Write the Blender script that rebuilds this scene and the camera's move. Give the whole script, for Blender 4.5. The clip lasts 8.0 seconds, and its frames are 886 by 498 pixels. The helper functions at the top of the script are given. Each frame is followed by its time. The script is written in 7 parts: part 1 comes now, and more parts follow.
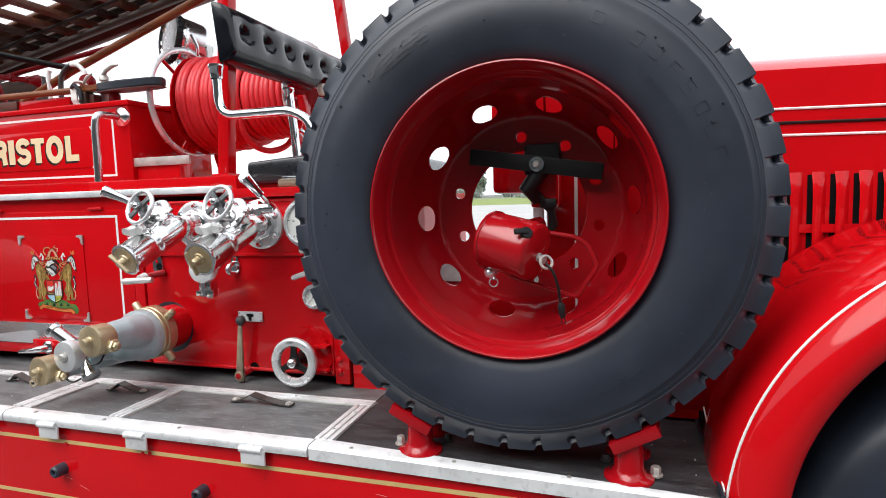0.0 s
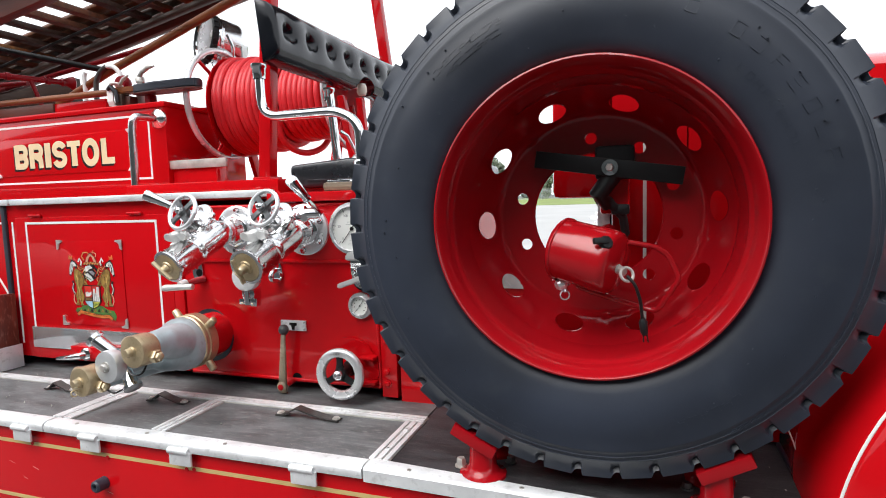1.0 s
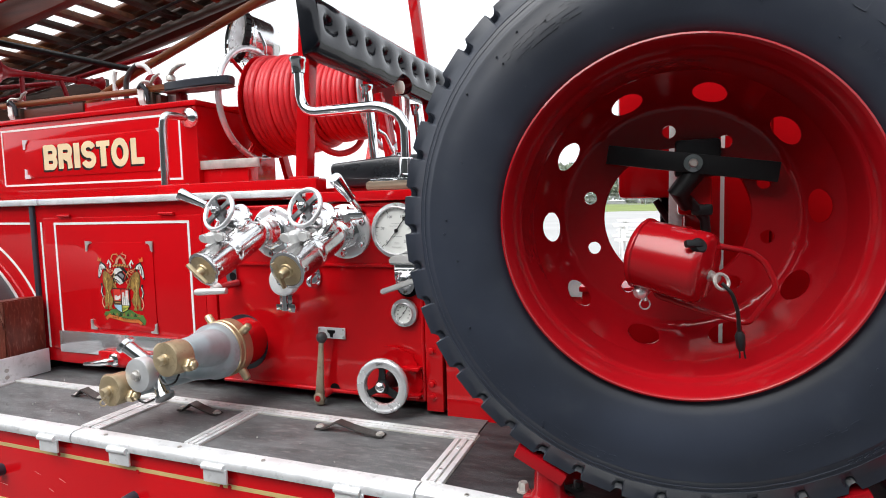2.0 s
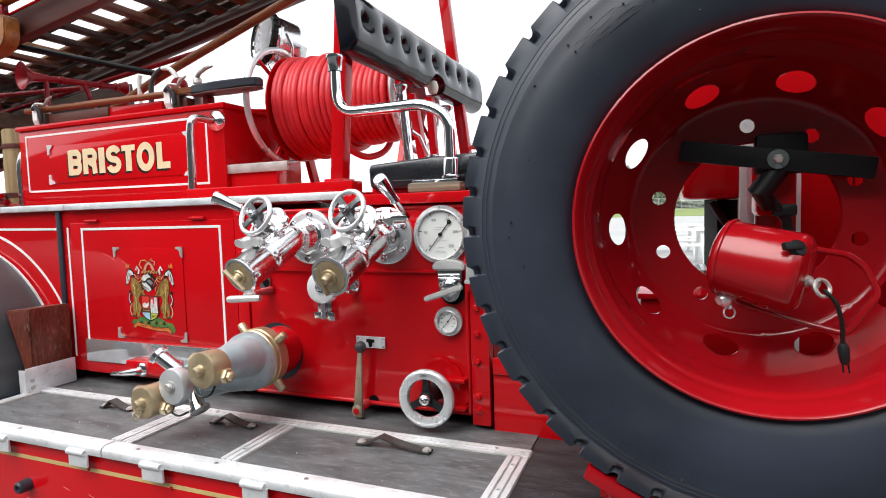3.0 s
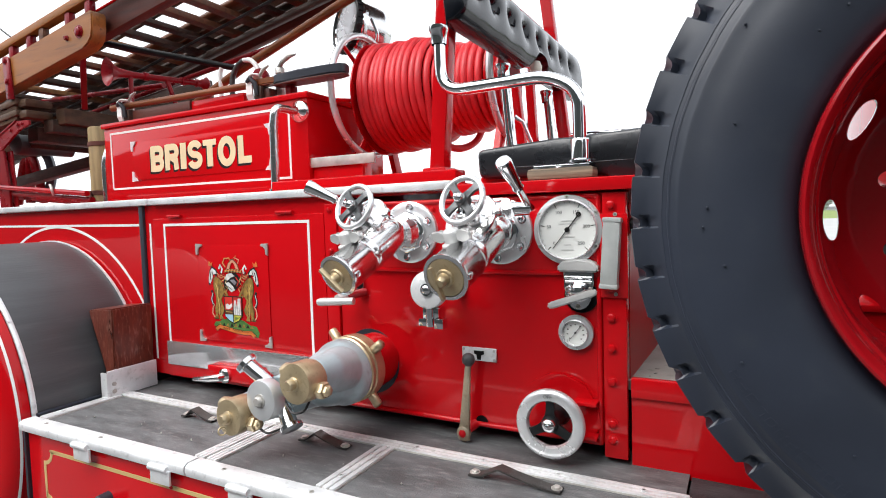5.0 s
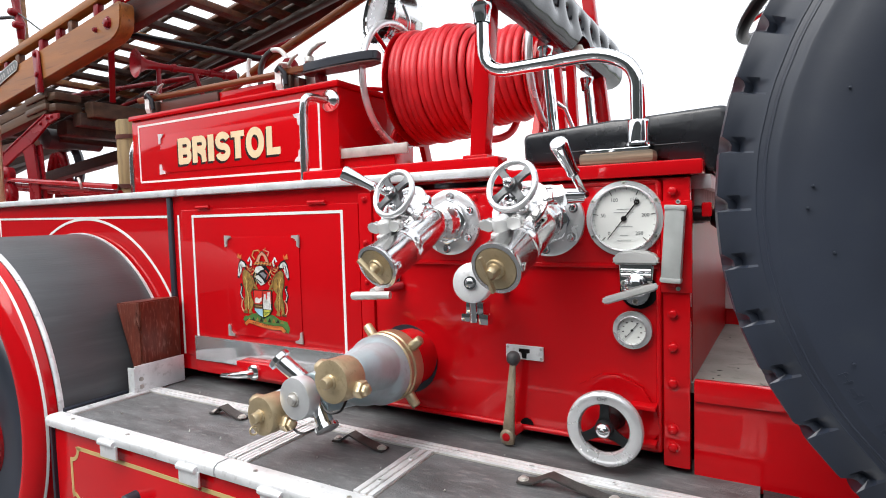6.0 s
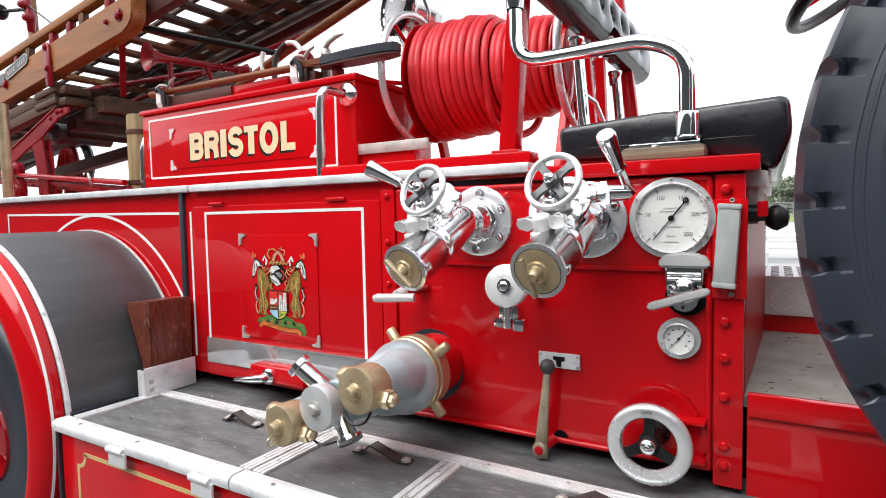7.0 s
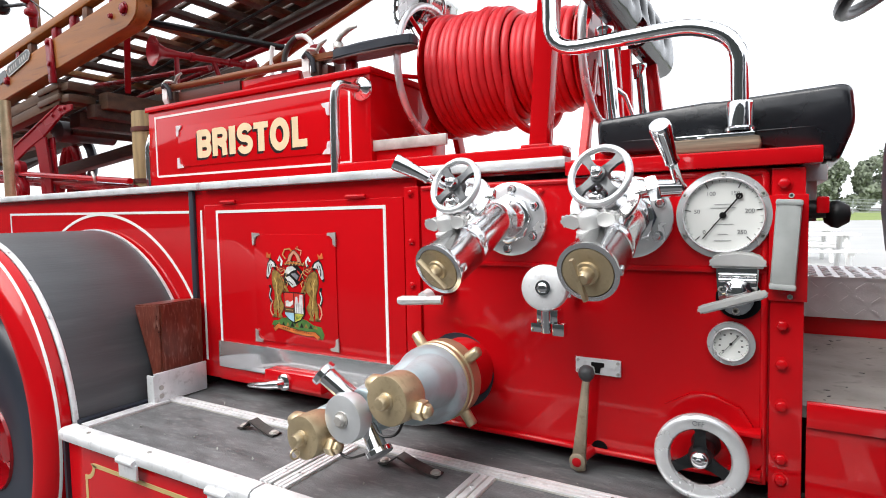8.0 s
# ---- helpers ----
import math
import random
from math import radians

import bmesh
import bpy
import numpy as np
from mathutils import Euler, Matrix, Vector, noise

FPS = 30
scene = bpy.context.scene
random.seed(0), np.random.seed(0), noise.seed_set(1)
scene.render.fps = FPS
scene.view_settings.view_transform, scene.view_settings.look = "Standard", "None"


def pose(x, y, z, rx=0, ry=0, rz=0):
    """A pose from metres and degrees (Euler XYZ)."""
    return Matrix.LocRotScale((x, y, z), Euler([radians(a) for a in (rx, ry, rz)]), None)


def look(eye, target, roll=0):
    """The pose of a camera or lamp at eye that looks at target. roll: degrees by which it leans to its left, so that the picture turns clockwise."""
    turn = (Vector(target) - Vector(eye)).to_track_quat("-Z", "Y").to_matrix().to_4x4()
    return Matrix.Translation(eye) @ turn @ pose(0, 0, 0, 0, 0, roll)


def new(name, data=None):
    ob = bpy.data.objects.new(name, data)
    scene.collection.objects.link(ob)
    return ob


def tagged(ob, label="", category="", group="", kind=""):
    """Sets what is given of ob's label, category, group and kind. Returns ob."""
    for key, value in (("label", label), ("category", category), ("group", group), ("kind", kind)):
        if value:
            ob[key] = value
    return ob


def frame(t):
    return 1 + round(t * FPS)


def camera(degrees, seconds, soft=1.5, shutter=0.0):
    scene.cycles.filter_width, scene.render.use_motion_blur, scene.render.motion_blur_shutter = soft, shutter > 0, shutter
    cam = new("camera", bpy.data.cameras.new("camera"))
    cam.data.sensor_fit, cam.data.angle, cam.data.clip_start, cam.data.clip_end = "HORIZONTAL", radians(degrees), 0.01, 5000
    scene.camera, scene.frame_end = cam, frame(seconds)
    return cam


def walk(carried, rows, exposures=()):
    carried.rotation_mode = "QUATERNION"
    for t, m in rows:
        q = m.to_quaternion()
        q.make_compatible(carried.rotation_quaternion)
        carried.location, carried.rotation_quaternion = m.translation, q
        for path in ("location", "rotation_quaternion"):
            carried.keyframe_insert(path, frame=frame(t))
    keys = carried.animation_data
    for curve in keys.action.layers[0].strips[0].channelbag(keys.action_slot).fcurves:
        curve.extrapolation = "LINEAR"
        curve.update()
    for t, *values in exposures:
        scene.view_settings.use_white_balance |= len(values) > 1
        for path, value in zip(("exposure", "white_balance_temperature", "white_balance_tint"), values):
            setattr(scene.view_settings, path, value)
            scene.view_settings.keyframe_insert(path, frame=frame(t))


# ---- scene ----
cam = camera(76.0, 8.0, soft=1.0)
PATH = [
    (0, (0.209, -0.174, 1.277), (-0.382, 1.728, 1.088), -1.8),
    (0.5, (0.16, -0.157, 1.283), (-0.449, 1.739, 1.094), -1.9),
    (1, (0.092, -0.124, 1.29), (-0.56, 1.758, 1.106), -1.8),
    (2.5, (-0.081, -0.034, 1.269), (-0.801, 1.826, 1.124), -1.5),
    (3, (-0.137, -0.019, 1.268), (-0.878, 1.833, 1.133), -1.7),
    (3.5, (-0.192, 0.002, 1.262), (-0.98, 1.836, 1.135), -1.8),
    (4, (-0.253, 0.042, 1.26), (-1.102, 1.849, 1.139), -1.8),
    (5.5, (-0.386, 0.139, 1.233), (-1.346, 1.89, 1.116), -1.6),
    (6, (-0.428, 0.159, 1.223), (-1.419, 1.892, 1.106), -1.5),
    (6.5, (-0.465, 0.179, 1.221), (-1.474, 1.903, 1.105), -1.2),
    (7, (-0.507, 0.201, 1.221), (-1.518, 1.922, 1.103), -1.1),
    (7.5, (-0.548, 0.214, 1.216), (-1.559, 1.936, 1.097), -1.2),
    (8, (-0.593, 0.228, 1.218), (-1.605, 1.949, 1.099), -1.2),
]
walk(cam, [(t, look(eye, target, roll)) for t, eye, target, roll in PATH], [(0, 0.72), (4, 0.75), (8, 0.83)])

# ---- world and light: a white overcast sky ----
world = bpy.data.worlds.new("overcast")
scene.world = world
world.use_nodes = True
wn, wl = world.node_tree.nodes, world.node_tree.links
sky = wn.new("ShaderNodeTexSky")
sky.sky_type, sky.sun_disc = "NISHITA", False
sky.sun_elevation, sky.sun_rotation = radians(52), radians(200)
sky.air_density, sky.dust_density = 1.0, 4.0
pale = wn.new("ShaderNodeHueSaturation")
pale.inputs["Saturation"].default_value = 0.12
wl.new(sky.outputs[0], pale.inputs["Color"])
cloud = wn.new("ShaderNodeMix")
cloud.data_type = "RGBA"
cloud.inputs[0].default_value = 0.75
wl.new(pale.outputs[0], cloud.inputs[6])
cloud.inputs[7].default_value = (10.8, 11.3, 12.1, 1)
wl.new(cloud.outputs[2], wn["Background"].inputs["Color"])
wn["Background"].inputs["Strength"].default_value = 0.095
sun = new("sun", bpy.data.lights.new("sun", "SUN"))
sun.data.energy, sun.data.angle, sun.data.color = 1.9, radians(50), (1.0, 0.98, 0.95)
sun.matrix_world = look((-3.0, -2.2, 6.6), (-1, 1.5, 0.8))


# ---- materials ----
def material(name, color, rough=0.5, metal=0.0, coat=0.0, var=0.12, scale=3.0, bump=0.0, bscale=300.0, stretch=(1, 1, 1), dirt=None, amount=0.0, rvar=0.08, spec=0.5):
    m = bpy.data.materials.new(name)
    m.use_nodes = True
    n, l = m.node_tree.nodes, m.node_tree.links
    b = n["Principled BSDF"]
    co = n.new("ShaderNodeTexCoord")
    mp = n.new("ShaderNodeMapping")
    mp.inputs["Scale"].default_value = stretch
    l.new(co.outputs["Object"], mp.inputs["Vector"])
    big = n.new("ShaderNodeTexNoise")
    big.inputs["Scale"].default_value, big.inputs["Detail"].default_value = scale, 6
    fine = n.new("ShaderNodeTexNoise")
    fine.inputs["Scale"].default_value, fine.inputs["Detail"].default_value = bscale, 3
    for t in (big, fine):
        l.new(mp.outputs[0], t.inputs["Vector"])
    ramp = n.new("ShaderNodeMapRange")
    ramp.inputs["From Min"].default_value, ramp.inputs["From Max"].default_value = 0.3, 0.7
    ramp.inputs["To Min"].default_value, ramp.inputs["To Max"].default_value = 1 - var, 1 + var
    l.new(big.outputs[0], ramp.inputs["Value"])
    hsv = n.new("ShaderNodeHueSaturation")
    hsv.inputs["Color"].default_value = (*color, 1)
    l.new(ramp.outputs[0], hsv.inputs["Value"])
    out = hsv.outputs[0]
    if dirt:
        mask = n.new("ShaderNodeMapRange")
        mask.inputs["From Min"].default_value, mask.inputs["From Max"].default_value = 0.55, 0.75
        mask.inputs["To Max"].default_value = amount
        wear = n.new("ShaderNodeTexNoise")
        wear.inputs["Scale"].default_value, wear.inputs["Detail"].default_value = scale * 4, 8
        l.new(mp.outputs[0], wear.inputs["Vector"])
        l.new(wear.outputs[0], mask.inputs["Value"])
        mix = n.new("ShaderNodeMix")
        mix.data_type = "RGBA"
        l.new(mask.outputs[0], mix.inputs[0])
        l.new(out, mix.inputs[6])
        mix.inputs[7].default_value = (*dirt, 1)
        out = mix.outputs[2]
    l.new(out, b.inputs["Base Color"])
    rr = n.new("ShaderNodeMapRange")
    rr.inputs["To Min"].default_value, rr.inputs["To Max"].default_value = max(0.02, rough - rvar), rough + rvar
    l.new(big.outputs[0], rr.inputs["Value"])
    l.new(rr.outputs[0], b.inputs["Roughness"])
    b.inputs["Metallic"].default_value, b.inputs["Coat Weight"].default_value = metal, coat
    b.inputs["Specular IOR Level"].default_value = spec
    b.inputs["Coat Roughness"].default_value = 0.06
    if bump:
        bp = n.new("ShaderNodeBump")
        bp.inputs["Strength"].default_value, bp.inputs["Distance"].default_value = bump, 0.002
        l.new(fine.outputs[0], bp.inputs["Height"])
        l.new(bp.outputs[0], b.inputs["Normal"])
    return m


RED = material("red_paint", (0.50, 0.0035, 0.007), 0.065, coat=0.15, spec=0.24, var=0.10, scale=2.0, bump=0.04, bscale=18, rvar=0.02)
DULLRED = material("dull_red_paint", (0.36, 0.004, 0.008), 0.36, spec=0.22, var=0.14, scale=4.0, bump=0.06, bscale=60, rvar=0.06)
# darker copy of the red paint, with shade mixed into its colour
SHADERED = material("shaded_red_paint", (0.30, 0.004, 0.008), 0.13, coat=0.20, spec=0.38, var=0.10, scale=5.0, bump=0.03, bscale=60, rvar=0.03)
IRONRED = material("dark_red_ironwork", (0.20, 0.004, 0.009), 0.28, spec=0.30, var=0.18, scale=6.0, bump=0.05, bscale=60)
HOSE = material("red_hose_rubber", (0.61, 0.022, 0.030), 0.42, var=0.12, scale=14, bump=0.12, bscale=500)
CHROME = material("chrome", (0.76, 0.77, 0.78), 0.05, 1.0, var=0.06, scale=14, rvar=0.03)
ALU = material("aluminium", (0.77, 0.78, 0.79), 0.38, 0.35, var=0.14, scale=16, bump=0.15, bscale=240, dirt=(0.44, 0.44, 0.44), amount=0.6)
CAST = material("cast_aluminium", (0.40, 0.49, 0.52), 0.36, 0.22, var=0.28, scale=9, bump=0.14, bscale=90, dirt=(0.24, 0.28, 0.295), amount=0.7, rvar=0.08)
POLISHED = material("polished_aluminium", (0.86, 0.87, 0.88), 0.13, 0.85, var=0.06, scale=5, rvar=0.04)
BRASS = material("brass", (0.52, 0.415, 0.26), 0.32, 0.65, var=0.20, scale=22, bump=0.10, bscale=200, dirt=(0.33, 0.25, 0.15), amount=0.7)
LEVERSTEEL = material("rusty_worn_lever", (0.30, 0.245, 0.175), 0.5, 0.25, var=0.3, scale=20, bump=0.2, bscale=160, dirt=(0.15, 0.075, 0.04), amount=0.7)
STEEL = material("worn_steel", (0.50, 0.48, 0.45), 0.48, 0.6, var=0.20, scale=25, bump=0.2, bscale=200)
KNOB = material("grey_knob", (0.055, 0.057, 0.060), 0.38, var=0.15, scale=30)
BLACKIRON = material("black_painted_iron", (0.008, 0.009, 0.010), 0.45, var=0.2, scale=20, bump=0.1, spec=0.3)
RUBBER = material("tyre_rubber", (0.0165, 0.0215, 0.0340), 0.42, spec=0.55, var=0.30, scale=5, bump=0.035, bscale=300, dirt=(0.030, 0.035, 0.044), amount=0.4, rvar=0.05)
MAT = material("ribbed_rubber_mat", (0.112, 0.115, 0.118), 0.48, var=0.40, scale=30, bump=0.8, bscale=420, stretch=(0.30, 1, 1), dirt=(0.24, 0.237, 0.232), amount=0.65)
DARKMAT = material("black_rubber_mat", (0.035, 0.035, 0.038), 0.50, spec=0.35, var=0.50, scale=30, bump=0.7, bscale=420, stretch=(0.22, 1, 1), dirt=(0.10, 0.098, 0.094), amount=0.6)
SATIN = material("satin_nickel", (0.74, 0.75, 0.76), 0.26, 0.62, var=0.10, scale=14, bump=0.04, bscale=200)
# steel with a darkened base, so spokes carry dark reflections in their colour
GREYSTEEL = material("darkened_steel", (0.085, 0.088, 0.092), 0.34, 0.35, var=0.15, scale=20)
FENDERMAT = material("fender_rubber", (0.066, 0.070, 0.076), 0.44, var=0.35, scale=9, bump=0.3, bscale=160, stretch=(1, 0.12, 1), dirt=(0.095, 0.098, 0.104), amount=0.5)
VINYL = material("black_vinyl", (0.010, 0.011, 0.014), 0.28, coat=0.3, var=0.2, scale=15, bump=0.5, bscale=38)
BACKVINYL = material("glossy_black_vinyl", (0.004, 0.005, 0.008), 0.16, spec=0.42, var=0.2, scale=15, bump=0.06, bscale=60)
PANWHITE = material("aged_white_knob", (0.70, 0.66, 0.56), 0.35, var=0.06)
PLUGALU = material("dull_cast_plug_metal", (0.62, 0.62, 0.61), 0.36, 0.40, var=0.12, scale=20, bump=0.06, bscale=160)
CANRED = material("canister_red_paint", (0.34, 0.004, 0.008), 0.20, coat=0.3, spec=0.4, var=0.10, scale=6.0)
DISCALU = material("brushed_aluminium_disc", (0.60, 0.61, 0.62), 0.33, 0.55, var=0.10, scale=20, bump=0.05, bscale=160)
ROOFWOOD = material("orange_brown_board", (0.12, 0.044, 0.018), 0.5, var=0.4, scale=5, bump=0.3, bscale=70, stretch=(0.6, 8, 8), dirt=(0.04, 0.018, 0.012), amount=0.7)
STRAP = material("black_strap_leather", (0.016, 0.018, 0.024), 0.55, var=0.2, scale=20, bump=0.3, bscale=400)
LEATHER = material("worn_dark_leather", (0.036, 0.033, 0.031), 0.45, var=0.35, scale=25, bump=0.3, bscale=300, dirt=(0.10, 0.095, 0.09), amount=0.4)
WHITE = material("white_line_paint", (0.80, 0.79, 0.76), 0.35, var=0.04)
GOLD = material("gold_line_paint", (0.56, 0.40, 0.17), 0.40, var=0.10, scale=10)
LETTER = material("gold_leaf_lettering", (0.72, 0.65, 0.40), 0.38, var=0.06, scale=12)
SCRATCH = material("bare_paint_scratch", (0.62, 0.26, 0.24), 0.6, var=0.2)
BLACKPAINT = material("black_paint", (0.008, 0.007, 0.007), 0.35, var=0.1, spec=0.35)
DIAL = material("dial_white", (0.74, 0.75, 0.72), 0.35, var=0.03)
FIGURE = material("grey_printed_figures", (0.17, 0.175, 0.18), 0.5, var=0.1)
INK = material("faded_grey_ink", (0.30, 0.31, 0.31), 0.5, var=0.1)
FROST = material("frosted_plastic", (0.40, 0.42, 0.41), 0.35, var=0.14, scale=20)
GRIT = material("pale_grit", (0.42, 0.41, 0.38), 0.8, var=0.3, scale=80)
WORNCHROME = material("worn_chrome", (0.76, 0.76, 0.76), 0.17, 1.0, var=0.04, scale=16, rvar=0.03)
NAVY = material("navy_black_paint", (0.010, 0.013, 0.022), 0.35, var=0.2, scale=12)
BEAMWOOD = material("golden_varnished_beam", (0.27, 0.098, 0.021), 0.36, coat=0.08, spec=0.35, var=0.40, scale=3, bump=0.15, bscale=60, stretch=(0.35, 6, 6), dirt=(0.085, 0.030, 0.010), amount=0.85)
GREYWOOD = material("brown_weathered_timber", (0.085, 0.046, 0.026), 0.5, spec=0.35, var=0.40, scale=4, bump=0.3, bscale=70, stretch=(0.8, 4, 8), dirt=(0.030, 0.016, 0.010), amount=0.8)
LOGWOOD = material("bare_khaki_timber", (0.27, 0.20, 0.095), 0.6, spec=0.3, var=0.30, scale=5, bump=0.3, bscale=60, stretch=(8, 8, 0.6), dirt=(0.13, 0.09, 0.045), amount=0.7)
PLATEGREY = material("tarnished_plate", (0.17, 0.18, 0.18), 0.45, 0.35, var=0.2, scale=30)
WOOD = material("varnished_wood", (0.25, 0.118, 0.042), 0.40, coat=0.10, spec=0.35, var=0.45, scale=4, bump=0.25, bscale=60, stretch=(0.6, 8, 8), dirt=(0.075, 0.032, 0.015), amount=0.9)
POLEWOOD = material("dark_varnished_pole", (0.17, 0.050, 0.013), 0.30, spec=0.40, var=0.35, scale=5, bump=0.2, bscale=70, stretch=(0.5, 8, 8), dirt=(0.22, 0.075, 0.022), amount=0.5)
REDWOOD = material("dark_red_painted_timber", (0.085, 0.020, 0.012), 0.45, var=0.4, scale=5, bump=0.25, bscale=70, stretch=(0.6, 8, 8), dirt=(0.035, 0.014, 0.010), amount=0.7)
DARKWOOD = material("dark_weathered_wood", (0.040, 0.023, 0.016), 0.5, spec=0.35, var=0.45, scale=5, bump=0.3, bscale=70, stretch=(0.6, 8, 8), dirt=(0.11, 0.060, 0.035), amount=0.5)
PALEWOOD = material("weathered_plywood", (0.20, 0.145, 0.095), 0.6, var=0.6, scale=5, bump=0.4, bscale=60, stretch=(0.8, 0.8, 30), dirt=(0.075, 0.052, 0.036), amount=0.7)
CHOCK = material("red_brown_stained_wood", (0.125, 0.026, 0.015), 0.30, coat=0.25, var=0.45, scale=9, bump=0.35, bscale=60, stretch=(4, 4, 1.0), dirt=(0.30, 0.17, 0.13), amount=0.65)
TREADPLATE = material("tread_plate_metal", (0.60, 0.61, 0.62), 0.34, 0.25, var=0.15, scale=14, bump=0.2, bscale=200)
FLOORMAT = material("grey_worn_floor", (0.25, 0.24, 0.22), 0.8, var=0.25, scale=9, bump=0.4, bscale=160, dirt=(0.11, 0.105, 0.095), amount=0.7)
# dark surface of the added wall, which blocks low sky light
UNSEENWALL = material("unseen_wall_dark", (0.048, 0.054, 0.050), 0.7, var=0.3, scale=0.5, bump=0.3, bscale=8)
# near-black that stands in for shade in gaps, holes and hollows
DARK = material("shade_black", (0.004, 0.004, 0.0045), 0.8, var=0.1, spec=0.1)
TARMAC = material("grey_tarmac", (0.078, 0.078, 0.079), 0.80, spec=0.4, var=0.12, scale=0.4, bump=0.2, bscale=60)
# ground colour raised to carry the low-angle glare on the far apron
GLAREGROUND = material("glare_pale_ground", (0.36, 0.36, 0.355), 0.75, spec=0.4, var=0.10, scale=0.3, bump=0.15, bscale=40)
GRASS = material("grass", (0.17, 0.22, 0.055), 0.9, var=0.25, scale=0.3, bump=0.5, bscale=30)
# leaf colour paled and greyed to paint in distance haze
LEAF = material("hazed_foliage", (0.21, 0.24, 0.18), 0.8, var=0.35, scale=0.5, spec=0.2)
BARK = material("bark", (0.10, 0.08, 0.06), 0.85, var=0.3, scale=6, bump=0.4, bscale=40)
FENCE = material("galvanised_fence", (0.42, 0.44, 0.45), 0.5, 0.6, var=0.1)
BENCHWHITE = material("white_painted_wood", (0.80, 0.80, 0.78), 0.5, var=0.06)
CRESTGREEN = material("crest_green", (0.06, 0.16, 0.035), 0.45, var=0.3, scale=60)
CRESTGOLD = material("crest_gold", (0.26, 0.155, 0.035), 0.45, var=0.5, scale=90)
CRESTSILVER = material("crest_silver", (0.60, 0.60, 0.58), 0.4, var=0.3, scale=70)
CRESTBLUE = material("crest_blue", (0.30, 0.50, 0.62), 0.45, var=0.2, scale=60)
CRESTORANGE = material("crest_orange", (0.55, 0.14, 0.03), 0.45, var=0.3, scale=60)
CRESTDARK = material("crest_brown", (0.085, 0.035, 0.012), 0.45, var=0.3, scale=60)
CRESTLIGHT = material("crest_pale_gold", (0.58, 0.42, 0.16), 0.45, var=0.3, scale=60)
CRESTRED = material("crest_red", (0.52, 0.025, 0.015), 0.45, var=0.2, scale=60)
CRESTSTEEL = material("crest_grey", (0.22, 0.22, 0.24), 0.45, var=0.3, scale=60)
CRESTYELLOW = material("crest_yellow_green", (0.42, 0.40, 0.06), 0.45, var=0.3, scale=60)
CRESTFLESH = material("crest_pink", (0.62, 0.28, 0.18), 0.45, var=0.2, scale=60)


# ---- mesh helpers ----
def part(name, bm, mat, parent=None, label="", smooth=46):
    me = bpy.data.meshes.new(name)
    bmesh.ops.recalc_face_normals(bm, faces=bm.faces[:])
    bm.to_mesh(me)
    bm.free()
    me.materials.append(mat)
    if smooth:
        me.shade_smooth()
        me.set_sharp_from_angle(angle=radians(smooth))
    ob = new(name, me)
    if parent is not None:
        attach(ob, parent)
    if label:
        tagged(ob, label)
    return ob


def attach(ob, parent):
    ob.parent = parent
    ob.matrix_parent_inverse = Matrix.Translation(-parent.location)


def thing(name, at, label, category, group="", kind=""):
    ob = new(name)
    ob.location = at
    return tagged(ob, label, category, group, kind)


def B():
    return bmesh.new()


def aim(p, d, spin=0.0):
    """A frame at p whose z runs along d."""
    return Matrix.Translation(p) @ Vector(d).to_track_quat("Z", "Y").to_matrix().to_4x4() @ Matrix.Rotation(spin, 4, "Z")


def box(bm, x0, x1, y0, y1, z0, z1, bevel=0.0, m=None):
    vs = bmesh.ops.create_cube(bm, size=1)["verts"]
    t = Matrix.Translation(((x0 + x1) / 2, (y0 + y1) / 2, (z0 + z1) / 2)) @ Matrix.Diagonal((abs(x1 - x0), abs(y1 - y0), abs(z1 - z0), 1))
    bmesh.ops.transform(bm, matrix=t, verts=vs)
    if bevel:
        es = list({e for v in vs for e in v.link_edges})
        r = bmesh.ops.bevel(bm, geom=es, offset=bevel, segments=2, affect="EDGES", profile=0.6)
        vs = list({v for f in r["faces"] for v in f.verts} | {v for v in vs if v.is_valid})
    if m is not None:
        bmesh.ops.transform(bm, matrix=m, verts=vs)
    return bm


def lathe(bm, prof, m=None, seg=32, a0=0.0, a1=360.0, cap=False):
    """Turns a profile of (radius, height) round z."""
    m = m or Matrix()
    full = abs(a1 - a0) >= 359.9
    n = seg if full else seg + 1
    rings = []
    for r, h in prof:
        if r < 1e-6:
            rings.append([bm.verts.new(m @ Vector((0, 0, h)))] * n)
        else:
            rings.append([bm.verts.new(m @ Vector((r * math.cos(radians(a0 + (a1 - a0) * i / seg)), r * math.sin(radians(a0 + (a1 - a0) * i / seg)), h))) for i in range(n)])
    for p, q in zip(rings, rings[1:]):
        for i in range(seg):
            j = (i + 1) % n
            vs = []
            for v in (p[i], p[j], q[j], q[i]):
                if v not in vs:
                    vs.append(v)
            if len(vs) > 2:
                bm.faces.new(vs)
    if cap:
        for ring in (rings[0], rings[-1]):
            if len(set(ring)) > 2:
                bm.faces.new(ring)
    return bm


def rod(bm, p, q, r, r2=None, seg=16, bevel=0.0):
    p, q = Vector(p), Vector(q)
    h = (q - p).length
    r2 = r if r2 is None else r2
    prof = [(0, 0), (r, 0), (r2, h), (0, h)] if not bevel else [(0, 0), (r - bevel, 0), (r, bevel), (r2, h - bevel), (r2 - bevel, h), (0, h)]
    return lathe(bm, prof, aim(p, q - p), seg)


def ring(bm, m, R, r, seg=40, sub=10):
    return lathe(bm, [(R + r * math.cos(2 * math.pi * k / sub), r * math.sin(2 * math.pi * k / sub)) for k in range(sub + 1)], m, seg)


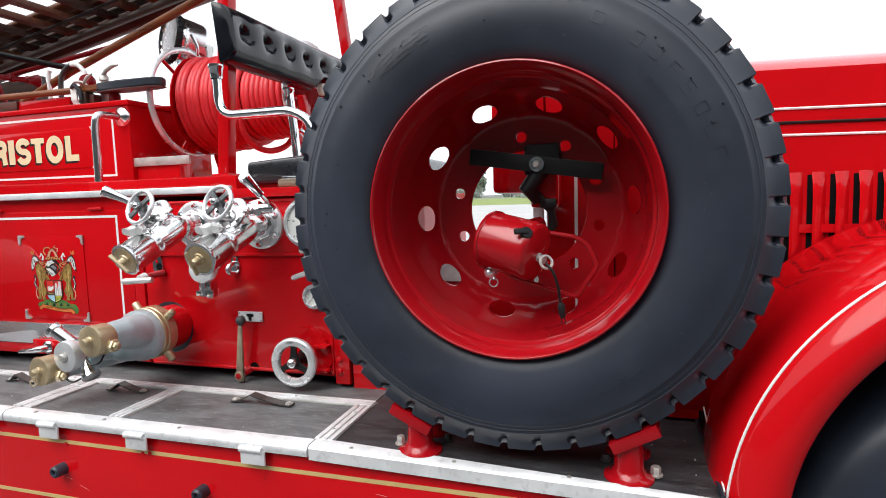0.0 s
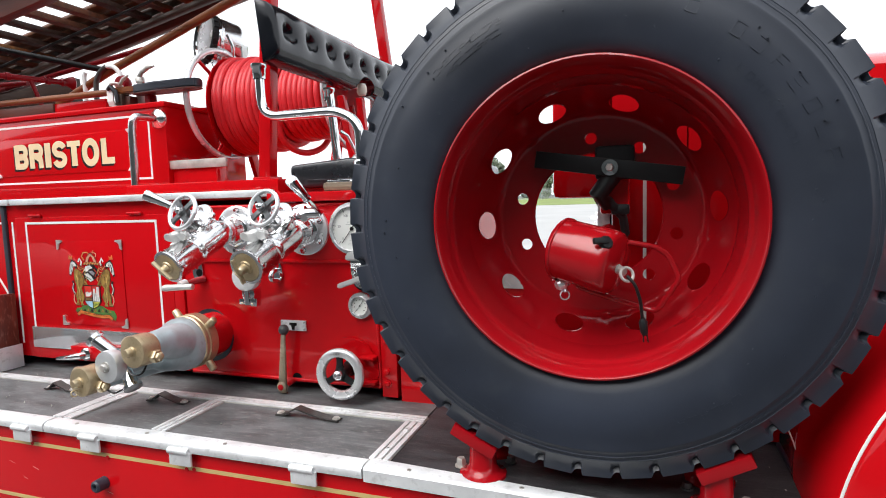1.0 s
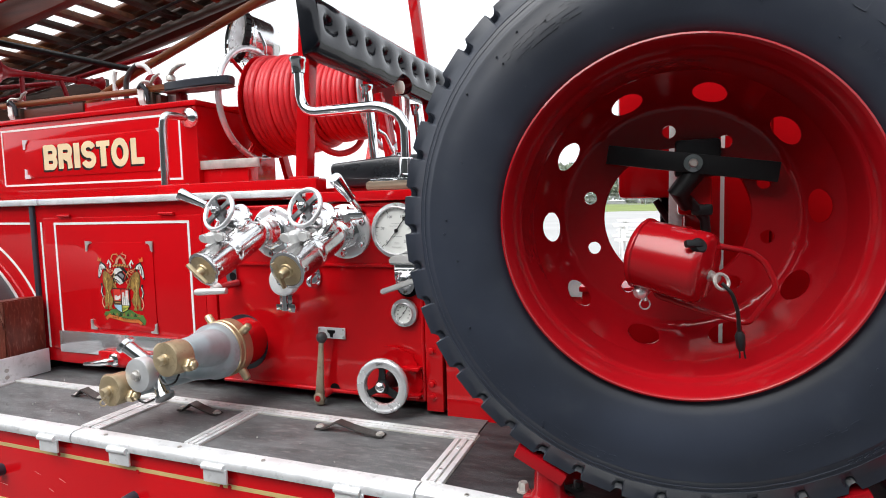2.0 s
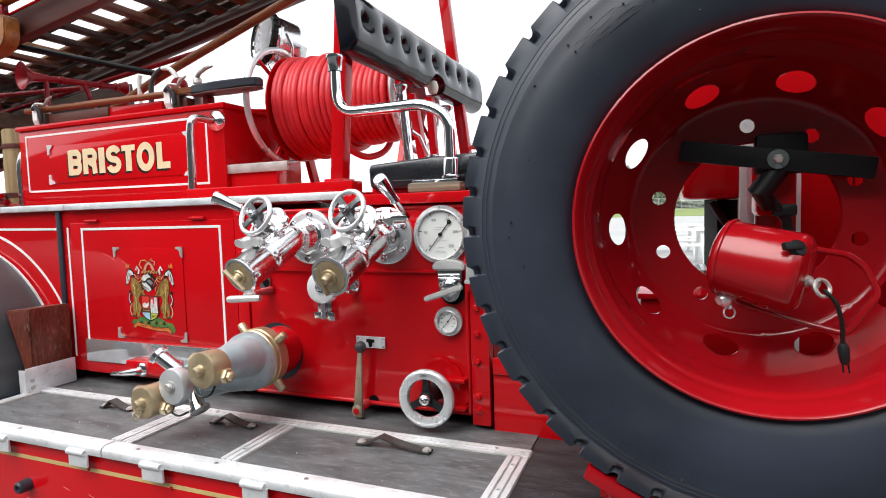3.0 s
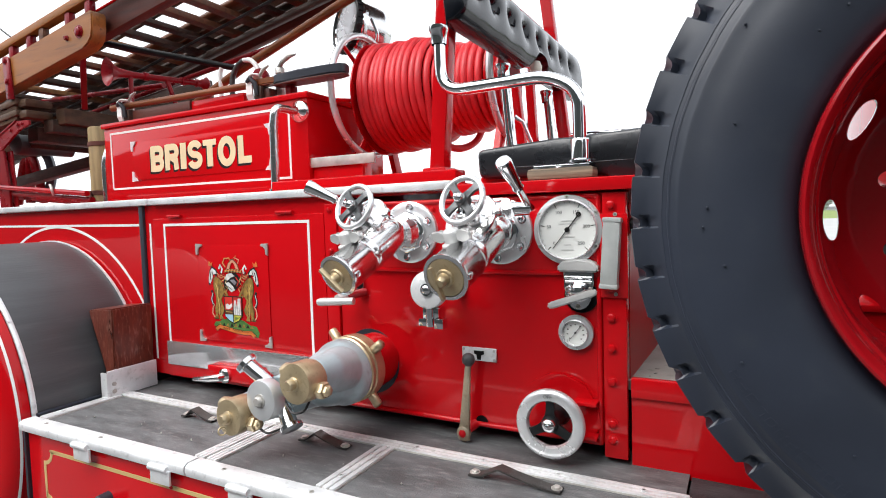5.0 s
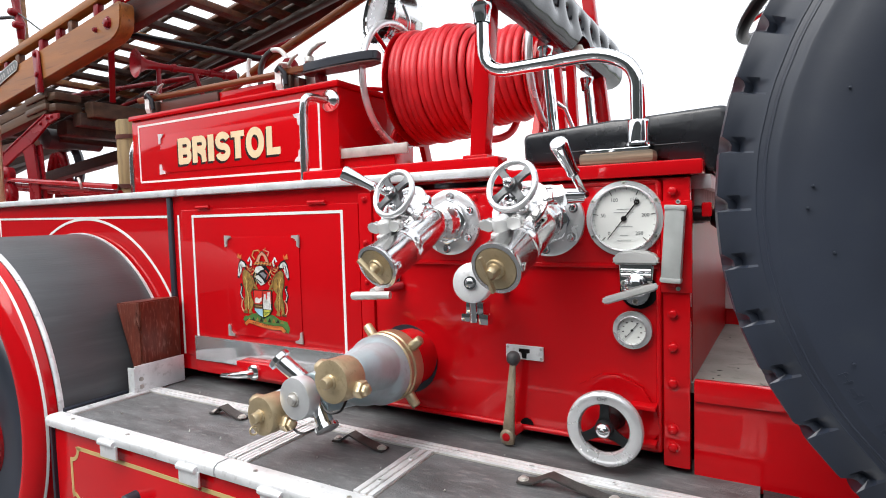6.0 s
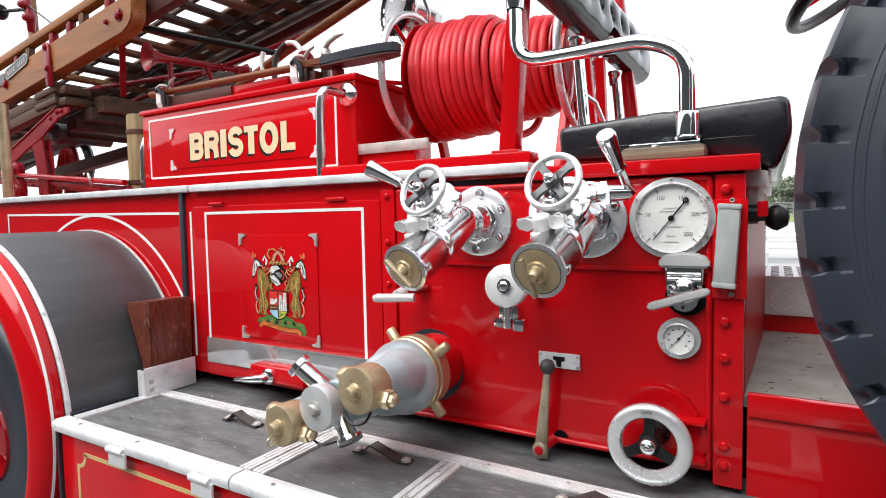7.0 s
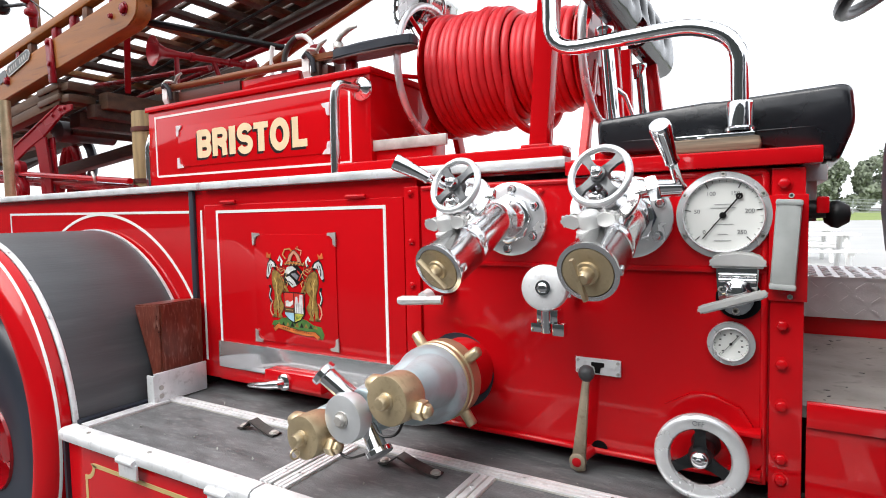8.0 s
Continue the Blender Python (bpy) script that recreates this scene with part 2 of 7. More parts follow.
def rounded(pts, radius, n=6):
    pts = [Vector(p) for p in pts]
    out = [pts[0]]
    for a, b, c in zip(pts, pts[1:], pts[2:]):
        u, v = (a - b), (c - b)
        d = min(radius, u.length * 0.48, v.length * 0.48)
        p, q = b + u.normalized() * d, b + v.normalized() * d
        for k in range(n + 1):
            t = k / n
            out.append(p.lerp(b, t).lerp(b.lerp(q, t), t))
    out.append(pts[-1])
    return out


def tube(bm, pts, r, seg=12, radius=0.0, caps=True):
    """Sweeps a round tube along points; r is a number or a list."""
    pts = rounded(pts, radius) if radius else [Vector(p) for p in pts]
    rr = r if isinstance(r, list) else [r] * len(pts)
    t0 = (pts[1] - pts[0]).normalized()
    up = t0.orthogonal().normalized()
    rings = []
    for i, p in enumerate(pts):
        t = (pts[min(i + 1, len(pts) - 1)] - pts[max(i - 1, 0)]).normalized()
        up = (up - t * up.dot(t)).normalized()
        side = t.cross(up)
        rings.append([bm.verts.new(p + (up * math.cos(2 * math.pi * k / seg) + side * math.sin(2 * math.pi * k / seg)) * rr[i]) for k in range(seg)])
    for a, b in zip(rings, rings[1:]):
        for k in range(seg):
            bm.faces.new((a[k], a[(k + 1) % seg], b[(k + 1) % seg], b[k]))
    if caps:
        bm.faces.new(rings[0])
        bm.faces.new(rings[-1])
    return bm


def plate(bm, pts, m, h):
    """A flat polygon of (u, v) in the frame m, h thick."""
    a = [bm.verts.new(m @ Vector((u, v, 0))) for u, v in pts]
    b = [bm.verts.new(m @ Vector((u, v, h))) for u, v in pts]
    bm.faces.new(a)
    bm.faces.new(b)
    for i in range(len(pts)):
        j = (i + 1) % len(pts)
        bm.faces.new((a[i], a[j], b[j], b[i]))
    return bm


def strip(bm, pts, m, w, h):
    """A flat band w wide along (u, v) points in the frame m."""
    pts = [Vector(p) for p in pts]
    L, R = [], []
    for i, p in enumerate(pts):
        a, c = pts[max(i - 1, 0)], pts[min(i + 1, len(pts) - 1)]
        d1 = (p - a).normalized() if i else (c - p).normalized()
        d2 = (c - p).normalized() if i < len(pts) - 1 else d1
        n = Vector((-(d1 + d2).y, (d1 + d2).x)).normalized()
        k = w / 2 / max(0.4, n.dot(Vector((-d1.y, d1.x))))
        L.append(p + n * k)
        R.append(p - n * k)
    for i in range(len(pts) - 1):
        plate(bm, [R[i], R[i + 1], L[i + 1], L[i]], m, h)
    return bm


FACE = Matrix(((1, 0, 0, 0), (0, 0, -1, 0), (0, 1, 0, 0), (0, 0, 0, 1)))


def face(y):
    """A frame on the plane y whose u runs along x, v up, and whose thickness grows towards the viewer."""
    return Matrix.Translation((0, y, 0)) @ FACE


def writing(name, text, m, size, mat, parent, width=None, depth=0.001, bold=0.0, label="", align="CENTER"):
    cu = bpy.data.curves.new(name, "FONT")
    cu.body, cu.size, cu.extrude, cu.offset = text, size, depth, bold
    cu.align_x, cu.align_y = align, "CENTER"
    ob = bpy.data.objects.new(name, cu)
    scene.collection.objects.link(ob)
    me = bpy.data.meshes.new_from_object(ob.evaluated_get(bpy.context.evaluated_depsgraph_get()))
    bpy.data.objects.remove(ob)
    if width:
        xs = [v.co.x for v in me.vertices]
        k = width / (max(xs) - min(xs))
        for v in me.vertices:
            v.co.x *= k
    me.transform(m)
    me.materials.append(mat)
    res = new(name, me)
    attach(res, parent)
    return tagged(res, label) if label else res


def bolt(name, p, d, r, mat, parent, h=0.006):
    bm = B()
    lathe(bm, [(0, 0), (r, 0), (r, h * 0.8), (r * 0.8, h), (0, h)], aim(p, d), 6)
    lathe(bm, [(r * 1.35, -0.001), (r * 1.35, 0.002), (0, 0.002)], aim(p, d), 16)
    return part(name, bm, mat, parent)


# ---- setting: airfield apron, grass, fence, trees ----
bm = B()
box(bm, -400, 400, -300, 500, -0.3, 0.0)
tagged(part("ground", bm, TARMAC, smooth=0), "pale grey weathered tarmac apron under the engine", "ground", kind="structure")
bm = B()
box(bm, -300, 300, 62, 160, -0.2, 0.03)
tagged(part("grass_field", bm, GRASS, smooth=0), "mown green grass beyond the tarmac", "grass", kind="stuff")
# added wall out of view: cuts sky light and darkens reflections in the paint
bm = B()
box(bm, -60, 60, -7.4, -7.0, 0, 5.4)
tagged(part("light_block_wall", bm, UNSEENWALL, smooth=0), "added unseen dark wall that holds back low sky light", "wall", kind="structure")
# paler sheet over the far ground, with glare put into its colour
bm = B()
box(bm, -300, 300, 5.0, 62, -0.2, 0.006)
tagged(part("pavement", bm, GLAREGROUND, smooth=0), "far apron beyond the engine, its colour paled for glare", "pavement", kind="structure")
fence = thing("fence", (10, 112, 0), "long grey metal mesh fence on the grass", "fence")
for i in range(30):
    bm = B()
    rod(bm, (-50 + i * 4, 112, 0), (-50 + i * 4, 112, 2.4), 0.06, seg=8)
    part("post", bm, FENCE, fence)
bm = B()
for k in range(10):
    box(bm, -50, 66, 111.98, 112.02, 0.2 + k * 0.23, 0.26 + k * 0.23)
part("fence_rail", bm, FENCE, fence)


def tree(x, y, h, spread, seed):
    rnd = random.Random(seed)
    t = thing("tree", (x, y, 0), "leafy green tree with a rounded uneven crown", "tree", "tree line")
    bm = B()
    tube(bm, [(x, y, 0), (x + 0.1, y, h * 0.3), (x, y + 0.2, h * 0.62)], [0.32, 0.24, 0.10], 8)
    for k in range(6):
        a = rnd.uniform(0, 6.28)
        tube(bm, [(x, y, h * (0.25 + 0.05 * k)), (x + math.cos(a) * spread * 0.6, y + math.sin(a) * spread * 0.6, h * (0.5 + 0.06 * k))], [0.12, 0.03], 6)
    part("trunk", bm, BARK, t)
    bm = B()
    blobs = [(rnd.gauss(0, spread * 0.42), rnd.gauss(0, spread * 0.42), h * rnd.uniform(0.10, 0.86), spread * rnd.uniform(0.3, 0.55)) for _ in range(18)]
    for _ in range(4200):
        bx, by, bz, br = rnd.choice(blobs)
        d = Vector((rnd.gauss(0, 1), rnd.gauss(0, 1), rnd.gauss(0, 1))).normalized() * br * rnd.uniform(0.6, 1.05)
        p = Vector((x + bx, y + by, bz)) + d
        s = rnd.uniform(0.26, 0.58)
        m = Matrix.Translation(p) @ Euler((rnd.uniform(0, 6), rnd.uniform(0, 6), rnd.uniform(0, 6))).to_matrix().to_4x4()
        bm.faces.new([bm.verts.new(m @ Vector((s * u, s * v, 0.1 * s * w))) for u, v, w in ((-1, -0.3, 0), (0, -0.7, 1), (1, 0.1, 0), (0.2, 0.8, -1))])
    part("crown", bm, LEAF, t, smooth=0)


for i in range(22):
    rr = random.Random(i)
    tree(-46 + i * 6.2 + rr.uniform(-2, 2), 150 + rr.uniform(-10, 25), rr.uniform(9, 14) + (5 if i in (9, 12, 13) else 0), rr.uniform(3.2, 5.0), i)


def picnic_bench(x, y, turn):
    t = thing("picnic_bench", (x, y, 0), "white painted wooden picnic bench on the tarmac", "bench", "white benches")
    m = Matrix.Translation((x, y, 0)) @ Matrix.Rotation(turn, 4, "Z")
    for k in range(4):
        part("table_board", box(B(), -0.8, 0.8, -0.36 + k * 0.18, -0.20 + k * 0.18, 0.70, 0.74, 0.005, m), BENCHWHITE, t)
    for s in (-1, 1):
        part("seat_board", box(B(), -0.8, 0.8, s * 0.70 - 0.11, s * 0.70 + 0.11, 0.42, 0.46, 0.005, m), BENCHWHITE, t)
        for u in (-0.6, 0.6):
            bm = B()
            tube(bm, [m @ Vector((u, s * 0.62, 0)), m @ Vector((u, s * 0.22, 0.70))], 0.05, 6)
            part("leg", bm, BENCHWHITE, t)
    for u in (-0.6, 0.6):
        part("brace", box(B(), u - 0.03, u + 0.03, -0.75, 0.75, 0.36, 0.42, 0, m), BENCHWHITE, t)


picnic_bench(-0.12, 12.9, 0.1)
picnic_bench(-0.20, 15.6, 0.1)

# ---- fire engine: body ----
W = 1.312
ENGINE = thing("fire_engine", (-1.0, 1.83, 0), "vintage red open-bodied fire engine with polished chrome pump fittings", "fire engine")


def engine(name, bm, mat, label="", smooth=46):
    return part(name, bm, mat, ENGINE, label, smooth)


bm = B()
box(bm, -5.2, -1.30, W + 0.006, 2.70, 0.752, 1.305)
engine("rear_body", bm, RED, smooth=0)
bm = B()
box(bm, -1.298, -0.556, W + 0.006, 2.70, 0.752, 1.284)
engine("pump_compartment", bm, RED, smooth=0)
# chassis boxes, near-black to paint in the shade beneath the body
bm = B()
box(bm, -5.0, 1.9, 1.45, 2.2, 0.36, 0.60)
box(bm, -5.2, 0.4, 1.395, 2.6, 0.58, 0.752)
engine("chassis", bm, DARK, "chassis frame coloured black for the shade under the body")

# locker door with its white lining and hinge knuckles
door = engine("locker_door", box(B(), -2.040, -1.335, W, W + 0.010, 0.80, 1.262, 0.003), RED, "red locker door lined in white")


def lining(name, pts, y, parent, mat=None, w=0.008):
    part(name, strip(B(), pts, face(y), w, 0.0012), mat or WHITE, parent, smooth=0)


lining("white_line", [(-1.984, 0.86), (-1.984, 1.241), (-1.388, 1.241), (-1.388, 0.86)], W, door)
lining("white_line", [(-2.062, 0.80), (-2.062, 1.243), (-2.066, 1.243)], W + 0.006, ENGINE)
lining("white_line", [(-2.115, 1.243), (-3.242, 1.256), (-3.242, 0.90)], W + 0.006, ENGINE)
for x in (-1.93, -1.47):
    part("hinge", rod(B(), (x - 0.03, W - 0.004, 1.268), (x + 0.03, W - 0.004, 1.268), 0.005), RED, door)
engine("rubber_seal", box(B(), -2.106, -2.086, W - 0.004, W + 0.008, 0.80, 1.305, 0.003), RUBBER, "black rubber strip between body panels")
engine("door_post", box(B(), -1.330, -1.290, W - 0.004, W + 0.008, 0.75, 1.285, 0.003), RED)
for z in (0.80, 1.06, 1.16, 1.27):
    bolt("bolt", (-1.31, W - 0.004, z), (0, -1, 0), 0.007, RED, ENGINE)
engine("kick_plate", box(B(), -1.990, -1.335, W - 0.010, W - 0.002, 0.792, 0.868, 0.002), POLISHED, "polished metal kick plate reflecting the running board")
engine("sill", box(B(), -1.995, -1.335, W - 0.004, W + 0.010, 0.753, 0.790, 0.003), RED)
lockbox = engine("latch_block", box(B(), -1.775, -1.575, W - 0.035, W - 0.004, 0.772, 0.815, 0.004), RED)
bm = B()
tube(bm, [(-1.70, W - 0.035, 0.790), (-1.70, W - 0.060, 0.790), (-1.73, W - 0.066, 0.785), (-1.80, W - 0.066, 0.777)], [0.013, 0.012, 0.010, 0.006], 12, 0.0)
lathe(bm, [(0, 0), (0.022, 0), (0.022, 0.006), (0.014, 0.012), (0, 0.012)], aim((-1.70, W - 0.035, 0.790), (0, -1, 0)), 20)
part("handle", bm, CHROME, lockbox, "chrome lever handle")

# crest panel
crest = part("crest_panel", box(B(), -1.832, -1.540, W - 0.003, W, 0.884, 1.176, 0.001), RED, door, "red panel bearing a painted coat of arms")
for sx, sz, x, z in ((1, -1, -1.832, 1.176), (-1, -1, -1.540, 1.176), (1, 1, -1.832, 0.884), (-1, 1, -1.540, 0.884)):
    bm = B()
    plate(bm, [(x - sx * 0.004, z - sz * 0.005), (x + sx * 0.022, z - sz * 0.004), (x + sx * 0.024, z + sz * 0.002), (x + sx * 0.012, z + sz * 0.005), (x + sx * 0.006, z + sz * 0.012), (x + sx * 0.005, z + sz * 0.026), (x - sx * 0.003, z + sz * 0.030)], face(W - 0.003), 0.004)
    part("corner_clip", bm, STEEL, door)
CX, CZ = -1.683, 0.898


def emblem(pts, mat, lift=1):
    part("emblem", plate(B(), [(CX + u, CZ + v) for u, v in pts], face(W - 0.003 - 0.0006 * lift), 0.0006), mat, door, smooth=0)


def oval(u, v, a, b, n=14, t=0.0):
    return [(u + a * math.cos(k * 6.2832 / n) * math.cos(t) - b * math.sin(k * 6.2832 / n) * math.sin(t), v + a * math.cos(k * 6.2832 / n) * math.sin(t) + b * math.sin(k * 6.2832 / n) * math.cos(t)) for k in range(n)]


def heraldic(pts, mat, lift=1, mirror=False):
    """A painted shape on the drawing grid of the arms, 104 wide and 160 high; mirror repeats it on the other side."""
    for s in ((1, -1) if mirror else (1,)):
        emblem([(s * (x - 52) * 0.00205, y * 0.0015) for x, y in pts], mat, lift)


def stroke(pts, w, mat, lift=1, mirror=False):
    """A painted brush line on the same grid, w wide, as one band."""
    pts = [Vector(p) for p in pts]
    L, R = [], []
    for i, p in enumerate(pts):
        d = (pts[min(i + 1, len(pts) - 1)] - pts[max(i - 1, 0)]).normalized()
        L.append((p.x - d.y * w * 0.45, p.y + d.x * w * 0.6))
        R.append((p.x + d.y * w * 0.45, p.y - d.x * w * 0.6))
    heraldic(L + R[::-1], mat, lift, mirror)


heraldic([(8, 22), (12, 30), (20, 31), (28, 36), (50, 40), (70, 36), (82, 28), (95, 26), (100, 14), (97, 4), (88, 8), (70, 12), (50, 16), (30, 20), (18, 18)], CRESTGREEN)
for k in range(9):
    heraldic([(18 + 8 * k, 22), (22 + 8 * k, 31 - abs(k - 4) * 0.5), (25 + 8 * k, 22)], BLACKPAINT if k % 2 else CRESTGOLD, 1.3)
stroke([(12, 14), (20, 21), (34, 18), (52, 14), (70, 12), (84, 13), (92, 6)], 7.5, BLACKPAINT, 1.6)
stroke([(13, 14), (20, 21), (34, 18), (52, 14), (70, 12), (84, 13), (91, 6)], 6, CRESTORANGE, 2)
for k in range(15):
    x = 25 + k * 3.7
    stroke([(x, 17.5 - (x - 25) * 0.10), (x + 1.6, 20.5 - (x - 25) * 0.12)], 1.3, BLACKPAINT if k % 5 else CRESTORANGE, 2.6)
# supporters
lion = [(13, 117), (17, 122), (22, 119), (29, 112), (34, 103), (35, 93), (31, 85), (26, 77), (28, 67), (32, 58), (29, 49), (26, 44), (29, 37), (21, 36), (22, 45), (20, 53), (18, 45), (19, 37), (11, 37), (14, 46), (13, 58), (16, 70), (16, 82), (13, 92), (12, 104)]
heraldic([(23 + (x - 23) * 1.12, 78 + (y - 78) * 1.03) for x, y in lion], CRESTDARK, 1, True)
heraldic(lion, CRESTGOLD, 2, True)
stroke([(34, 95), (38, 88), (41, 80)], 4, CRESTGOLD, 2.2, True)
stroke([(33, 86), (38, 80), (40, 74)], 3.5, CRESTGOLD, 2.3, True)
for y in (100, 84, 66, 50):
    stroke([(22, y + 6), (24.5, y), (22.5, y - 6)], 1.0, CRESTDARK, 2.6, True)
stroke([(16, 108), (20, 98), (19, 84), (22, 66), (21, 44)], 1.0, CRESTLIGHT, 2.7, True)
stroke([(27, 112), (32, 100), (33, 88)], 0.9, CRESTDARK, 2.7, True)
stroke([(17, 38), (10, 40), (7, 48), (8, 58), (12, 66)], 2.0, CRESTFLESH, 2, True)
stroke([(10, 62), (6, 74), (9, 86), (7, 94)], 4.5, BLACKPAINT, 1.5, True)
stroke([(9, 66), (6, 76), (9, 88)], 1.4, CRESTSILVER, 2.2, True)
# plumes and mantling
heraldic([(1, 106), (2, 120), (4, 134), (9, 143), (17, 138), (23, 128), (18, 122), (12, 128), (8, 116), (4, 104)], BLACKPAINT, 1.2, True)
heraldic([(2, 110), (3, 122), (6, 134), (10, 139), (16, 135), (19, 128), (12, 127), (9, 116), (5, 108)], CRESTSILVER, 2, True)
stroke([(8, 132), (6, 122), (7, 114)], 1.4, BLACKPAINT, 3, True)
stroke([(12, 132), (10, 124)], 1.2, BLACKPAINT, 3, True)
heraldic([(2, 144), (4, 154), (8, 148), (11, 152), (10, 143)], CRESTORANGE, 2, True)
stroke([(24, 138), (27, 146), (31, 138), (29, 130)], 3.4, CRESTSILVER, 2, True)
stroke([(25, 133), (30, 127)], 1.6, BLACKPAINT, 2.4, True)
for pts in ([(22, 122), (28, 118), (33, 122), (30, 128), (25, 126)], [(34, 122), (38, 114), (35, 106), (31, 104)], [(28, 112), (33, 114), (36, 120), (34, 128)], [(20, 128), (24, 122), (30, 124)], [(36, 102), (40, 98), (38, 92)]):
    stroke(pts, 2.8, BLACKPAINT, 1.1, True)
    stroke(pts, 1.7, CRESTRED, 2.1, True)
    stroke([(x + 0.8, y + 1.5) for x, y in pts[:3]], 0.8, CRESTLIGHT, 2.8, True)
# helm
heraldic([(34, 100), (33, 112), (38, 124), (46, 131), (58, 131), (66, 122), (68, 110), (60, 100), (50, 92)], BLACKPAINT, 2.2)
heraldic([(36, 118), (40, 128), (50, 130), (56, 124), (48, 121), (42, 115)], CRESTSILVER, 3)
heraldic([(37, 110), (44, 112), (52, 104), (56, 96), (48, 92), (42, 100)], CRESTSILVER, 3)
heraldic([(46, 116), (54, 118), (60, 112), (56, 106)], CRESTSTEEL, 3)
stroke([(41, 104), (50, 97)], 1.2, BLACKPAINT, 4)
stroke([(58, 122), (64, 114), (60, 104)], 2, CRESTRED, 3)
# wreath and crossed arms
heraldic([(34, 131), (38, 137), (52, 139), (68, 136), (72, 130), (52, 132)], CRESTDARK, 3)
stroke([(36, 134), (52, 136), (70, 133)], 2.2, CRESTORANGE, 4)
for k in range(6):
    stroke([(38 + 6 * k, 131.5), (41 + 6 * k, 138)], 1.2, CRESTLIGHT, 4.4)
for s, top in ((1, 5), (-1, 4)):
    c = 53
    heraldic([(c - s * 13, 138), (c - s * 9, 150), (c - s * 1, 159), (c + s * 4, 156), (c - s * 3, 149), (c - s * 6, 138)], CRESTDARK, 2.6 + top * 0.1)
    heraldic([(c - s * 12, 138), (c - s * 8, 149), (c - s * 0.5, 157), (c + s * 3, 155), (c - s * 3.5, 148), (c - s * 7, 138)], CRESTFLESH, 3 + top * 0.1)
stroke([(38, 142), (33, 150), (37, 159), (46, 160), (50, 155)], 2.6, CRESTORANGE, 3)
stroke([(38, 142), (33, 150), (37, 159), (46, 160)], 0.9, CRESTLIGHT, 4)
stroke([(58, 158), (60, 165)], 1.8, CRESTORANGE, 3)
stroke([(56, 161), (66, 157), (64, 149)], 1.8, CRESTFLESH, 3)
# shield
heraldic([(32, 84), (69, 84), (69, 46), (62, 35), (51, 28), (40, 34), (33, 44)], BLACKPAINT, 3)
heraldic([(34, 82), (50, 82), (50, 56), (34, 56)], CRESTRED, 4)
heraldic([(50, 82), (67.5, 82), (67.5, 58), (50, 58)], CRESTRED, 4)
heraldic([(34, 47), (50, 47), (50, 31), (41, 36), (35, 43)], CRESTBLUE, 4)
heraldic([(51.5, 46), (67, 46), (61, 36), (51.5, 31)], CRESTYELLOW, 4)
heraldic([(34, 56), (50, 56), (50, 47), (34, 47)], CRESTDARK, 4)
heraldic([(36, 58), (36, 67), (40, 69), (44, 66), (49, 70), (49, 63), (44, 58)], CRESTSILVER, 5)
heraldic([(52, 47), (52, 62), (54, 76), (57, 76), (58, 66), (60, 66), (61, 80), (66, 80), (66, 62), (67, 47)], CRESTSILVER, 5)
for x in (55, 59, 63):
    stroke([(x, 48), (x + 0.5, 64)], 0.7, CRESTSTEEL, 5.6)
stroke([(50.7, 82), (50.7, 31)], 1.0, BLACKPAINT, 5.4)
for k in range(5):
    stroke([(53 + 2.4 * k, 34 + 2 * k), (55 + 2.2 * k, 42)], 0.9, CRESTGREEN, 5)
stroke([(36, 52), (49, 52)], 0.8, CRESTLIGHT, 5)

# aluminium rail along the top of the side, red plank over the pump
for x0, x1 in ((-5.2, -2.052), (-2.040, -0.945)):
    bm = B()
    box(bm, x0, x1, W - 0.014, W + 0.03, 1.306, 1.328, 0.006)
    engine("top_rail", bm, ALU, "aluminium edge rail")
engine("top_plank", box(B(), -0.945, -0.530, W - 0.018, W + 0.09, 1.288, 1.316, 0.004), RED)
engine("deck", box(B(), -3.1, -0.93, W + 0.03, 2.66, 1.300, 1.322), RED)
engine("deck_beam", box(B(), -1.62, -0.99, 1.42, 1.48, 1.322, 1.364, 0.004), RED)
engine("deck_beam", box(B(), -1.62, -0.99, 2.30, 2.36, 1.322, 1.364, 0.004), RED)

# pump panel: upper plate, seam bead, corner angle with bolts
engine("pump_panel_upper", box(B(), -1.286, -0.604, W - 0.001, W + 0.006, 1.118, 1.280, 0.002), RED)
engine("pump_panel_lower", box(B(), -1.286, -0.604, W + 0.002, W + 0.006, 0.753, 1.112, 0.001), RED, smooth=0)
engine("seam_bead", box(B(), -1.286, -0.604, W - 0.006, W + 0.004, 1.109, 1.119, 0.003), RED)
engine("panel_bead", tube(B(), [(-1.28, W, 1.279), (-0.608, W, 1.279), (-0.608, W, 0.75)], 0.006, 10, 0.01), RED)
engine("panel_bead", tube(B(), [(-1.275, W, 0.752), (-0.608, W, 0.752)], 0.006, 10), RED)
angle = engine("corner_angle", box(B(), -0.600, -0.552, W - 0.006, W + 0.03, 0.725, 1.284, 0.003), RED)
for z in (1.258, 1.085, 1.025, 0.960, 0.890, 0.800, 0.765):
    bolt("bolt", (-0.582, W - 0.006, z), (0, -1, 0), 0.009, RED, angle, 0.008)
for x, z in ((-1.24, 1.262), (-1.0, 1.262), (-0.93, 1.10), (-0.70, 1.262), (-1.23, 1.09)):
    bolt("bolt", (x, W - 0.001, z), (0, -1, 0), 0.006, RED, ENGINE, 0.005)

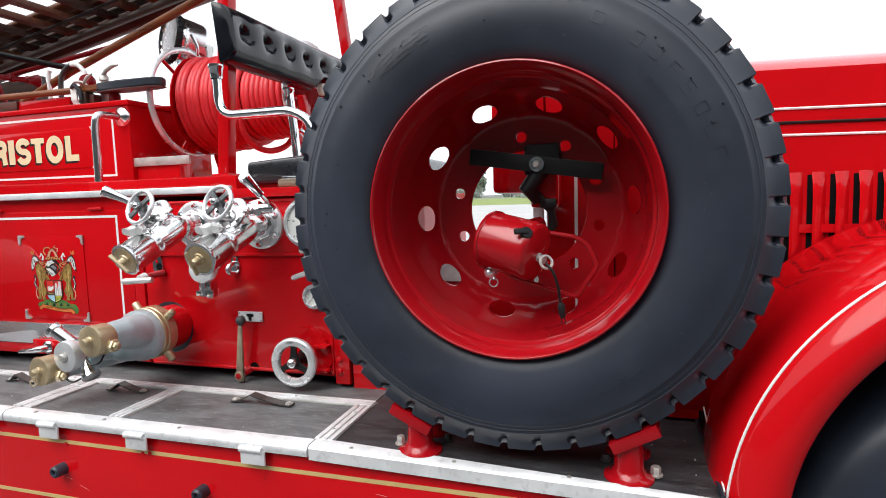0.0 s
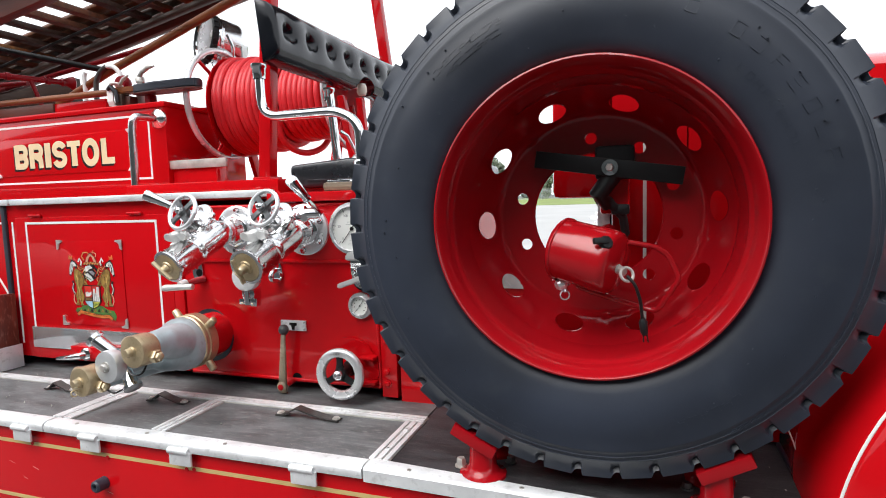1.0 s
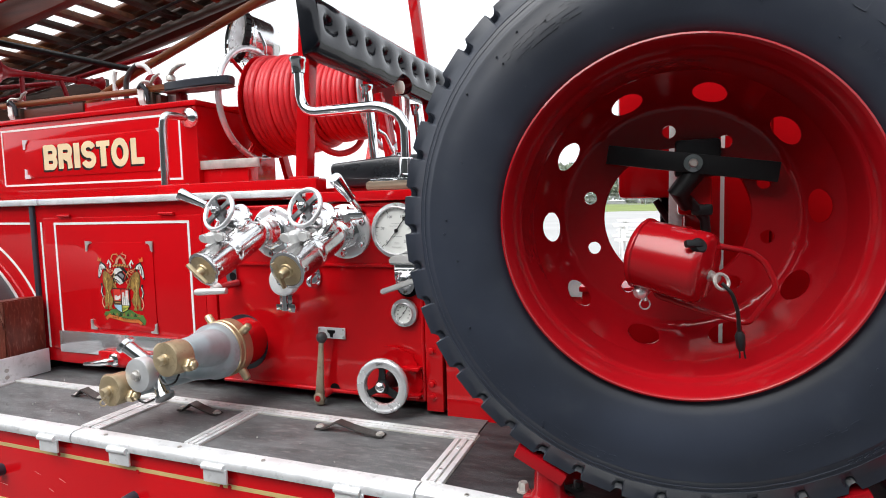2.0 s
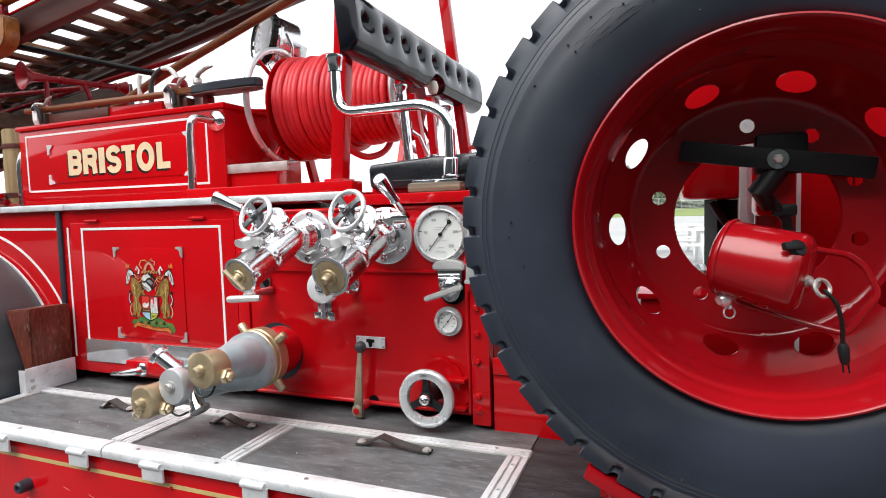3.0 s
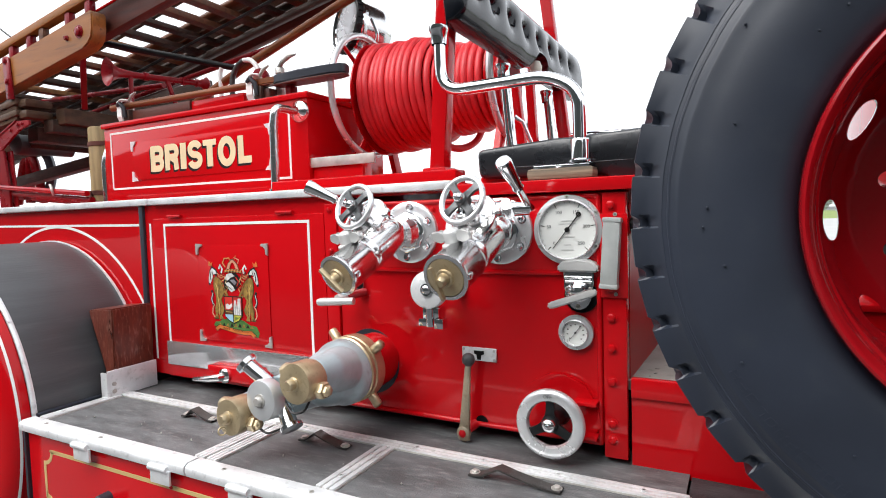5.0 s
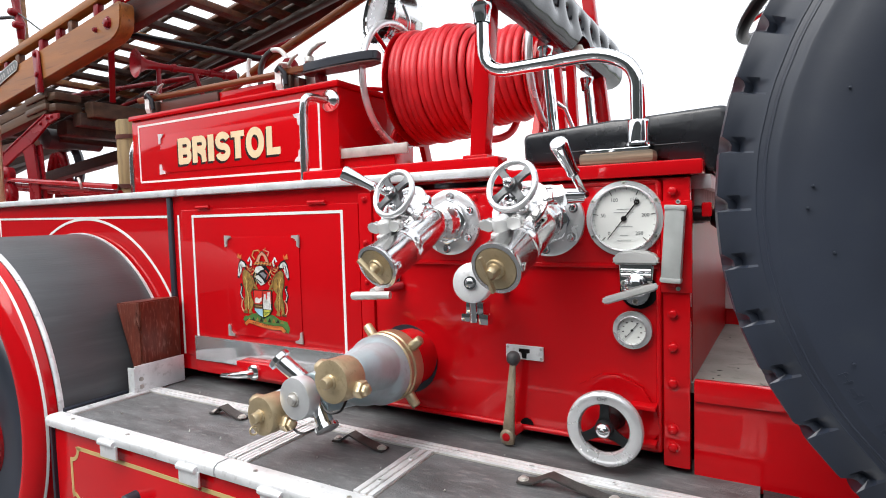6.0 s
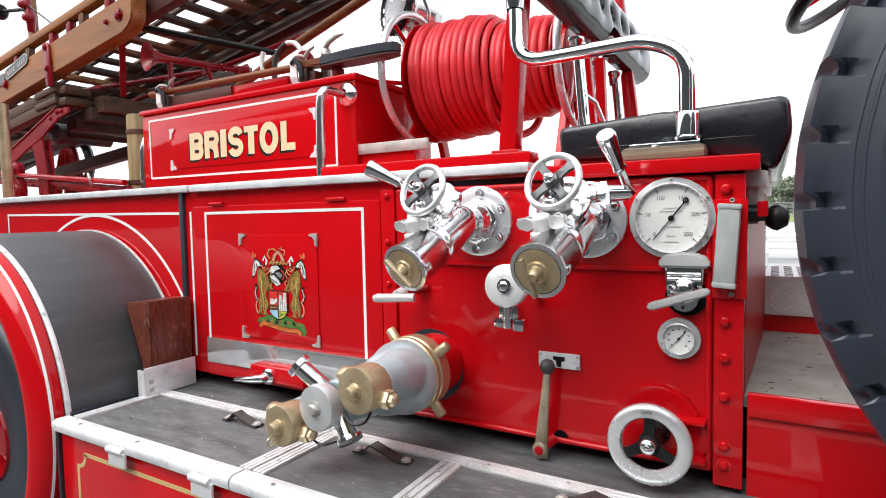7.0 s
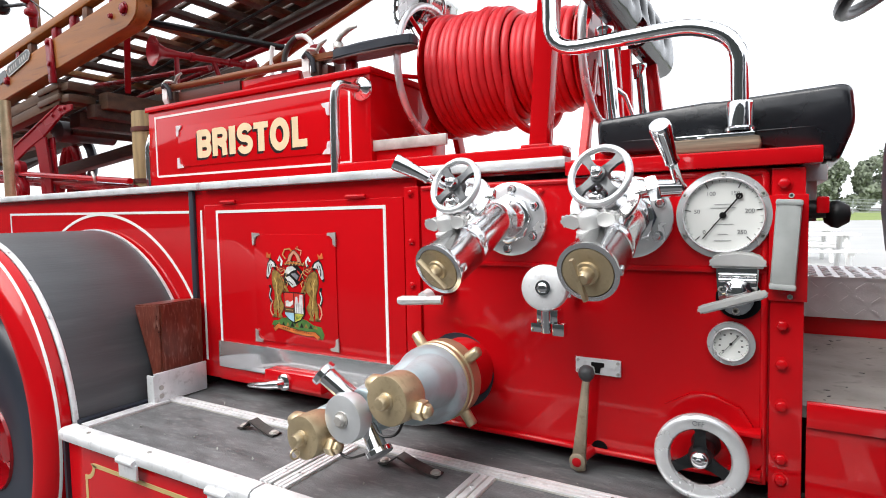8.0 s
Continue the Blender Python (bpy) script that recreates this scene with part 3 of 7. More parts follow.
# gauges
def gauge(name, x, z, R, label, big):
    y = W - 0.001
    k0 = 0.87 if big else 0.76
    bm = B()
    lathe(bm, [(R * 0.9, 0), (R, 0.001), (R, 0.009), (R * 0.985, 0.011), (R * k0, 0.0115), (R * (k0 - 0.01), 0.018), (R * (k0 - 0.03), 0.020), (R * (k0 - 0.05), 0.018), (R * (k0 - 0.06), 0.008)], aim((x, y, z), (0, -1, 0)), 56)
    g = part(name, bm, SATIN, ENGINE, label)
    bm = B()
    lathe(bm, [(0, 0), (R * (k0 - 0.05), 0)], aim((x, y - 0.010, z), (0, -1, 0)), 56)
    part("dial", bm, DIAL, g, "white dial with black figures")
    f = Matrix.Translation((x, y - 0.0105, z)) @ FACE @ Matrix.Scale(k0 / 0.84, 4)
    bm = B()
    n = 25 if big else 24
    for k in range(n + 1):
        a = radians(225 - 270 * k / n)
        r0 = R * (0.66 if k % (n // 5 if big else 4) == 0 else 0.73)
        strip(bm, [(r0 * math.cos(a), r0 * math.sin(a)), (R * 0.79 * math.cos(a), R * 0.79 * math.sin(a))], f, R * (0.018 if r0 < R * 0.7 else 0.008), 0.0004)
    part("scale_marks", bm, BLACKPAINT, g, smooth=0)
    bm = B()
    tip = radians(52)
    strip(bm, [(-R * 0.66 * math.cos(tip), -R * 0.66 * math.sin(tip)), (0, 0)], f @ Matrix.Translation((0, 0, 0.002)), R * 0.022, 0.0008)
    strip(bm, [(0, 0), (R * 0.60 * math.cos(tip), R * 0.60 * math.sin(tip))], f @ Matrix.Translation((0, 0, 0.002)), R * 0.032, 0.0008)
    lathe(bm, [(0, 0.003), (R * 0.07, 0.003), (R * 0.07, 0)], f, 16)
    if big:
        lathe(bm, [(R * 0.03, 0.002), (R * 0.07, 0.002), (R * 0.07, 0.003), (R * 0.03, 0.003)], f @ Matrix.Translation((R * 0.52 * math.cos(tip), R * 0.52 * math.sin(tip), 0)), 16)
    part("needle", bm, BLACKPAINT, g)
    if big:
        for k, word in enumerate(("0", "50", "100", "150", "200", "250")):
            a = radians(225 - 54 * k)
            writing("figure", word, f @ Matrix.Translation((R * 0.53 * math.cos(a), R * 0.53 * math.sin(a), 0)), R * 0.128, FIGURE, g, depth=0.0003)
        for v, w in ((0.24, 0.34), (0.16, 0.5), (-0.20, 0.42), (-0.42, 0.2), (-0.56, 0.34)):
            bm = B()
            strip(bm, [(-R * w / 2, R * v), (R * w / 2, R * v)], f, R * 0.013, 0.0003)
            part("small_print", bm, INK, g, smooth=0)
        for k in range(6):
            a = radians(30 + 60 * k)
            bolt("screw", (x + R * 0.935 * math.cos(a), y - 0.011, z + R * 0.935 * math.sin(a)), (0, -1, 0), 0.003, STEEL, g, 0.002)
    else:
        for k in range(9):
            a = radians(225 - 270 * k / 8)
            bm = B()
            strip(bm, [(R * 0.52 * math.cos(a) - 0.0018, R * 0.52 * math.sin(a)), (R * 0.52 * math.cos(a) + 0.0018, R * 0.52 * math.sin(a))], f, 0.0024, 0.0003)
            part("small_print", bm, BLACKPAINT, g, smooth=0)


gauge("pressure_gauge", -0.671, 1.208, 0.0745, "large round chrome-rimmed pressure gauge", True)
gauge("small_gauge", -0.657, 0.988, 0.0375, "small round chrome-rimmed gauge", False)

# latch with lever beside the gauge
bm = B()
plate(bm, [(-0.681, 1.120), (-0.679, 1.085), (-0.676, 1.062), (-0.668, 1.046), (-0.656, 1.038), (-0.642, 1.038), (-0.630, 1.046), (-0.622, 1.062), (-0.618, 1.085), (-0.616, 1.120)], face(W - 0.001), 0.014)
bmesh.ops.bevel(bm, geom=bm.edges[:], offset=0.003, segments=2, affect="EDGES")
lathe(bm, [(0.024, 0.012), (0.023, 0.018), (0.017, 0.021), (0.017, 0.030), (0.012, 0.034), (0, 0.034)], aim((-0.648, W - 0.001, 1.078), (0, -1, 0)), 28)
for z in (1.098, 1.107):
    tube(bm, [(-0.676, W - 0.016, z), (-0.620, W - 0.016, z)], 0.004, 10)
latch = engine("latch", bm, CHROME, "chrome latch with a lever handle")
bm = plate(B(), [(-0.690, 1.119), (-0.606, 1.119), (-0.604, 1.126), (-0.608, 1.136), (-0.620, 1.144), (-0.648, 1.148), (-0.676, 1.144), (-0.688, 1.136), (-0.692, 1.126)], face(W - 0.001), 0.026)
bmesh.ops.bevel(bm, geom=bm.edges[:], offset=0.004, segments=2, affect="EDGES")
part("top_plate", bm, PLUGALU, latch)
for x, z in ((-0.672, 1.082), (-0.625, 1.082), (-0.650, 1.046)):
    bolt("screw", (x, W - 0.015, z), (0, -1, 0), 0.004, STEEL, latch, 0.002)
part("recess", lathe(B(), [(0.036, 0), (0.036, 0.002), (0, 0.002)], aim((-0.646, W - 0.001, 1.066), (0, -1, 0)), 28), DARK, latch, "black gap behind the latch")
slant = Matrix.Translation((-0.653, W - 0.040, 1.066)) @ Matrix.Rotation(radians(-17.5), 4, "Y")
bm = plate(B(), [(-0.056, -0.006), (-0.050, -0.009), (0.046, -0.007), (0.054, -0.002), (0.054, 0.004), (0.046, 0.008), (-0.050, 0.006), (-0.056, 0.003)], slant @ FACE, 0.011)
bmesh.ops.bevel(bm, geom=bm.edges[:], offset=0.003, segments=2, affect="EDGES")
part("handle", bm, PLUGALU, latch)

# frosted lamp strip
strip_lamp = engine("lamp_bracket", box(B(), -0.603, -0.548, W - 0.012, W - 0.006, 1.066, 1.240, 0.002), RED)
turn = Matrix.Translation((-0.58, 0, 1.158)) @ Matrix.Rotation(radians(3.4), 4, "Y") @ Matrix.Translation((0.58, 0, -1.158))
lens = part("tube_lens", box(B(), -0.597, -0.561, W - 0.036, W - 0.012, 1.088, 1.230, 0.008, turn), FROST, strip_lamp, "frosted plastic lamp lens, unlit")
for z in (1.0865, 1.222):
    part("end_cap", box(B(), -0.5980, -0.5600, W - 0.0375, W - 0.012, z, z + 0.010, 0.004, turn), FROST, lens)
for z in (1.074, 1.238):
    bolt("screw", (-0.572, W - 0.012, z), (0, -1, 0), 0.003, STEEL, strip_lamp, 0.002)

# small plate and black-knobbed lever
tag = engine("label_plate", box(B(), -0.930, -0.843, W - 0.005, W, 0.904, 0.935, 0.001), ALU, "small engraved metal plate")
bm = B()
plate(bm, [(-0.899, 0.928), (-0.899, 0.921), (-0.893, 0.919), (-0.891, 0.907), (-0.882, 0.907), (-0.881, 0.918), (-0.874, 0.920), (-0.874, 0.928)], face(W - 0.005), 0.0008)
part("emblem_mark", bm, BLACKPAINT, tag, smooth=0)
for x in (-0.925, -0.848):
    for z in (0.909, 0.930):
        bolt("screw", (x, W - 0.005, z), (0, -1, 0), 0.0022, STEEL, tag, 0.0015)
bm = B()
plate(bm, [(-0.930, 0.740), (-0.934, 0.722), (-0.920, 0.716), (-0.904, 0.720), (-0.904, 0.745), (-0.8935, 0.900), (-0.9065, 0.900)], Matrix.Translation((0, W - 0.026, 0.737)) @ Matrix.Rotation(radians(3), 4, "X") @ Matrix.Translation((0, 0, -0.737)) @ FACE, 0.008)
bmesh.ops.bevel(bm, geom=bm.edges[:], offset=0.0016, segments=1, affect="EDGES")
lathe(bm, [(0.016, -0.004), (0.016, 0.009), (0.012, 0.012), (0.008, 0.012)], aim((-0.919, W - 0.026, 0.737), (0, -1, 0)), 20)
lev = engine("lever", bm, LEVERSTEEL, "worn flat steel lever with a dark grey knob")
part("pivot_bolt", lathe(B(), [(0.009, 0.006), (0.009, 0.0135), (0.006, 0.015), (0, 0.015)], aim((-0.919, W - 0.026, 0.737), (0, -1, 0)), 16), DULLRED, lev)
part("spindle", rod(B(), (-0.900, W + 0.002, 0.752), (-0.915, W - 0.022, 0.740), 0.011), RED, lev)
part("knob", lathe(B(), [(0.005, -0.018), (0.009, -0.013), (0.0145, -0.006), (0.0155, 0.001), (0.0125, 0.010), (0.007, 0.014), (0, 0.0155)], aim((-0.900, W - 0.035, 0.913), (0, -0.1, 1)), 20), KNOB, lev)
engine("lever_slot", lathe(B(), [(0, 0.001), (0.016, 0.001)], aim((-0.885, W + 0.001, 0.757), (0, -1, 0)), 20), DARK)

# lower handwheel with its web bracket
def handwheel(name, p, n, R, r, parent, spokes, label, flat=False, spoke_mat=None):
    m = aim(p, n)
    bm = B()
    if flat:
        lathe(bm, [(R * 0.64, -0.005), (R * 0.67, -0.009), (R * 0.93, -0.010), (R * 0.99, -0.006), (R, 0.0), (R * 0.985, 0.006), (R * 0.94, 0.0095), (R * 0.80, 0.011), (R * 0.68, 0.009), (R * 0.64, 0.004), (R * 0.64, -0.005)], m, 64)
    else:
        ring(bm, m, R - r, r, 48, 12)
    h = part(name, bm, SATIN, parent, label)
    for k in range(spokes):
        a = 2 * math.pi * k / spokes + (math.pi / 2 if flat else 0.75)
        end = R * (0.68 if flat else 0.90)
        wide = [(R * 0.10, R * 0.20), (R * 0.35, R * 0.105), (R * 0.60, R * 0.095), (end * 0.92, R * 0.16), (end, R * 0.24)]
        pts = [(u, -w) for u, w in wide] + [(u, w) for u, w in reversed(wide)]
        bm = plate(B(), pts, m @ Matrix.Rotation(a, 4, "Z") @ Matrix.Translation((0, 0, -0.003)), 0.007)
        bmesh.ops.bevel(bm, geom=bm.edges[:], offset=0.0012, segments=1, affect="EDGES")
        part("spoke", bm, spoke_mat or GREYSTEEL, h)
    part("hub", lathe(B(), [(0, 0.010), (R * 0.22, 0.009), (R * 0.25, 0.004), (R * 0.27, -0.014), (0, -0.014)], m, 24), spoke_mat or GREYSTEEL, h)
    lathe(bm2 := B(), [(R * 0.19, 0.008), (R * 0.19, 0.017), (R * 0.155, 0.021), (R * 0.07, 0.023), (R * 0.06, 0.028), (0, 0.029)], m, 6 if not flat else 28)
    part("nut", bm2, CHROME, h)
    return h


bm = B()
rod(bm, (-0.695, W, 0.806), (-0.695, 1.245, 0.806), 0.016)
lathe(bm, [(0, 0), (0.026, 0), (0.022, 0.02), (0.017, 0.03)], aim((-0.695, W, 0.806), (0, -1, 0)), 24)
engine("spindle", bm, BLACKIRON)
hw = handwheel("drain_wheel", (-0.698, 1.243, 0.804), (0.02, -1, 0.04), 0.0735, 0.01, ENGINE, 3, "chrome handwheel with black spokes and raised lettering", True, BLACKIRON)
writing("lettering", "OFF", Matrix.Translation((-0.700, 1.2312, 0.864)) @ FACE, 0.011, GREYSTEEL, hw, depth=0.0004)
bm = B()
plate(bm, [(-0.79, 0.81), (-0.765, 0.865), (-0.72, 0.892), (-0.685, 0.894), (-0.64, 0.875), (-0.612, 0.83), (-0.606, 0.79), (-0.62, 0.77), (-0.78, 0.77)], face(W + 0.003), 0.012)
box(bm, -0.66, -0.61, W - 0.035, W, 0.838, 0.846, 0.002)
box(bm, -0.66, -0.61, W - 0.035, W, 0.766, 0.774, 0.002)
engine("web_bracket", bm, RED)

# ---- running board ----
ZB = 0.716
engine("running_board", box(box(B(), -2.115, -0.45, 0.935, 1.40, 0.680, ZB - 0.006), -0.45, 0.40, 0.935, 1.40, 0.670, ZB - 0.028), BLACKIRON)


def sag(x):
    """The board under the spare wheel hangs a little towards the front."""
    return 0.018 * min(1.0, max(0.0, (x + 0.466) / 0.861))



bm = B()
box(bm, -2.085, -1.425, 0.955, 1.185, ZB - 0.008, ZB - 0.002)
engine("hatch_mat", bm, MAT, "dark grey worn rubber mat", 0)
engine("hatch_mat", box(B(), -1.385, -1.09, 0.955, 1.185, ZB - 0.008, ZB - 0.002), MAT, "dark grey worn rubber mat", 0)
engine("hatch_mat", box(B(), -1.045, -0.475, 0.955, 1.185, ZB - 0.008, ZB - 0.002), MAT, "dark grey worn rubber mat", 0)
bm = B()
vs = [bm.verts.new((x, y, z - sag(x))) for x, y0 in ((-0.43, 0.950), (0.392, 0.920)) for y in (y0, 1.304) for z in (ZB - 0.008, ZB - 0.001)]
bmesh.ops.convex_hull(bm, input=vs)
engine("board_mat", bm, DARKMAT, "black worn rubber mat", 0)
engine("board_mat", box(B(), -2.10, -0.435, 1.217, 1.39, ZB - 0.008, ZB - 0.003), MAT, "dark grey worn rubber mat", 0)


def frame_strip(x0, x1, y0, y1):
    s = engine("frame_strip", box(B(), x0, x1, y0, y1, ZB - 0.008, ZB + 0.001, 0.001), STEEL, "ribbed aluminium edging strip")
    for a, b in ((0.03, 0.27), (0.37, 0.63), (0.73, 0.97)):
        if x1 - x0 > y1 - y0:
            bm = box(B(), x0 + 0.003, x1 - 0.003, y0 + (y1 - y0) * a, y0 + (y1 - y0) * b, ZB, ZB + 0.005, 0.0015)
        else:
            bm = box(B(), x0 + (x1 - x0) * a, x0 + (x1 - x0) * b, y0 + 0.003, y1 - 0.003, ZB, ZB + 0.005, 0.0015)
        part("ridge", bm, ALU, s)
    n = int(max(x1 - x0, y1 - y0) / 0.17) + 1
    for i in range(n):
        u = (i + 0.5) / n
        p = (x0 + (x1 - x0) * (u if x1 - x0 > y1 - y0 else 0.5), y0 + (y1 - y0) * (u if x1 - x0 <= y1 - y0 else 0.5), ZB + 0.005)
        bolt("screw", p, (0, 0, 1), 0.004, ALU, s, 0.002)


frame_strip(-2.070, -1.408, 1.178, 1.214)
frame_strip(-1.404, -0.424, 1.178, 1.214)
frame_strip(-2.075, -2.040, 0.955, 1.178)
frame_strip(-1.442, -1.410, 0.955, 1.178)
frame_strip(-1.404, -1.372, 0.955, 1.178)
frame_strip(-1.092, -1.044, 0.955, 1.178)
frame_strip(-0.474, -0.424, 0.955, 1.178)


def nosing(x0, x1, wide):
    bm = B()
    prof = [(0.955, ZB - 0.004), (0.955, ZB + 0.003), (0.926, ZB + 0.003), (0.917, ZB - 0.002), (0.914, ZB - 0.012), (0.917, ZB - 0.024), (0.930, ZB - 0.026), (0.934, ZB - 0.010)]
    if wide:
        prof = [(0.962, ZB - 0.004), (0.962, ZB + 0.003), (0.924, ZB + 0.003), (0.917, ZB - 0.003), (0.917, ZB - 0.030), (0.926, ZB - 0.030), (0.930, ZB - 0.010)]
    a = [bm.verts.new((x0, y, z)) for y, z in prof]
    b = [bm.verts.new((x1, y - (0.034 if wide and y > 0.96 else 0.0), z - sag(x1))) for y, z in prof]
    bm.faces.new(a)
    bm.faces.new(b)
    for i in range(len(prof)):
        j = (i + 1) % len(prof)
        bm.faces.new((a[i], a[j], b[j], b[i]))
    s = engine("nosing", bm, ALU, "dented bright aluminium nosing strip")
    for k in range(int((x1 - x0) / 0.24)):
        bolt("screw", (x0 + 0.10 + k * 0.24, 0.934, ZB + 0.003 - sag(x0 + 0.10 + k * 0.24)), (0, 0, 1), 0.0035, STEEL, s, 0.002)


nosing(-2.095, -1.425, False)
nosing(-1.420, -0.470, False)
nosing(-0.466, 0.395, True)
for x in (-1.800, -1.500, -1.250, -0.955, -0.610):
    bm = B()
    box(bm, x - 0.036, x + 0.030, 0.911, 0.917, 0.660, 0.694, 0.002)
    lathe(bm, [(0, 0), (0.008, 0), (0.008, 0.060), (0, 0.060)], aim((x - 0.036, 0.912, 0.697), (1, 0, 0)), 12)
    h = engine("hinge", bm, ALU, "aluminium hinge leaf")

# leather pull straps on the hatches
for x0, x1 in ((-1.705, -1.585), (-1.285, -1.145), (-0.835, -0.645)):
    st = B()
    mid, dx = (x0 + x1) / 2, (x1 - x0)
    pts = [(x0, ZB + 0.004), (x0 + dx * 0.14, ZB + 0.006), (x0 + dx * 0.34, ZB + 0.026), (x0 + dx * 0.55, ZB + 0.016), (x0 + dx * 0.86, ZB + 0.005), (x1, ZB + 0.004)]
    up = [st.verts.new((x, y, z)) for x, z in pts for y in (1.125, 1.152)]
    dn = [st.verts.new((x, y, z - 0.004)) for x, z in pts for y in (1.125, 1.152)]
    for i in range(len(pts) - 1):
        a = 2 * i
        st.faces.new((up[a], up[a + 1], up[a + 3], up[a + 2]))
        st.faces.new((dn[a], dn[a + 1], dn[a + 3], dn[a + 2]))
        st.faces.new((up[a], up[a + 2], dn[a + 2], dn[a]))
        st.faces.new((up[a + 1], up[a + 3], dn[a + 3], dn[a + 1]))
    s = engine("pull_strap", st, LEATHER, "worn curled leather pull strap", 60)
    for x in (x0 + 0.010, x1 - 0.010):
        bolt("bolt", (x, 1.138, ZB + 0.004), (0, 0, 1), 0.008, STEEL, s, 0.006)

# skirt under the board with gold lining and rubber buffers
skirt = engine("skirt", box(B(), -2.085, 0.40, 0.932, 0.950, 0.26, 0.690, 0.002), RED)
corner = lambda cx, cz, a0, a1: [(cx + 0.035 * math.cos(radians(a0 + (a1 - a0) * k / 8)), cz + 0.035 * math.sin(radians(a0 + (a1 - a0) * k / 8))) for k in range(9)]
pts = [(0.36, 0.646), (-1.975, 0.646)] + corner(-2.010, 0.646, 0, -90)[0:] + [(-2.010, 0.520)] + corner(-2.010, 0.485, 90, 0) + [(0.36, 0.485)]
part("gold_line", strip(B(), pts, face(0.932), 0.010, 0.001), GOLD, skirt, smooth=0)
for x, z in ((-1.730, 0.572), (-1.235, 0.570), (-0.775, 0.566), (-0.3, 0.566)):
    bm = B()
    lathe(bm, [(0, 0.024), (0.006, 0.024), (0.006, 0.030), (0.011, 0.032), (0.016, 0.028), (0.017, 0.0)], aim((x, 0.932, z), (0, -1, 0)), 20)
    part("buffer", bm, RUBBER, skirt, "black rubber stop")

for x, z in ((-1.828, 0.660), (-1.492, 0.647), (-1.217, 0.640), (-0.958, 0.642), (-0.935, 0.645), (-0.600, 0.621)):
    part("plug", lathe(B(), [(0.0058, 0), (0.005, 0.0025), (0, 0.003)], aim((x, 0.932, z), (0, -1, 0)), 12), RED, skirt)

rnd = random.Random(31)
for k in range(12):
    x, z = rnd.uniform(-2.0, 0.3), rnd.uniform(0.50, 0.635)
    w = rnd.uniform(0.008, 0.035)
    part("scratch", strip(B(), [(x, z), (x + w, z - w * rnd.uniform(0.05, 0.35))], face(0.932), rnd.uniform(0.0006, 0.0012), 0.0003), SCRATCH, skirt, smooth=0)

# aluminium bracket that holds the chock
bm = B()
box(bm, -2.060, -2.054, 1.142, 1.306, ZB, ZB + 0.084, 0.002)
box(bm, -2.085, -2.054, 1.138, 1.144, ZB, ZB + 0.078, 0.002)
br = engine("chock_bracket", bm, ALU, "polished aluminium bracket on the running board")
for z in (0.735, 0.758):
    bolt("screw", (-2.054, 1.160, z), (1, 0, 0), 0.005, STEEL, br, 0.003)

# dust and grit on the mats
grit = B()
rnd = random.Random(21)
for k in range(70):
    x, y, r = rnd.uniform(-2.05, 0.38), rnd.uniform(0.96, 1.30), rnd.choice((0.0008, 0.0010, 0.0013, 0.0022))
    m = Matrix.Translation((x, y, ZB - sag(x) + r * 0.2)) @ Euler((rnd.uniform(0, 3), rnd.uniform(0, 3), rnd.uniform(0, 3))).to_matrix().to_4x4() @ Matrix.Diagonal((r * rnd.uniform(0.8, 2.2), r, r * 0.6, 1))
    bmesh.ops.create_icosphere(grit, subdivisions=1, radius=1, matrix=m)
tagged(engine("grit", grit, GRIT), kind="stuff")

# ---- fenders ----
def arc_shell(bm, prof, cx, cz, a0, a1, n):
    rows = []
    for k in range(n + 1):
        a = radians(a0 + (a1 - a0) * k / n)
        rows.append([bm.verts.new((cx + r * math.cos(a), y, cz + r * math.sin(a))) for r, y in prof])
    for p, q in zip(rows, rows[1:]):
        for i in range(len(prof) - 1):
            bm.faces.new((p[i], p[i + 1], q[i + 1], q[i]))
    return bm


RX, RZ = -2.630, 0.668
fender = engine("rear_fender", arc_shell(B(), [(0.518, 0.955), (0.517, 0.935), (0.508, 0.915), (0.488, 0.901), (0.468, 0.894), (0.456, 0.892), (0.450, 0.894), (0.449, 0.902), (0.456, 0.94), (0.50, 0.97), (0.512, 1.30)], RX, RZ, -50, 205, 60), RED, "red rounded rear wheel fender")
part("fender_mat", arc_shell(B(), [(0.518, 0.968), (0.523, 0.972), (0.523, 1.305), (0.518, 1.310)], RX, RZ, 2, 200, 60), FENDERMAT, fender, "dark grey ribbed rubber covering on the fender")
part("fender_trim", arc_shell(B(), [(0.518, 0.957), (0.524, 0.957), (0.527, 0.962), (0.525, 0.970), (0.518, 0.971)], RX, RZ, 2, 200, 60), ALU, fender, "aluminium edge strip")
part("fender_trim", arc_shell(B(), [(0.518, 1.304), (0.527, 1.304), (0.527, 1.311), (0.518, 1.311)], RX, RZ, 2, 200, 60), ALU, fender, "aluminium edge strip")
part("white_line", arc_shell(B(), [(0.5160, 0.9312), (0.5168, 0.9305), (0.5142, 0.9243), (0.5132, 0.9250)], RX, RZ, -50, 200, 60), WHITE, fender)
part("white_line", arc_shell(B(), [(0.567, W + 0.006), (0.567, W + 0.0045), (0.576, W + 0.0045), (0.576, W + 0.006)], -2.600, 0.673, 30, 170, 50), WHITE, ENGINE)
for k in range(9):
    a = radians(8 + k * 14)
    bolt("screw", (RX + 0.527 * math.cos(a), 0.960, RZ + 0.527 * math.sin(a)), (math.cos(a), 0, math.sin(a)), 0.003, ALU, fender, 0.002)
engine("seal_strip", box(B(), -2.098, -2.088, 0.925, 0.945, 0.26, 0.69), RUBBER)
engine("seal_strip", box(B(), -2.112, -2.092, 0.965, 1.15, ZB - 0.006, ZB + 0.006, 0.003), RUBBER)


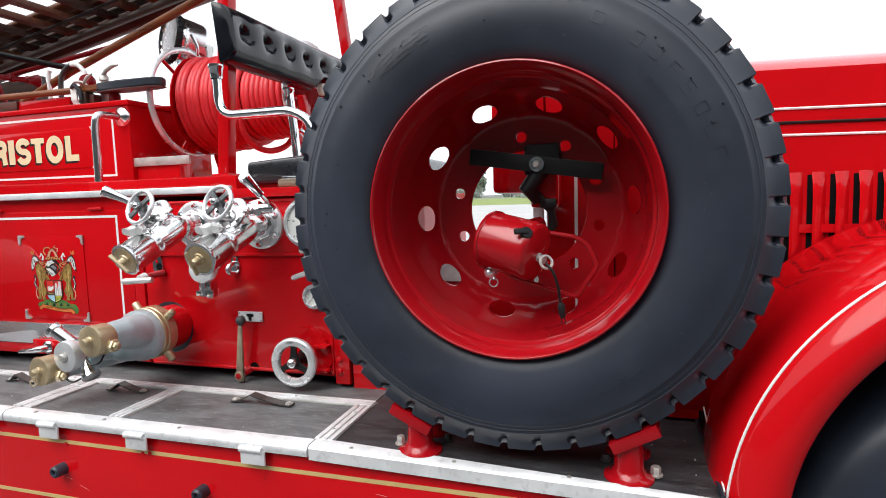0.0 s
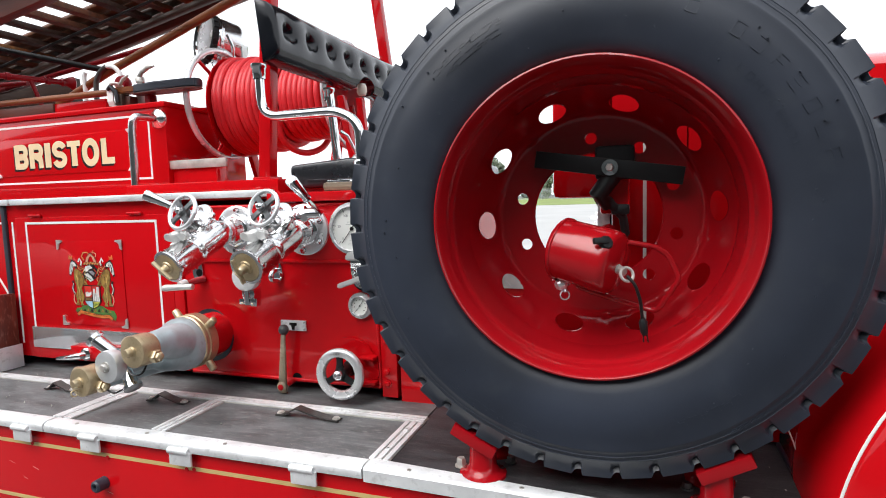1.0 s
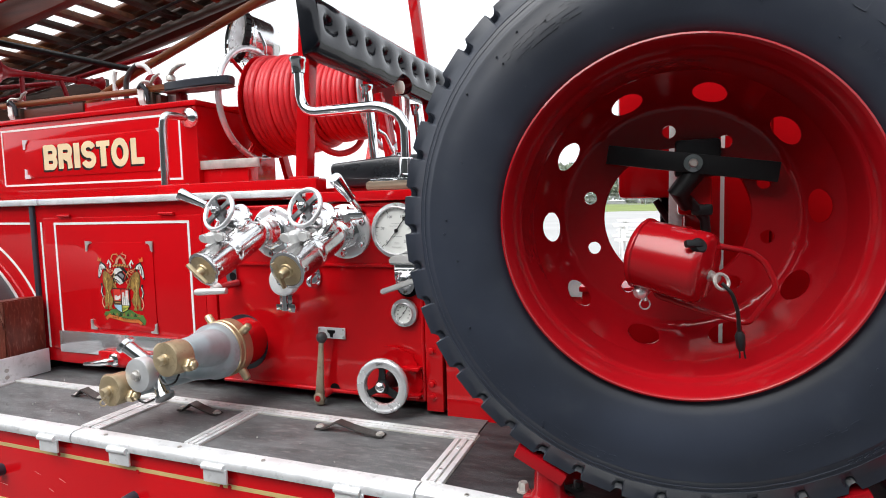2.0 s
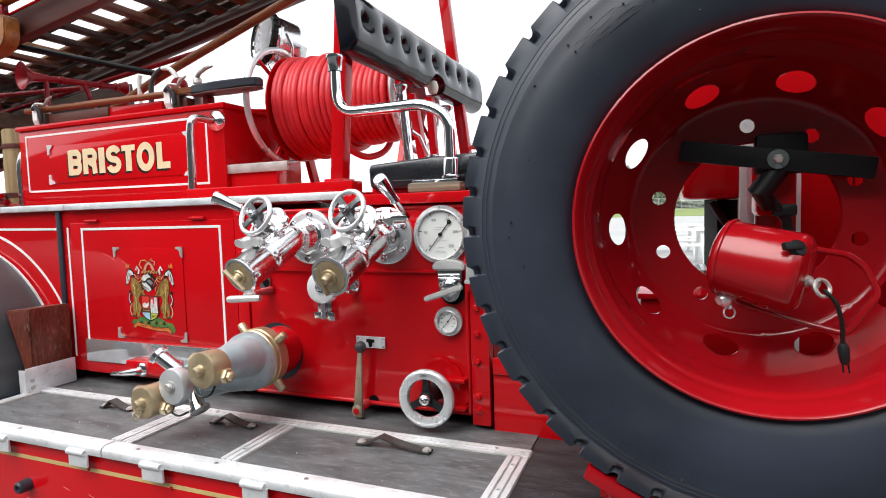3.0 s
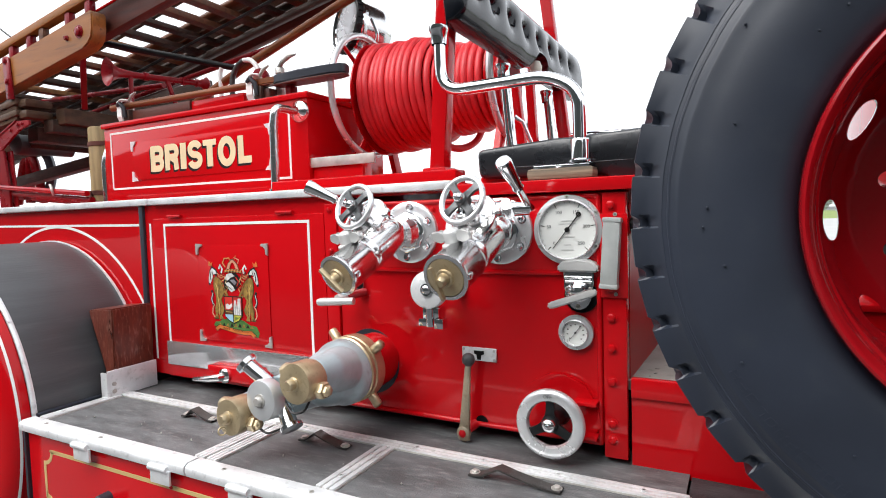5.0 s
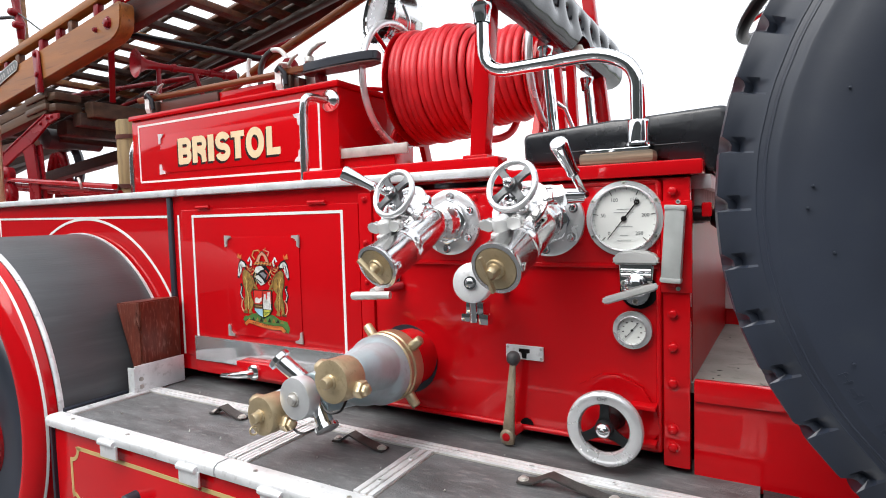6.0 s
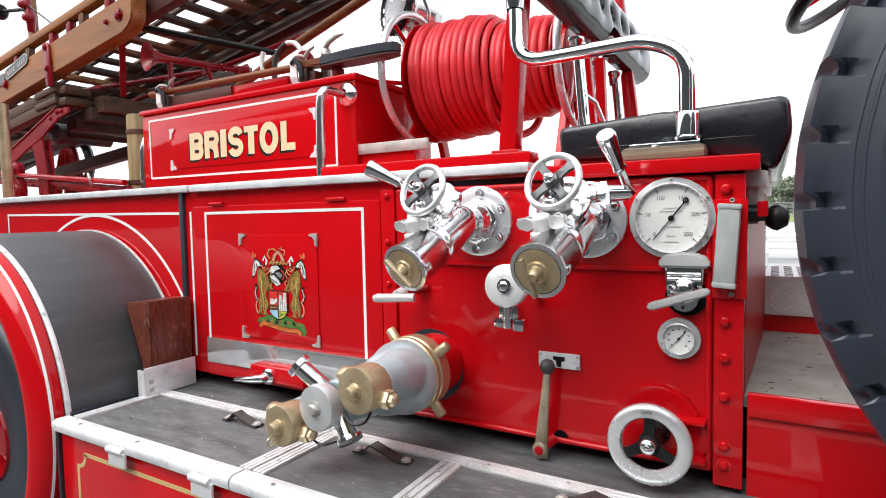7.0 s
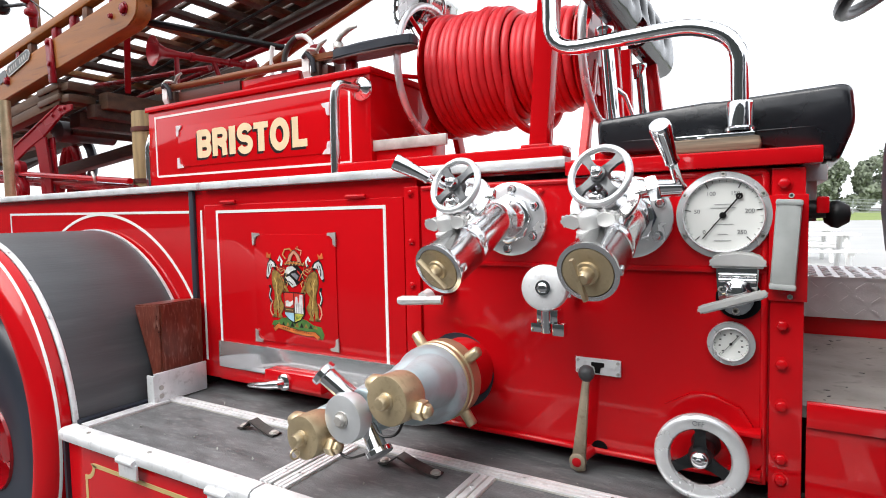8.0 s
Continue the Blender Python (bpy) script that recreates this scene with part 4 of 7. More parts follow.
FX, FZ = 0.985, 0.635
ff = engine("front_fender", arc_shell(B(), [(0.496, 0.945), (0.488, 0.93), (0.501, 0.915), (0.526, 0.91), (0.5525, 0.918), (0.5825, 0.945), (0.5995, 0.99), (0.6035, 1.05), (0.5995, 1.16), (0.5875, 1.26), (0.5725, 1.33), (0.5675, 1.5), (0.5595, 1.5), (0.5625, 1.33), (0.5875, 1.05), (0.5725, 0.955)], FX, FZ, 10, 188, 60), RED, "red sweeping front wheel fender lined in white")
# added black shell: shade of the wheel arch put into its colour
part("arch_shade", arc_shell(B(), [(0.490, 0.950), (0.490, 1.50)], FX, FZ, 10, 190, 40), DARK, ff, "black shell for the shade inside the arch")
part("white_line", arc_shell(B(), [(0.5835, 0.9462), (0.5850, 0.9455), (0.5870, 0.9508), (0.5855, 0.9515)], FX, FZ, 10, 178, 60), WHITE, ff)
part("white_line", tube(B(), [(0.400, 1.236, 0.762), (0.3985, 1.09, 0.732), (0.3985, 0.945, 0.708)], 0.0018, 6), WHITE, ff)
engine("fender_bead", tube(B(), [(0.394, 0.93, ZB - 0.013), (0.394, 1.30, ZB - 0.013)], 0.005, 8), RUBBER)


def road_wheel(x, y, z, R):
    w = thing("road_wheel", (x, y, z - R), "road wheel with a black treaded tyre and red rim", "wheel", "road wheels")
    m = aim((x, y, z), (0, -1, 0))
    part("tyre", lathe(B(), [(R * 0.31, 0.07), (R * 0.78, 0.125), (R * 0.92, 0.115), (R * 0.98, 0.09), (R, 0.06), (R, -0.12), (R * 0.5, -0.12)], m, 64), RUBBER, w)
    part("rim", lathe(B(), [(R * 0.31, 0.07), (R * 0.30, 0.078), (R * 0.285, 0.06), (R * 0.28, 0.0), (R * 0.16, -0.02), (R * 0.14, 0.04), (0, 0.05)], m, 48), SHADERED, w)


road_wheel(RX - 0.20, 1.12, 0.485, 0.485)
road_wheel(FX, 1.12, 0.485, 0.485)

# ---- bonnet, scuttle and cab ----
bm = B()
prof = [(1.520, 0.80), (1.520, 1.435), (1.521, 1.577), (1.556, 1.596), (1.615, 1.618), (1.70, 1.641), (1.83, 1.656), (1.96, 1.641), (2.045, 1.618), (2.104, 1.596), (2.139, 1.577), (2.140, 0.80)]
a = [bm.verts.new((0.46, y, z)) for y, z in prof]
b = [bm.verts.new((1.75, y * 0.92 + 0.146, z - 0.03)) for y, z in prof]
for i in range(len(prof) - 1):
    bm.faces.new((a[i], a[i + 1], b[i + 1], b[i]))
bm.faces.new(a)
bm.faces.new(b)
bonnet = engine("bonnet", bm, RED, "glossy red engine bonnet lined in white", 24)
for z in (1.476, 1.408):
    part("white_line", tube(B(), [(0.46, 1.5195, z), (1.75, 1.5440, z - 0.03)], 0.0035, 6), WHITE, bonnet)
part("bonnet_joint", tube(B(), [(0.46, 1.519, 1.440), (1.75, 1.5435, 1.41)], 0.004, 6), BLACKPAINT, bonnet)
for k in range(13):
    x = 0.585 + k * 0.052
    y = 1.520 + (x - 0.46) * 0.019
    bm = B()
    rows = []
    for j in range(9):
        t = j / 8
        z = 1.045 + 0.262 * t
        h = 0.019 * min(1.0, 5 * t + 0.05, 5 * (1 - t) + 0.05) ** 0.6
        rows.append([bm.verts.new((x - 0.001, y - h * 0.90, z)), bm.verts.new((x + 0.004, y - h, z)), bm.verts.new((x + 0.014, y - h * 0.86, z)), bm.verts.new((x + 0.026, y - h * 0.35, z)), bm.verts.new((x + 0.033, y + 0.0005, z))])
    for p, q in zip(rows, rows[1:]):
        for i in range(4):
            bm.faces.new((p[i], p[i + 1], q[i + 1], q[i]))
    bm.faces.new((rows[0]))
    bm.faces.new((rows[-1]))
    lv = part("louvre", bm, RED, bonnet, smooth=60)
    part("louvre_slot", box(B(), x - 0.010, x + 0.012, y - 0.0015, y + 0.002, 1.052, 1.300), DARK, bonnet)
engine("bonnet_strap", box(B(), 0.56, 1.3, 1.514, 1.519, 1.150, 1.172), RED)

engine("scuttle_side", box(box(B(), 0.03, 0.20, W + 0.004, W + 0.05, 0.72, 1.66, 0.01), 0.20, 0.47, W + 0.004, W + 0.05, 0.72, 1.50, 0.01), RED)
lining("white_line", [(0.106, 0.76), (0.106, 1.46), (0.46, 1.46)], W + 0.004, ENGINE)
engine("scuttle", box(B(), 0.20, 0.47, W + 0.05, 2.32, 0.72, 1.52, 0.03), RED)
engine("dashboard", box(B(), -0.112, 0.03, W, 2.32, 1.275, 1.62, 0.018), RED)
# block coloured near-black so that the footwell looks deep in shade
engine("footwell_shade", box(B(), -0.015, 0.19, 1.70, 2.32, 0.888, 1.275), DARK, "black block for the shade in the footwell", 0)
engine("footwell_plate", box(B(), 0.010, 0.075, 1.688, 1.702, 1.12, 1.22, 0.004), RED)
engine("footwell_brace", tube(B(), [(-0.03, 1.685, 1.27), (0.10, 1.685, 1.05)], 0.010, 8), BLACKIRON)
engine("door_pillar", box(B(), -0.002, 0.014, W - 0.002, W + 0.02, 1.02, 1.44, 0.003), WOOD)
engine("grab_rail", box(B(), -0.002, 0.026, W - 0.010, W - 0.003, 1.00, 1.46, 0.002), ALU, "upright bright metal edge strip")
engine("cab_floor", box(B(), -0.556, 0.20, W + 0.02, 2.66, 0.868, 0.888), FLOORMAT, "grey worn cab floor")
litter = B()
rnd = random.Random(77)
for k in range(60):
    m = Matrix.Translation((rnd.uniform(-0.52, 0.0), rnd.uniform(1.36, 1.95), 0.8885)) @ Matrix.Rotation(rnd.uniform(0, 3), 4, "Z") @ Matrix.Diagonal((rnd.uniform(0.002, 0.007), rnd.uniform(0.001, 0.003), 0.001, 1))
    bmesh.ops.create_icosphere(litter, subdivisions=1, radius=1, matrix=m)
tagged(engine("floor_litter", litter, LEATHER), kind="stuff")
engine("floor_edge", box(B(), -0.546, 0.03, W - 0.002, W + 0.02, 0.858, 0.898, 0.003), RED)
engine("cab_sill", box(B(), -0.546, 0.40, W + 0.006, W + 0.04, 0.70, 0.858), RED, smooth=0)
step = engine("step_box", box(B(), -0.556, 0.0, 1.98, 2.30, 0.888, 1.030), RED, smooth=0)
bm = B()
box(bm, -0.552, 0.0, 1.970, 1.979, 0.935, 1.036)
box(bm, -0.552, 0.0, 1.970, 2.30, 1.030, 1.040)
part("tread_plate", bm, TREADPLATE, step, "diamond-pattern metal tread plate", 0)
rnd = random.Random(4)
bm = B()
for i in range(17):
    for j in range(9):
        x, y = -0.540 + i * 0.033, 1.985 + j * 0.035
        m = Matrix.Translation((x, y, 1.0405)) @ Matrix.Rotation(radians(45 if (i + j) % 2 else -45), 4, "Z")
        box(bm, -0.012, 0.012, -0.0025, 0.0025, -0.001, 0.0022, 0, m)
    for j in range(3):
        m = Matrix.Translation((-0.540 + i * 0.033, 1.970, 0.952 + j * 0.033)) @ Matrix.Rotation(radians(40 if (i + j) % 2 else -40), 4, "Y")
        box(bm, -0.012, 0.012, -0.003, 0.001, -0.0025, 0.0025, 0, m)
part("tread_lug", bm, TREADPLATE, step)
bm = B()
rod(bm, (-0.25, 1.62, 0.888), (-0.25, 1.62, 0.905), 0.012)
box(bm, -0.34, -0.24, 1.585, 1.655, 0.902, 0.914, 0.004)
engine("foot_pedal", bm, BLACKIRON)
engine("battery_box", box(box(B(), -0.20, 0.03, 1.36, 1.86, 0.888, 1.05, 0.006), -0.206, 0.03, 1.354, 1.866, 1.05, 1.064, 0.004), RED)
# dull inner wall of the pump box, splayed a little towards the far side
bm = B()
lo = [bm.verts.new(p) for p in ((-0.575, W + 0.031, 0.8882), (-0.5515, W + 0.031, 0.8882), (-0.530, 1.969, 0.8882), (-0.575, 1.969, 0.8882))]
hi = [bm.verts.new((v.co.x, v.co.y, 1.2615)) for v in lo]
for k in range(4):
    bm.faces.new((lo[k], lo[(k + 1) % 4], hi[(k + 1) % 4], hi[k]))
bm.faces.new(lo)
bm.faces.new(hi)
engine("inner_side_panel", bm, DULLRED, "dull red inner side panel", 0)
# side wall of the pump box with a row of cartridge holders under the seat edge
shelf = engine("seat_edge", box(B(), -0.556, -0.520, W + 0.05, 2.30, 1.262, 1.290, 0.003), ALU, "bright metal edge under the seat")
for k in range(9):
    y = 1.38 + k * 0.055
    h = part("cartridge", rod(B(), (-0.548, y, 1.195), (-0.548, y, 1.262), 0.014), FROST, shelf)
bm = B()
tube(bm, [(-0.556, 1.36, 1.215), (-0.522, 1.36, 1.215)], 0.015, 14)
lathe(bm, [(0, 0), (0.014, 0.003), (0.022, 0.014), (0.024, 0.022), (0.014, 0.038), (0, 0.041)], aim((-0.526, 1.385, 1.206), (1, 0, 0)), 20)
hk = engine("hose_cock", bm, BLACKIRON, "black pipe cock with a red collar")
part("collar", box(B(), -0.536, -0.518, 1.338, 1.372, 1.208, 1.236, 0.004), RED, hk)

# steering wheel
sw = engine("steering_wheel", ring(B(), aim((-0.305, 1.70, 1.77), (-0.62, 0.0, 0.78)), 0.225, 0.014, 64, 10), BLACKPAINT, "black steering wheel with chrome spokes")
m = aim((-0.305, 1.70, 1.77), (-0.62, 0.0, 0.78))
bm = B()
for k in range(4):
    a = math.pi / 2 * k + 0.3
    tube(bm, [m @ Vector((0, 0, -0.02)), m @ Vector((0.22 * math.cos(a), 0.22 * math.sin(a), 0))], 0.008, 8)
lathe(bm, [(0, 0.02), (0.03, 0.01), (0.035, -0.03), (0, -0.03)], m, 20)
part("spokes", bm, CHROME, sw)
part("column", tube(B(), [(-0.305, 1.70, 1.75), (0.10, 1.70, 1.36)], 0.02, 12), BLACKIRON, sw)

# ---- spare wheel ----
SX, SZ = 0.0063, 1.2387
spare = thing("spare_wheel", (SX, 1.04, SZ - 0.483), "spare wheel with black lorry tyre on a red steel rim", "wheel")
prof = [(0.277, 0.966, 0), (0.2835, 0.943, 0), (0.2921, 0.929, 0), (0.3007, 0.921, 0), (0.3191, 0.9155, 0), (0.3461, 0.9095, 0), (0.3763, 0.9065, 0), (0.4, 0.9097, 0), (0.4195, 0.9134, 0), (0.4238, 0.9133, 0), (0.4265, 0.9142, 0), (0.4281, 0.9158, 0), (0.4357, 0.9182, 0), (0.4367, 0.9178, 0), (0.4384, 0.9185, 0), (0.4394, 0.9201, 0), (0.4448, 0.9222, 0), (0.4459, 0.9218, 0), (0.4475, 0.9228, 0), (0.4508, 0.9254, 0), (0.4626, 0.9315, 0.25), (0.4777, 0.9385, 0.9), (0.488, 0.941, 1), (0.4907, 0.953, 1), (0.4929, 0.973, 1), (0.4939, 0.991, 0), (0.495, 1.021, 0), (0.4939, 1.051, 0), (0.4929, 1.069, 1), (0.4907, 1.089, 1), (0.4853, 1.103, 1), (0.4648, 1.115, 0.3), (0.44, 1.126, 0), (0.4, 1.133, 0), (0.3461, 1.127, 0), (0.2921, 1.101, 0), (0.277, 1.081, 0)]
bm = B()
N = 42
cols = []
for k in range(N):
    for u, cut in ((0.12, 0), (0.72, 0), (0.80, 0.75), (0.86, 1), (0.96, 1), (1.00, 0)):
        cols.append((2 * math.pi * (k + u + 0.28) / N, cut))
grid = []
for a, cut in cols:
    row = []
    for r, y, g in prof:
        rr = r - 0.012 * g * cut
        yy = y + (0.010 if y < 1.02 else -0.010) * cut * (g if r < 0.484 else 0)
        row.append(bm.verts.new((SX + rr * math.cos(a), yy, SZ + rr * math.sin(a))))
    grid.append(row)
for i in range(len(grid)):
    p, q = grid[i], grid[(i + 1) % len(grid)]
    for j in range(len(prof) - 1):
        bm.faces.new((p[j], p[j + 1], q[j + 1], q[j]))
tyre = part("tyre", bm, RUBBER, spare, "black rubber tyre with notched shoulder blocks", 32)
# raised marks on the side wall, as plain bars
bm = B()


def side_mark(a, r, w, h, lift=0.0008):
    """One raised character on the side wall: two to four short strokes laid on the rubber."""
    strokes = [([(-w / 2, -h / 2), (-w / 2, h / 2)]), ([(-w / 2, h / 2), (w / 2, h / 2)]), ([(w / 2, -h / 2), (w / 2, h / 2)]), ([(-w / 2, -h / 2), (w / 2, -h / 2)]), ([(-w / 2, 0), (w / 2, 0)])]
    keep = ((0, 4, 2), (0, 1, 4), (1, 2, 3), (0, 3), (0, 1, 2, 3), (1, 4, 3, 0))[int(abs(a) * 7) % 6]
    a, r = radians(a), 0.277 + (r - 0.286) * 1.079
    y = float(np.interp(r, WALL_R, WALL_Y))
    slope = float(np.interp(r + h / 2, WALL_R, WALL_Y) - np.interp(r - h / 2, WALL_R, WALL_Y)) / h
    m = Matrix.Translation((SX + r * math.cos(a), y + 0.0002, SZ + r * math.sin(a))) @ Matrix.Rotation(math.pi / 2 - a, 4, "Y") @ FACE @ Matrix.Rotation(-math.atan(slope), 4, "X")
    for k in keep:
        strip(bm, strokes[k], m, 0.0022, lift)


WALL_R, WALL_Y = [p[0] for p in prof[:20]], [p[1] for p in prof[:20]]
for k in range(7):
    side_mark(52 - k * 6.2, 0.384, 0.017, 0.022)
for k in range(9):
    side_mark(45 - k * 3.2, 0.345, 0.010, 0.011)
side_mark(64, 0.386, 0.018, 0.020)
for k in range(12):
    side_mark(134 - k * 1.9, 0.395, 0.010, 0.010)
    side_mark(132 - k * 1.6, 0.378, 0.009, 0.009)
for k in range(26):
    side_mark(-14 - k * 1.7, 0.4325, 0.008, 0.007)
for k in range(20):
    side_mark(-150 + k * 2.4, 0.412, 0.010, 0.010)
for k in range(6):
    side_mark(-66 + k * 3.0, 0.388, 0.012, 0.010)
tagged(part("sidewall_relief", bm, RUBBER, tyre), kind="stuff")
bm = B()
rnd = random.Random(8)
for k in range(40):
    a, r = rnd.uniform(0, 6.28), rnd.uniform(0.325, 0.425)
    yy = 0.9075 + max(0.0, r - 0.39) * 0.16 if r > 0.37 else 0.9160 - (r - 0.325) * 0.18
    lathe(bm, [(0.0018, 0.002), (0.0015, -0.004), (0, -0.0045)], aim((SX + r * math.cos(a), yy, SZ + r * math.sin(a)), (0, 1, 0)), 6)
tagged(part("mould_nibs", bm, RUBBER, tyre), kind="stuff")

# red rim: lip, barrel, pierced cone, pierced flat disc
bm = B()
lathe(bm, [(0.2798, -0.9781), (0.2835, -0.9426), (0.2903, -0.9213), (0.2900, -0.910), (0.2880, -0.9045), (0.2850, -0.9035), (0.2822, -0.9065), (0.2800, -0.9125), (0.2768, -0.9200), (0.2735, -0.9290), (0.2715, -0.9380), (0.2707, -0.9450), (0.2695, -0.9495), (0.2672, -0.9525), (0.2655, -0.9570), (0.2645, -0.9680), (0.2632, -0.9900), (0.2610, -1.0120), (0.2592, -1.0360), (0.2580, -1.0520)], aim((SX, 0, SZ), (0, -1, 0)), 96)
# rim red is darkened to paint in the shade of its depth
rim = part("rim", bm, SHADERED, spare, "red painted steel rim pierced with round holes, darkened for shade")


def pierced(r0, y0, r1, y1, n, phase, rad, rc, sub=28):
    """A ring from (r0, y0) to (r1, y1) with n round holes at radius rc."""
    bm = B()
    half = math.pi / n
    depth_at = lambda rr: y0 + (y1 - y0) * math.sin(math.pi / 2 * min(1, max(0, (rr - r0) / (r1 - r0)))) ** 0.85
    lean = abs(r0 - r1) / math.hypot(r0 - r1, y1 - y0)
    for k in range(n):
        mid = radians(phase) + 2 * math.pi * k / n
        inner, outer = [], []
        angs = [2 * math.pi * i / sub for i in range(sub)]
        corners = [math.atan2(sv * (rr - rc), su * half * rc) for su in (-1, 1) for sv, rr in ((1, r0), (-1, 2 * rc - r1))]
        angs = sorted([a % (2 * math.pi) for a in angs] + [c % (2 * math.pi) for c in corners])
        for a in angs:
            ca, sa = math.cos(a), math.sin(a)
            t = 1e9
            if abs(ca) > 1e-6:
                t = min(t, half * rc / abs(ca))
            if sa > 1e-6:
                t = min(t, (r0 - rc) / sa)
            if sa < -1e-6:
                t = min(t, (rc - r1) / -sa)
            inner.append((mid + rad * ca / rc, rc + rad * sa * lean))
            outer.append((mid + t * ca / rc, rc + t * sa))
        layers = []
        for f in (0.0, 0.15, 0.35, 0.6, 0.8, 1.0):
            row = []
            for (ta, ra), (tb, rb) in zip(inner, outer):
                th, rr = ta + (tb - ta) * f, ra + (rb - ra) * f
                row.append(bm.verts.new((SX + rr * math.cos(th), depth_at(rr), SZ + rr * math.sin(th))))
            layers.append(row)
        vb = [bm.verts.new((v.co.x, v.co.y + 0.009, v.co.z)) for v in layers[0]]
        for i in range(len(angs)):
            j = (i + 1) % len(angs)
            for p, q in zip([vb] + layers, layers):
                bm.faces.new((p[i], p[j], q[j], q[i]))
    bmesh.ops.remove_doubles(bm, verts=bm.verts[:], dist=0.0004)
    return bm


part("disc_cone", pierced(0.2600, 1.036, 0.206, 1.150, 10, 4, 0.0300, 0.236), SHADERED, rim)
part("disc_flat", pierced(0.2065, 1.150, 0.136, 1.151, 10, 22, 0.0125, 0.166), SHADERED, rim)
part("hub_edge", lathe(B(), [(0.1362, -1.1508), (0.134, -1.156), (0.138, -1.162)], aim((SX, 0, SZ), (0, -1, 0)), 64), SHADERED, rim)

# clamp bar across the hub and its arm
clamp = thing("wheel_clamp", (0.035, 1.11, SZ), "black iron clamp bar with a bright bolt across the wheel hub", "clamp")
m = Matrix.Translation((0.030, 1.112, 1.340)) @ Matrix.Rotation(radians(9), 4, "Y")
part("bar", box(B(), -0.150, 0.150, -0.006, 0.006, -0.018, 0.018, 0.002, m), BLACKIRON, clamp)
bm = B()
lathe(bm, [(0.008, 0.001), (0.0165, 0.001), (0.0165, 0.006), (0.008, 0.007)], aim((0.036, 1.106, 1.339), (0, -1, 0)), 24)
bolt("nut", (0.036, 1.102, 1.339), (0, -1, 0), 0.0085, STEEL, clamp, 0.012)
part("washer", bm, CHROME, clamp)
part("bracket", box(B(), 0.005, 0.085, 1.120, 1.16, 1.315, 1.385, 0.008), BLACKIRON, clamp)
bm = B()
tube(bm, [(0.045, 1.125, 1.33), (0.012, 1.125, 1.285), (0.030, 1.15, 1.262)], [0.020, 0.020, 0.016], 10)
tube(bm, [(0.030, 1.14, 1.27), (0.060, 1.16, 1.235), (0.065, 1.17, 1.20), (0.045, 1.17, 1.17)], 0.010, 10)
box(bm, 0.036, 0.074, 1.142, 1.176, 1.240, 1.262, 0.006)
part("arm", bm, BLACKIRON, clamp)
part("mount", box(B(), 0.012, 0.074, 1.16, W + 0.03, 1.24, 1.37, 0.01), RED, clamp)

# red canister slung inside the wheel
can = thing("canister", (0.015, 0.99, 1.10), "red painted metal canister with a tap and hanging cable", "canister")
d = Vector((0.90, -0.38, -0.20)).normalized()
c0 = Vector((-0.058, 1.020, 1.180))
m = aim(c0, d)
part("drum", lathe(B(), [(0, -0.004), (0.050, -0.002), (0.060, 0.004), (0.064, 0.008), (0.064, 0.013), (0.061, 0.015), (0.061, 0.112), (0.058, 0.120), (0.050, 0.125), (0, 0.128)], m, 48), CANRED, can)
e0 = c0 + d * 0.125
bm = B()
lathe(bm, [(0.013, -0.006), (0.014, 0.008), (0.010, 0.014), (0, 0.015)], aim(e0 + Vector((-0.022, -0.030, 0.040)), (0.5, -0.8, 0.3)), 20)
box(bm, -0.022, 0.008, -0.006, 0.006, 0.006, 0.016, 0.003, aim(e0 + Vector((-0.026, -0.034, 0.044)), (0.5, -0.8, 0.3)))
part("cap", bm, BLACKIRON, can)
bm = B()
lathe(bm, [(0.009, -0.01), (0.009, 0.010), (0.006, 0.012), (0.006, 0.020), (0.009, 0.022), (0, 0.024)], aim((0.052, 0.975, 1.148), (0.6, -0.7, -0.3)), 16)
ring(bm, aim((0.072, 0.955, 1.138), (0.5, -0.7, 0.3)), 0.013, 0.003, 20, 6)
part("socket", bm, STEEL, can)
bm = B()
rod(bm, (-0.030, 1.03, 1.122), (-0.046, 1.010, 1.112), 0.009)
lathe(bm, [(0.010, 0), (0.013, 0.004), (0.013, 0.014), (0.008, 0.020), (0, 0.02)], aim((-0.046, 1.012, 1.112), (-0.7, -0.5, -0.2)), 10)
tube(bm, [(-0.050, 1.010, 1.110), (-0.044, 1.004, 1.094)], [0.005, 0.004], 8)
ring(bm, aim((-0.046, 1.004, 1.088), (0.3, -0.9, 0.1)), 0.009, 0.0014, 18, 6)
part("tap", bm, SATIN, can)
part("cable", tube(B(), [(0.072, 0.950, 1.136), (0.086, 0.945, 1.122), (0.096, 0.948, 1.090), (0.098, 0.955, 1.062), (0.100, 0.957, 1.050)], 0.0032, 8, 0.02), BLACKPAINT, can)
bm = B()
tube(bm, [(0.099, 0.957, 1.058), (0.100, 0.958, 1.050), (0.102, 0.959, 1.032), (0.103, 0.960, 1.026)], [0.004, 0.008, 0.007, 0.005], 10)
for s in (-1, 1):
    tube(bm, [(0.103 + s * 0.003, 0.960, 1.028), (0.105 + s * 0.004, 0.961, 1.012)], 0.0013, 6)
part("plug", bm, BLACKIRON, can)
part("carrying_bar", tube(B(), [(0.05, 1.02, 1.195), (0.125, 1.045, 1.180), (0.150, 1.05, 1.160), (0.167, 1.046, 1.118), (0.125, 1.05, 1.052), (0.06, 1.07, 1.066), (-0.03, 1.07, 1.095), (-0.02, 1.08, 1.13)], 0.0055, 8, 0.012), SHADERED, can)
part("strut", tube(B(), [(-0.010, 1.06, 1.19), (0.03, 1.17, 1.20)], 0.02, 10), SHADERED, can)

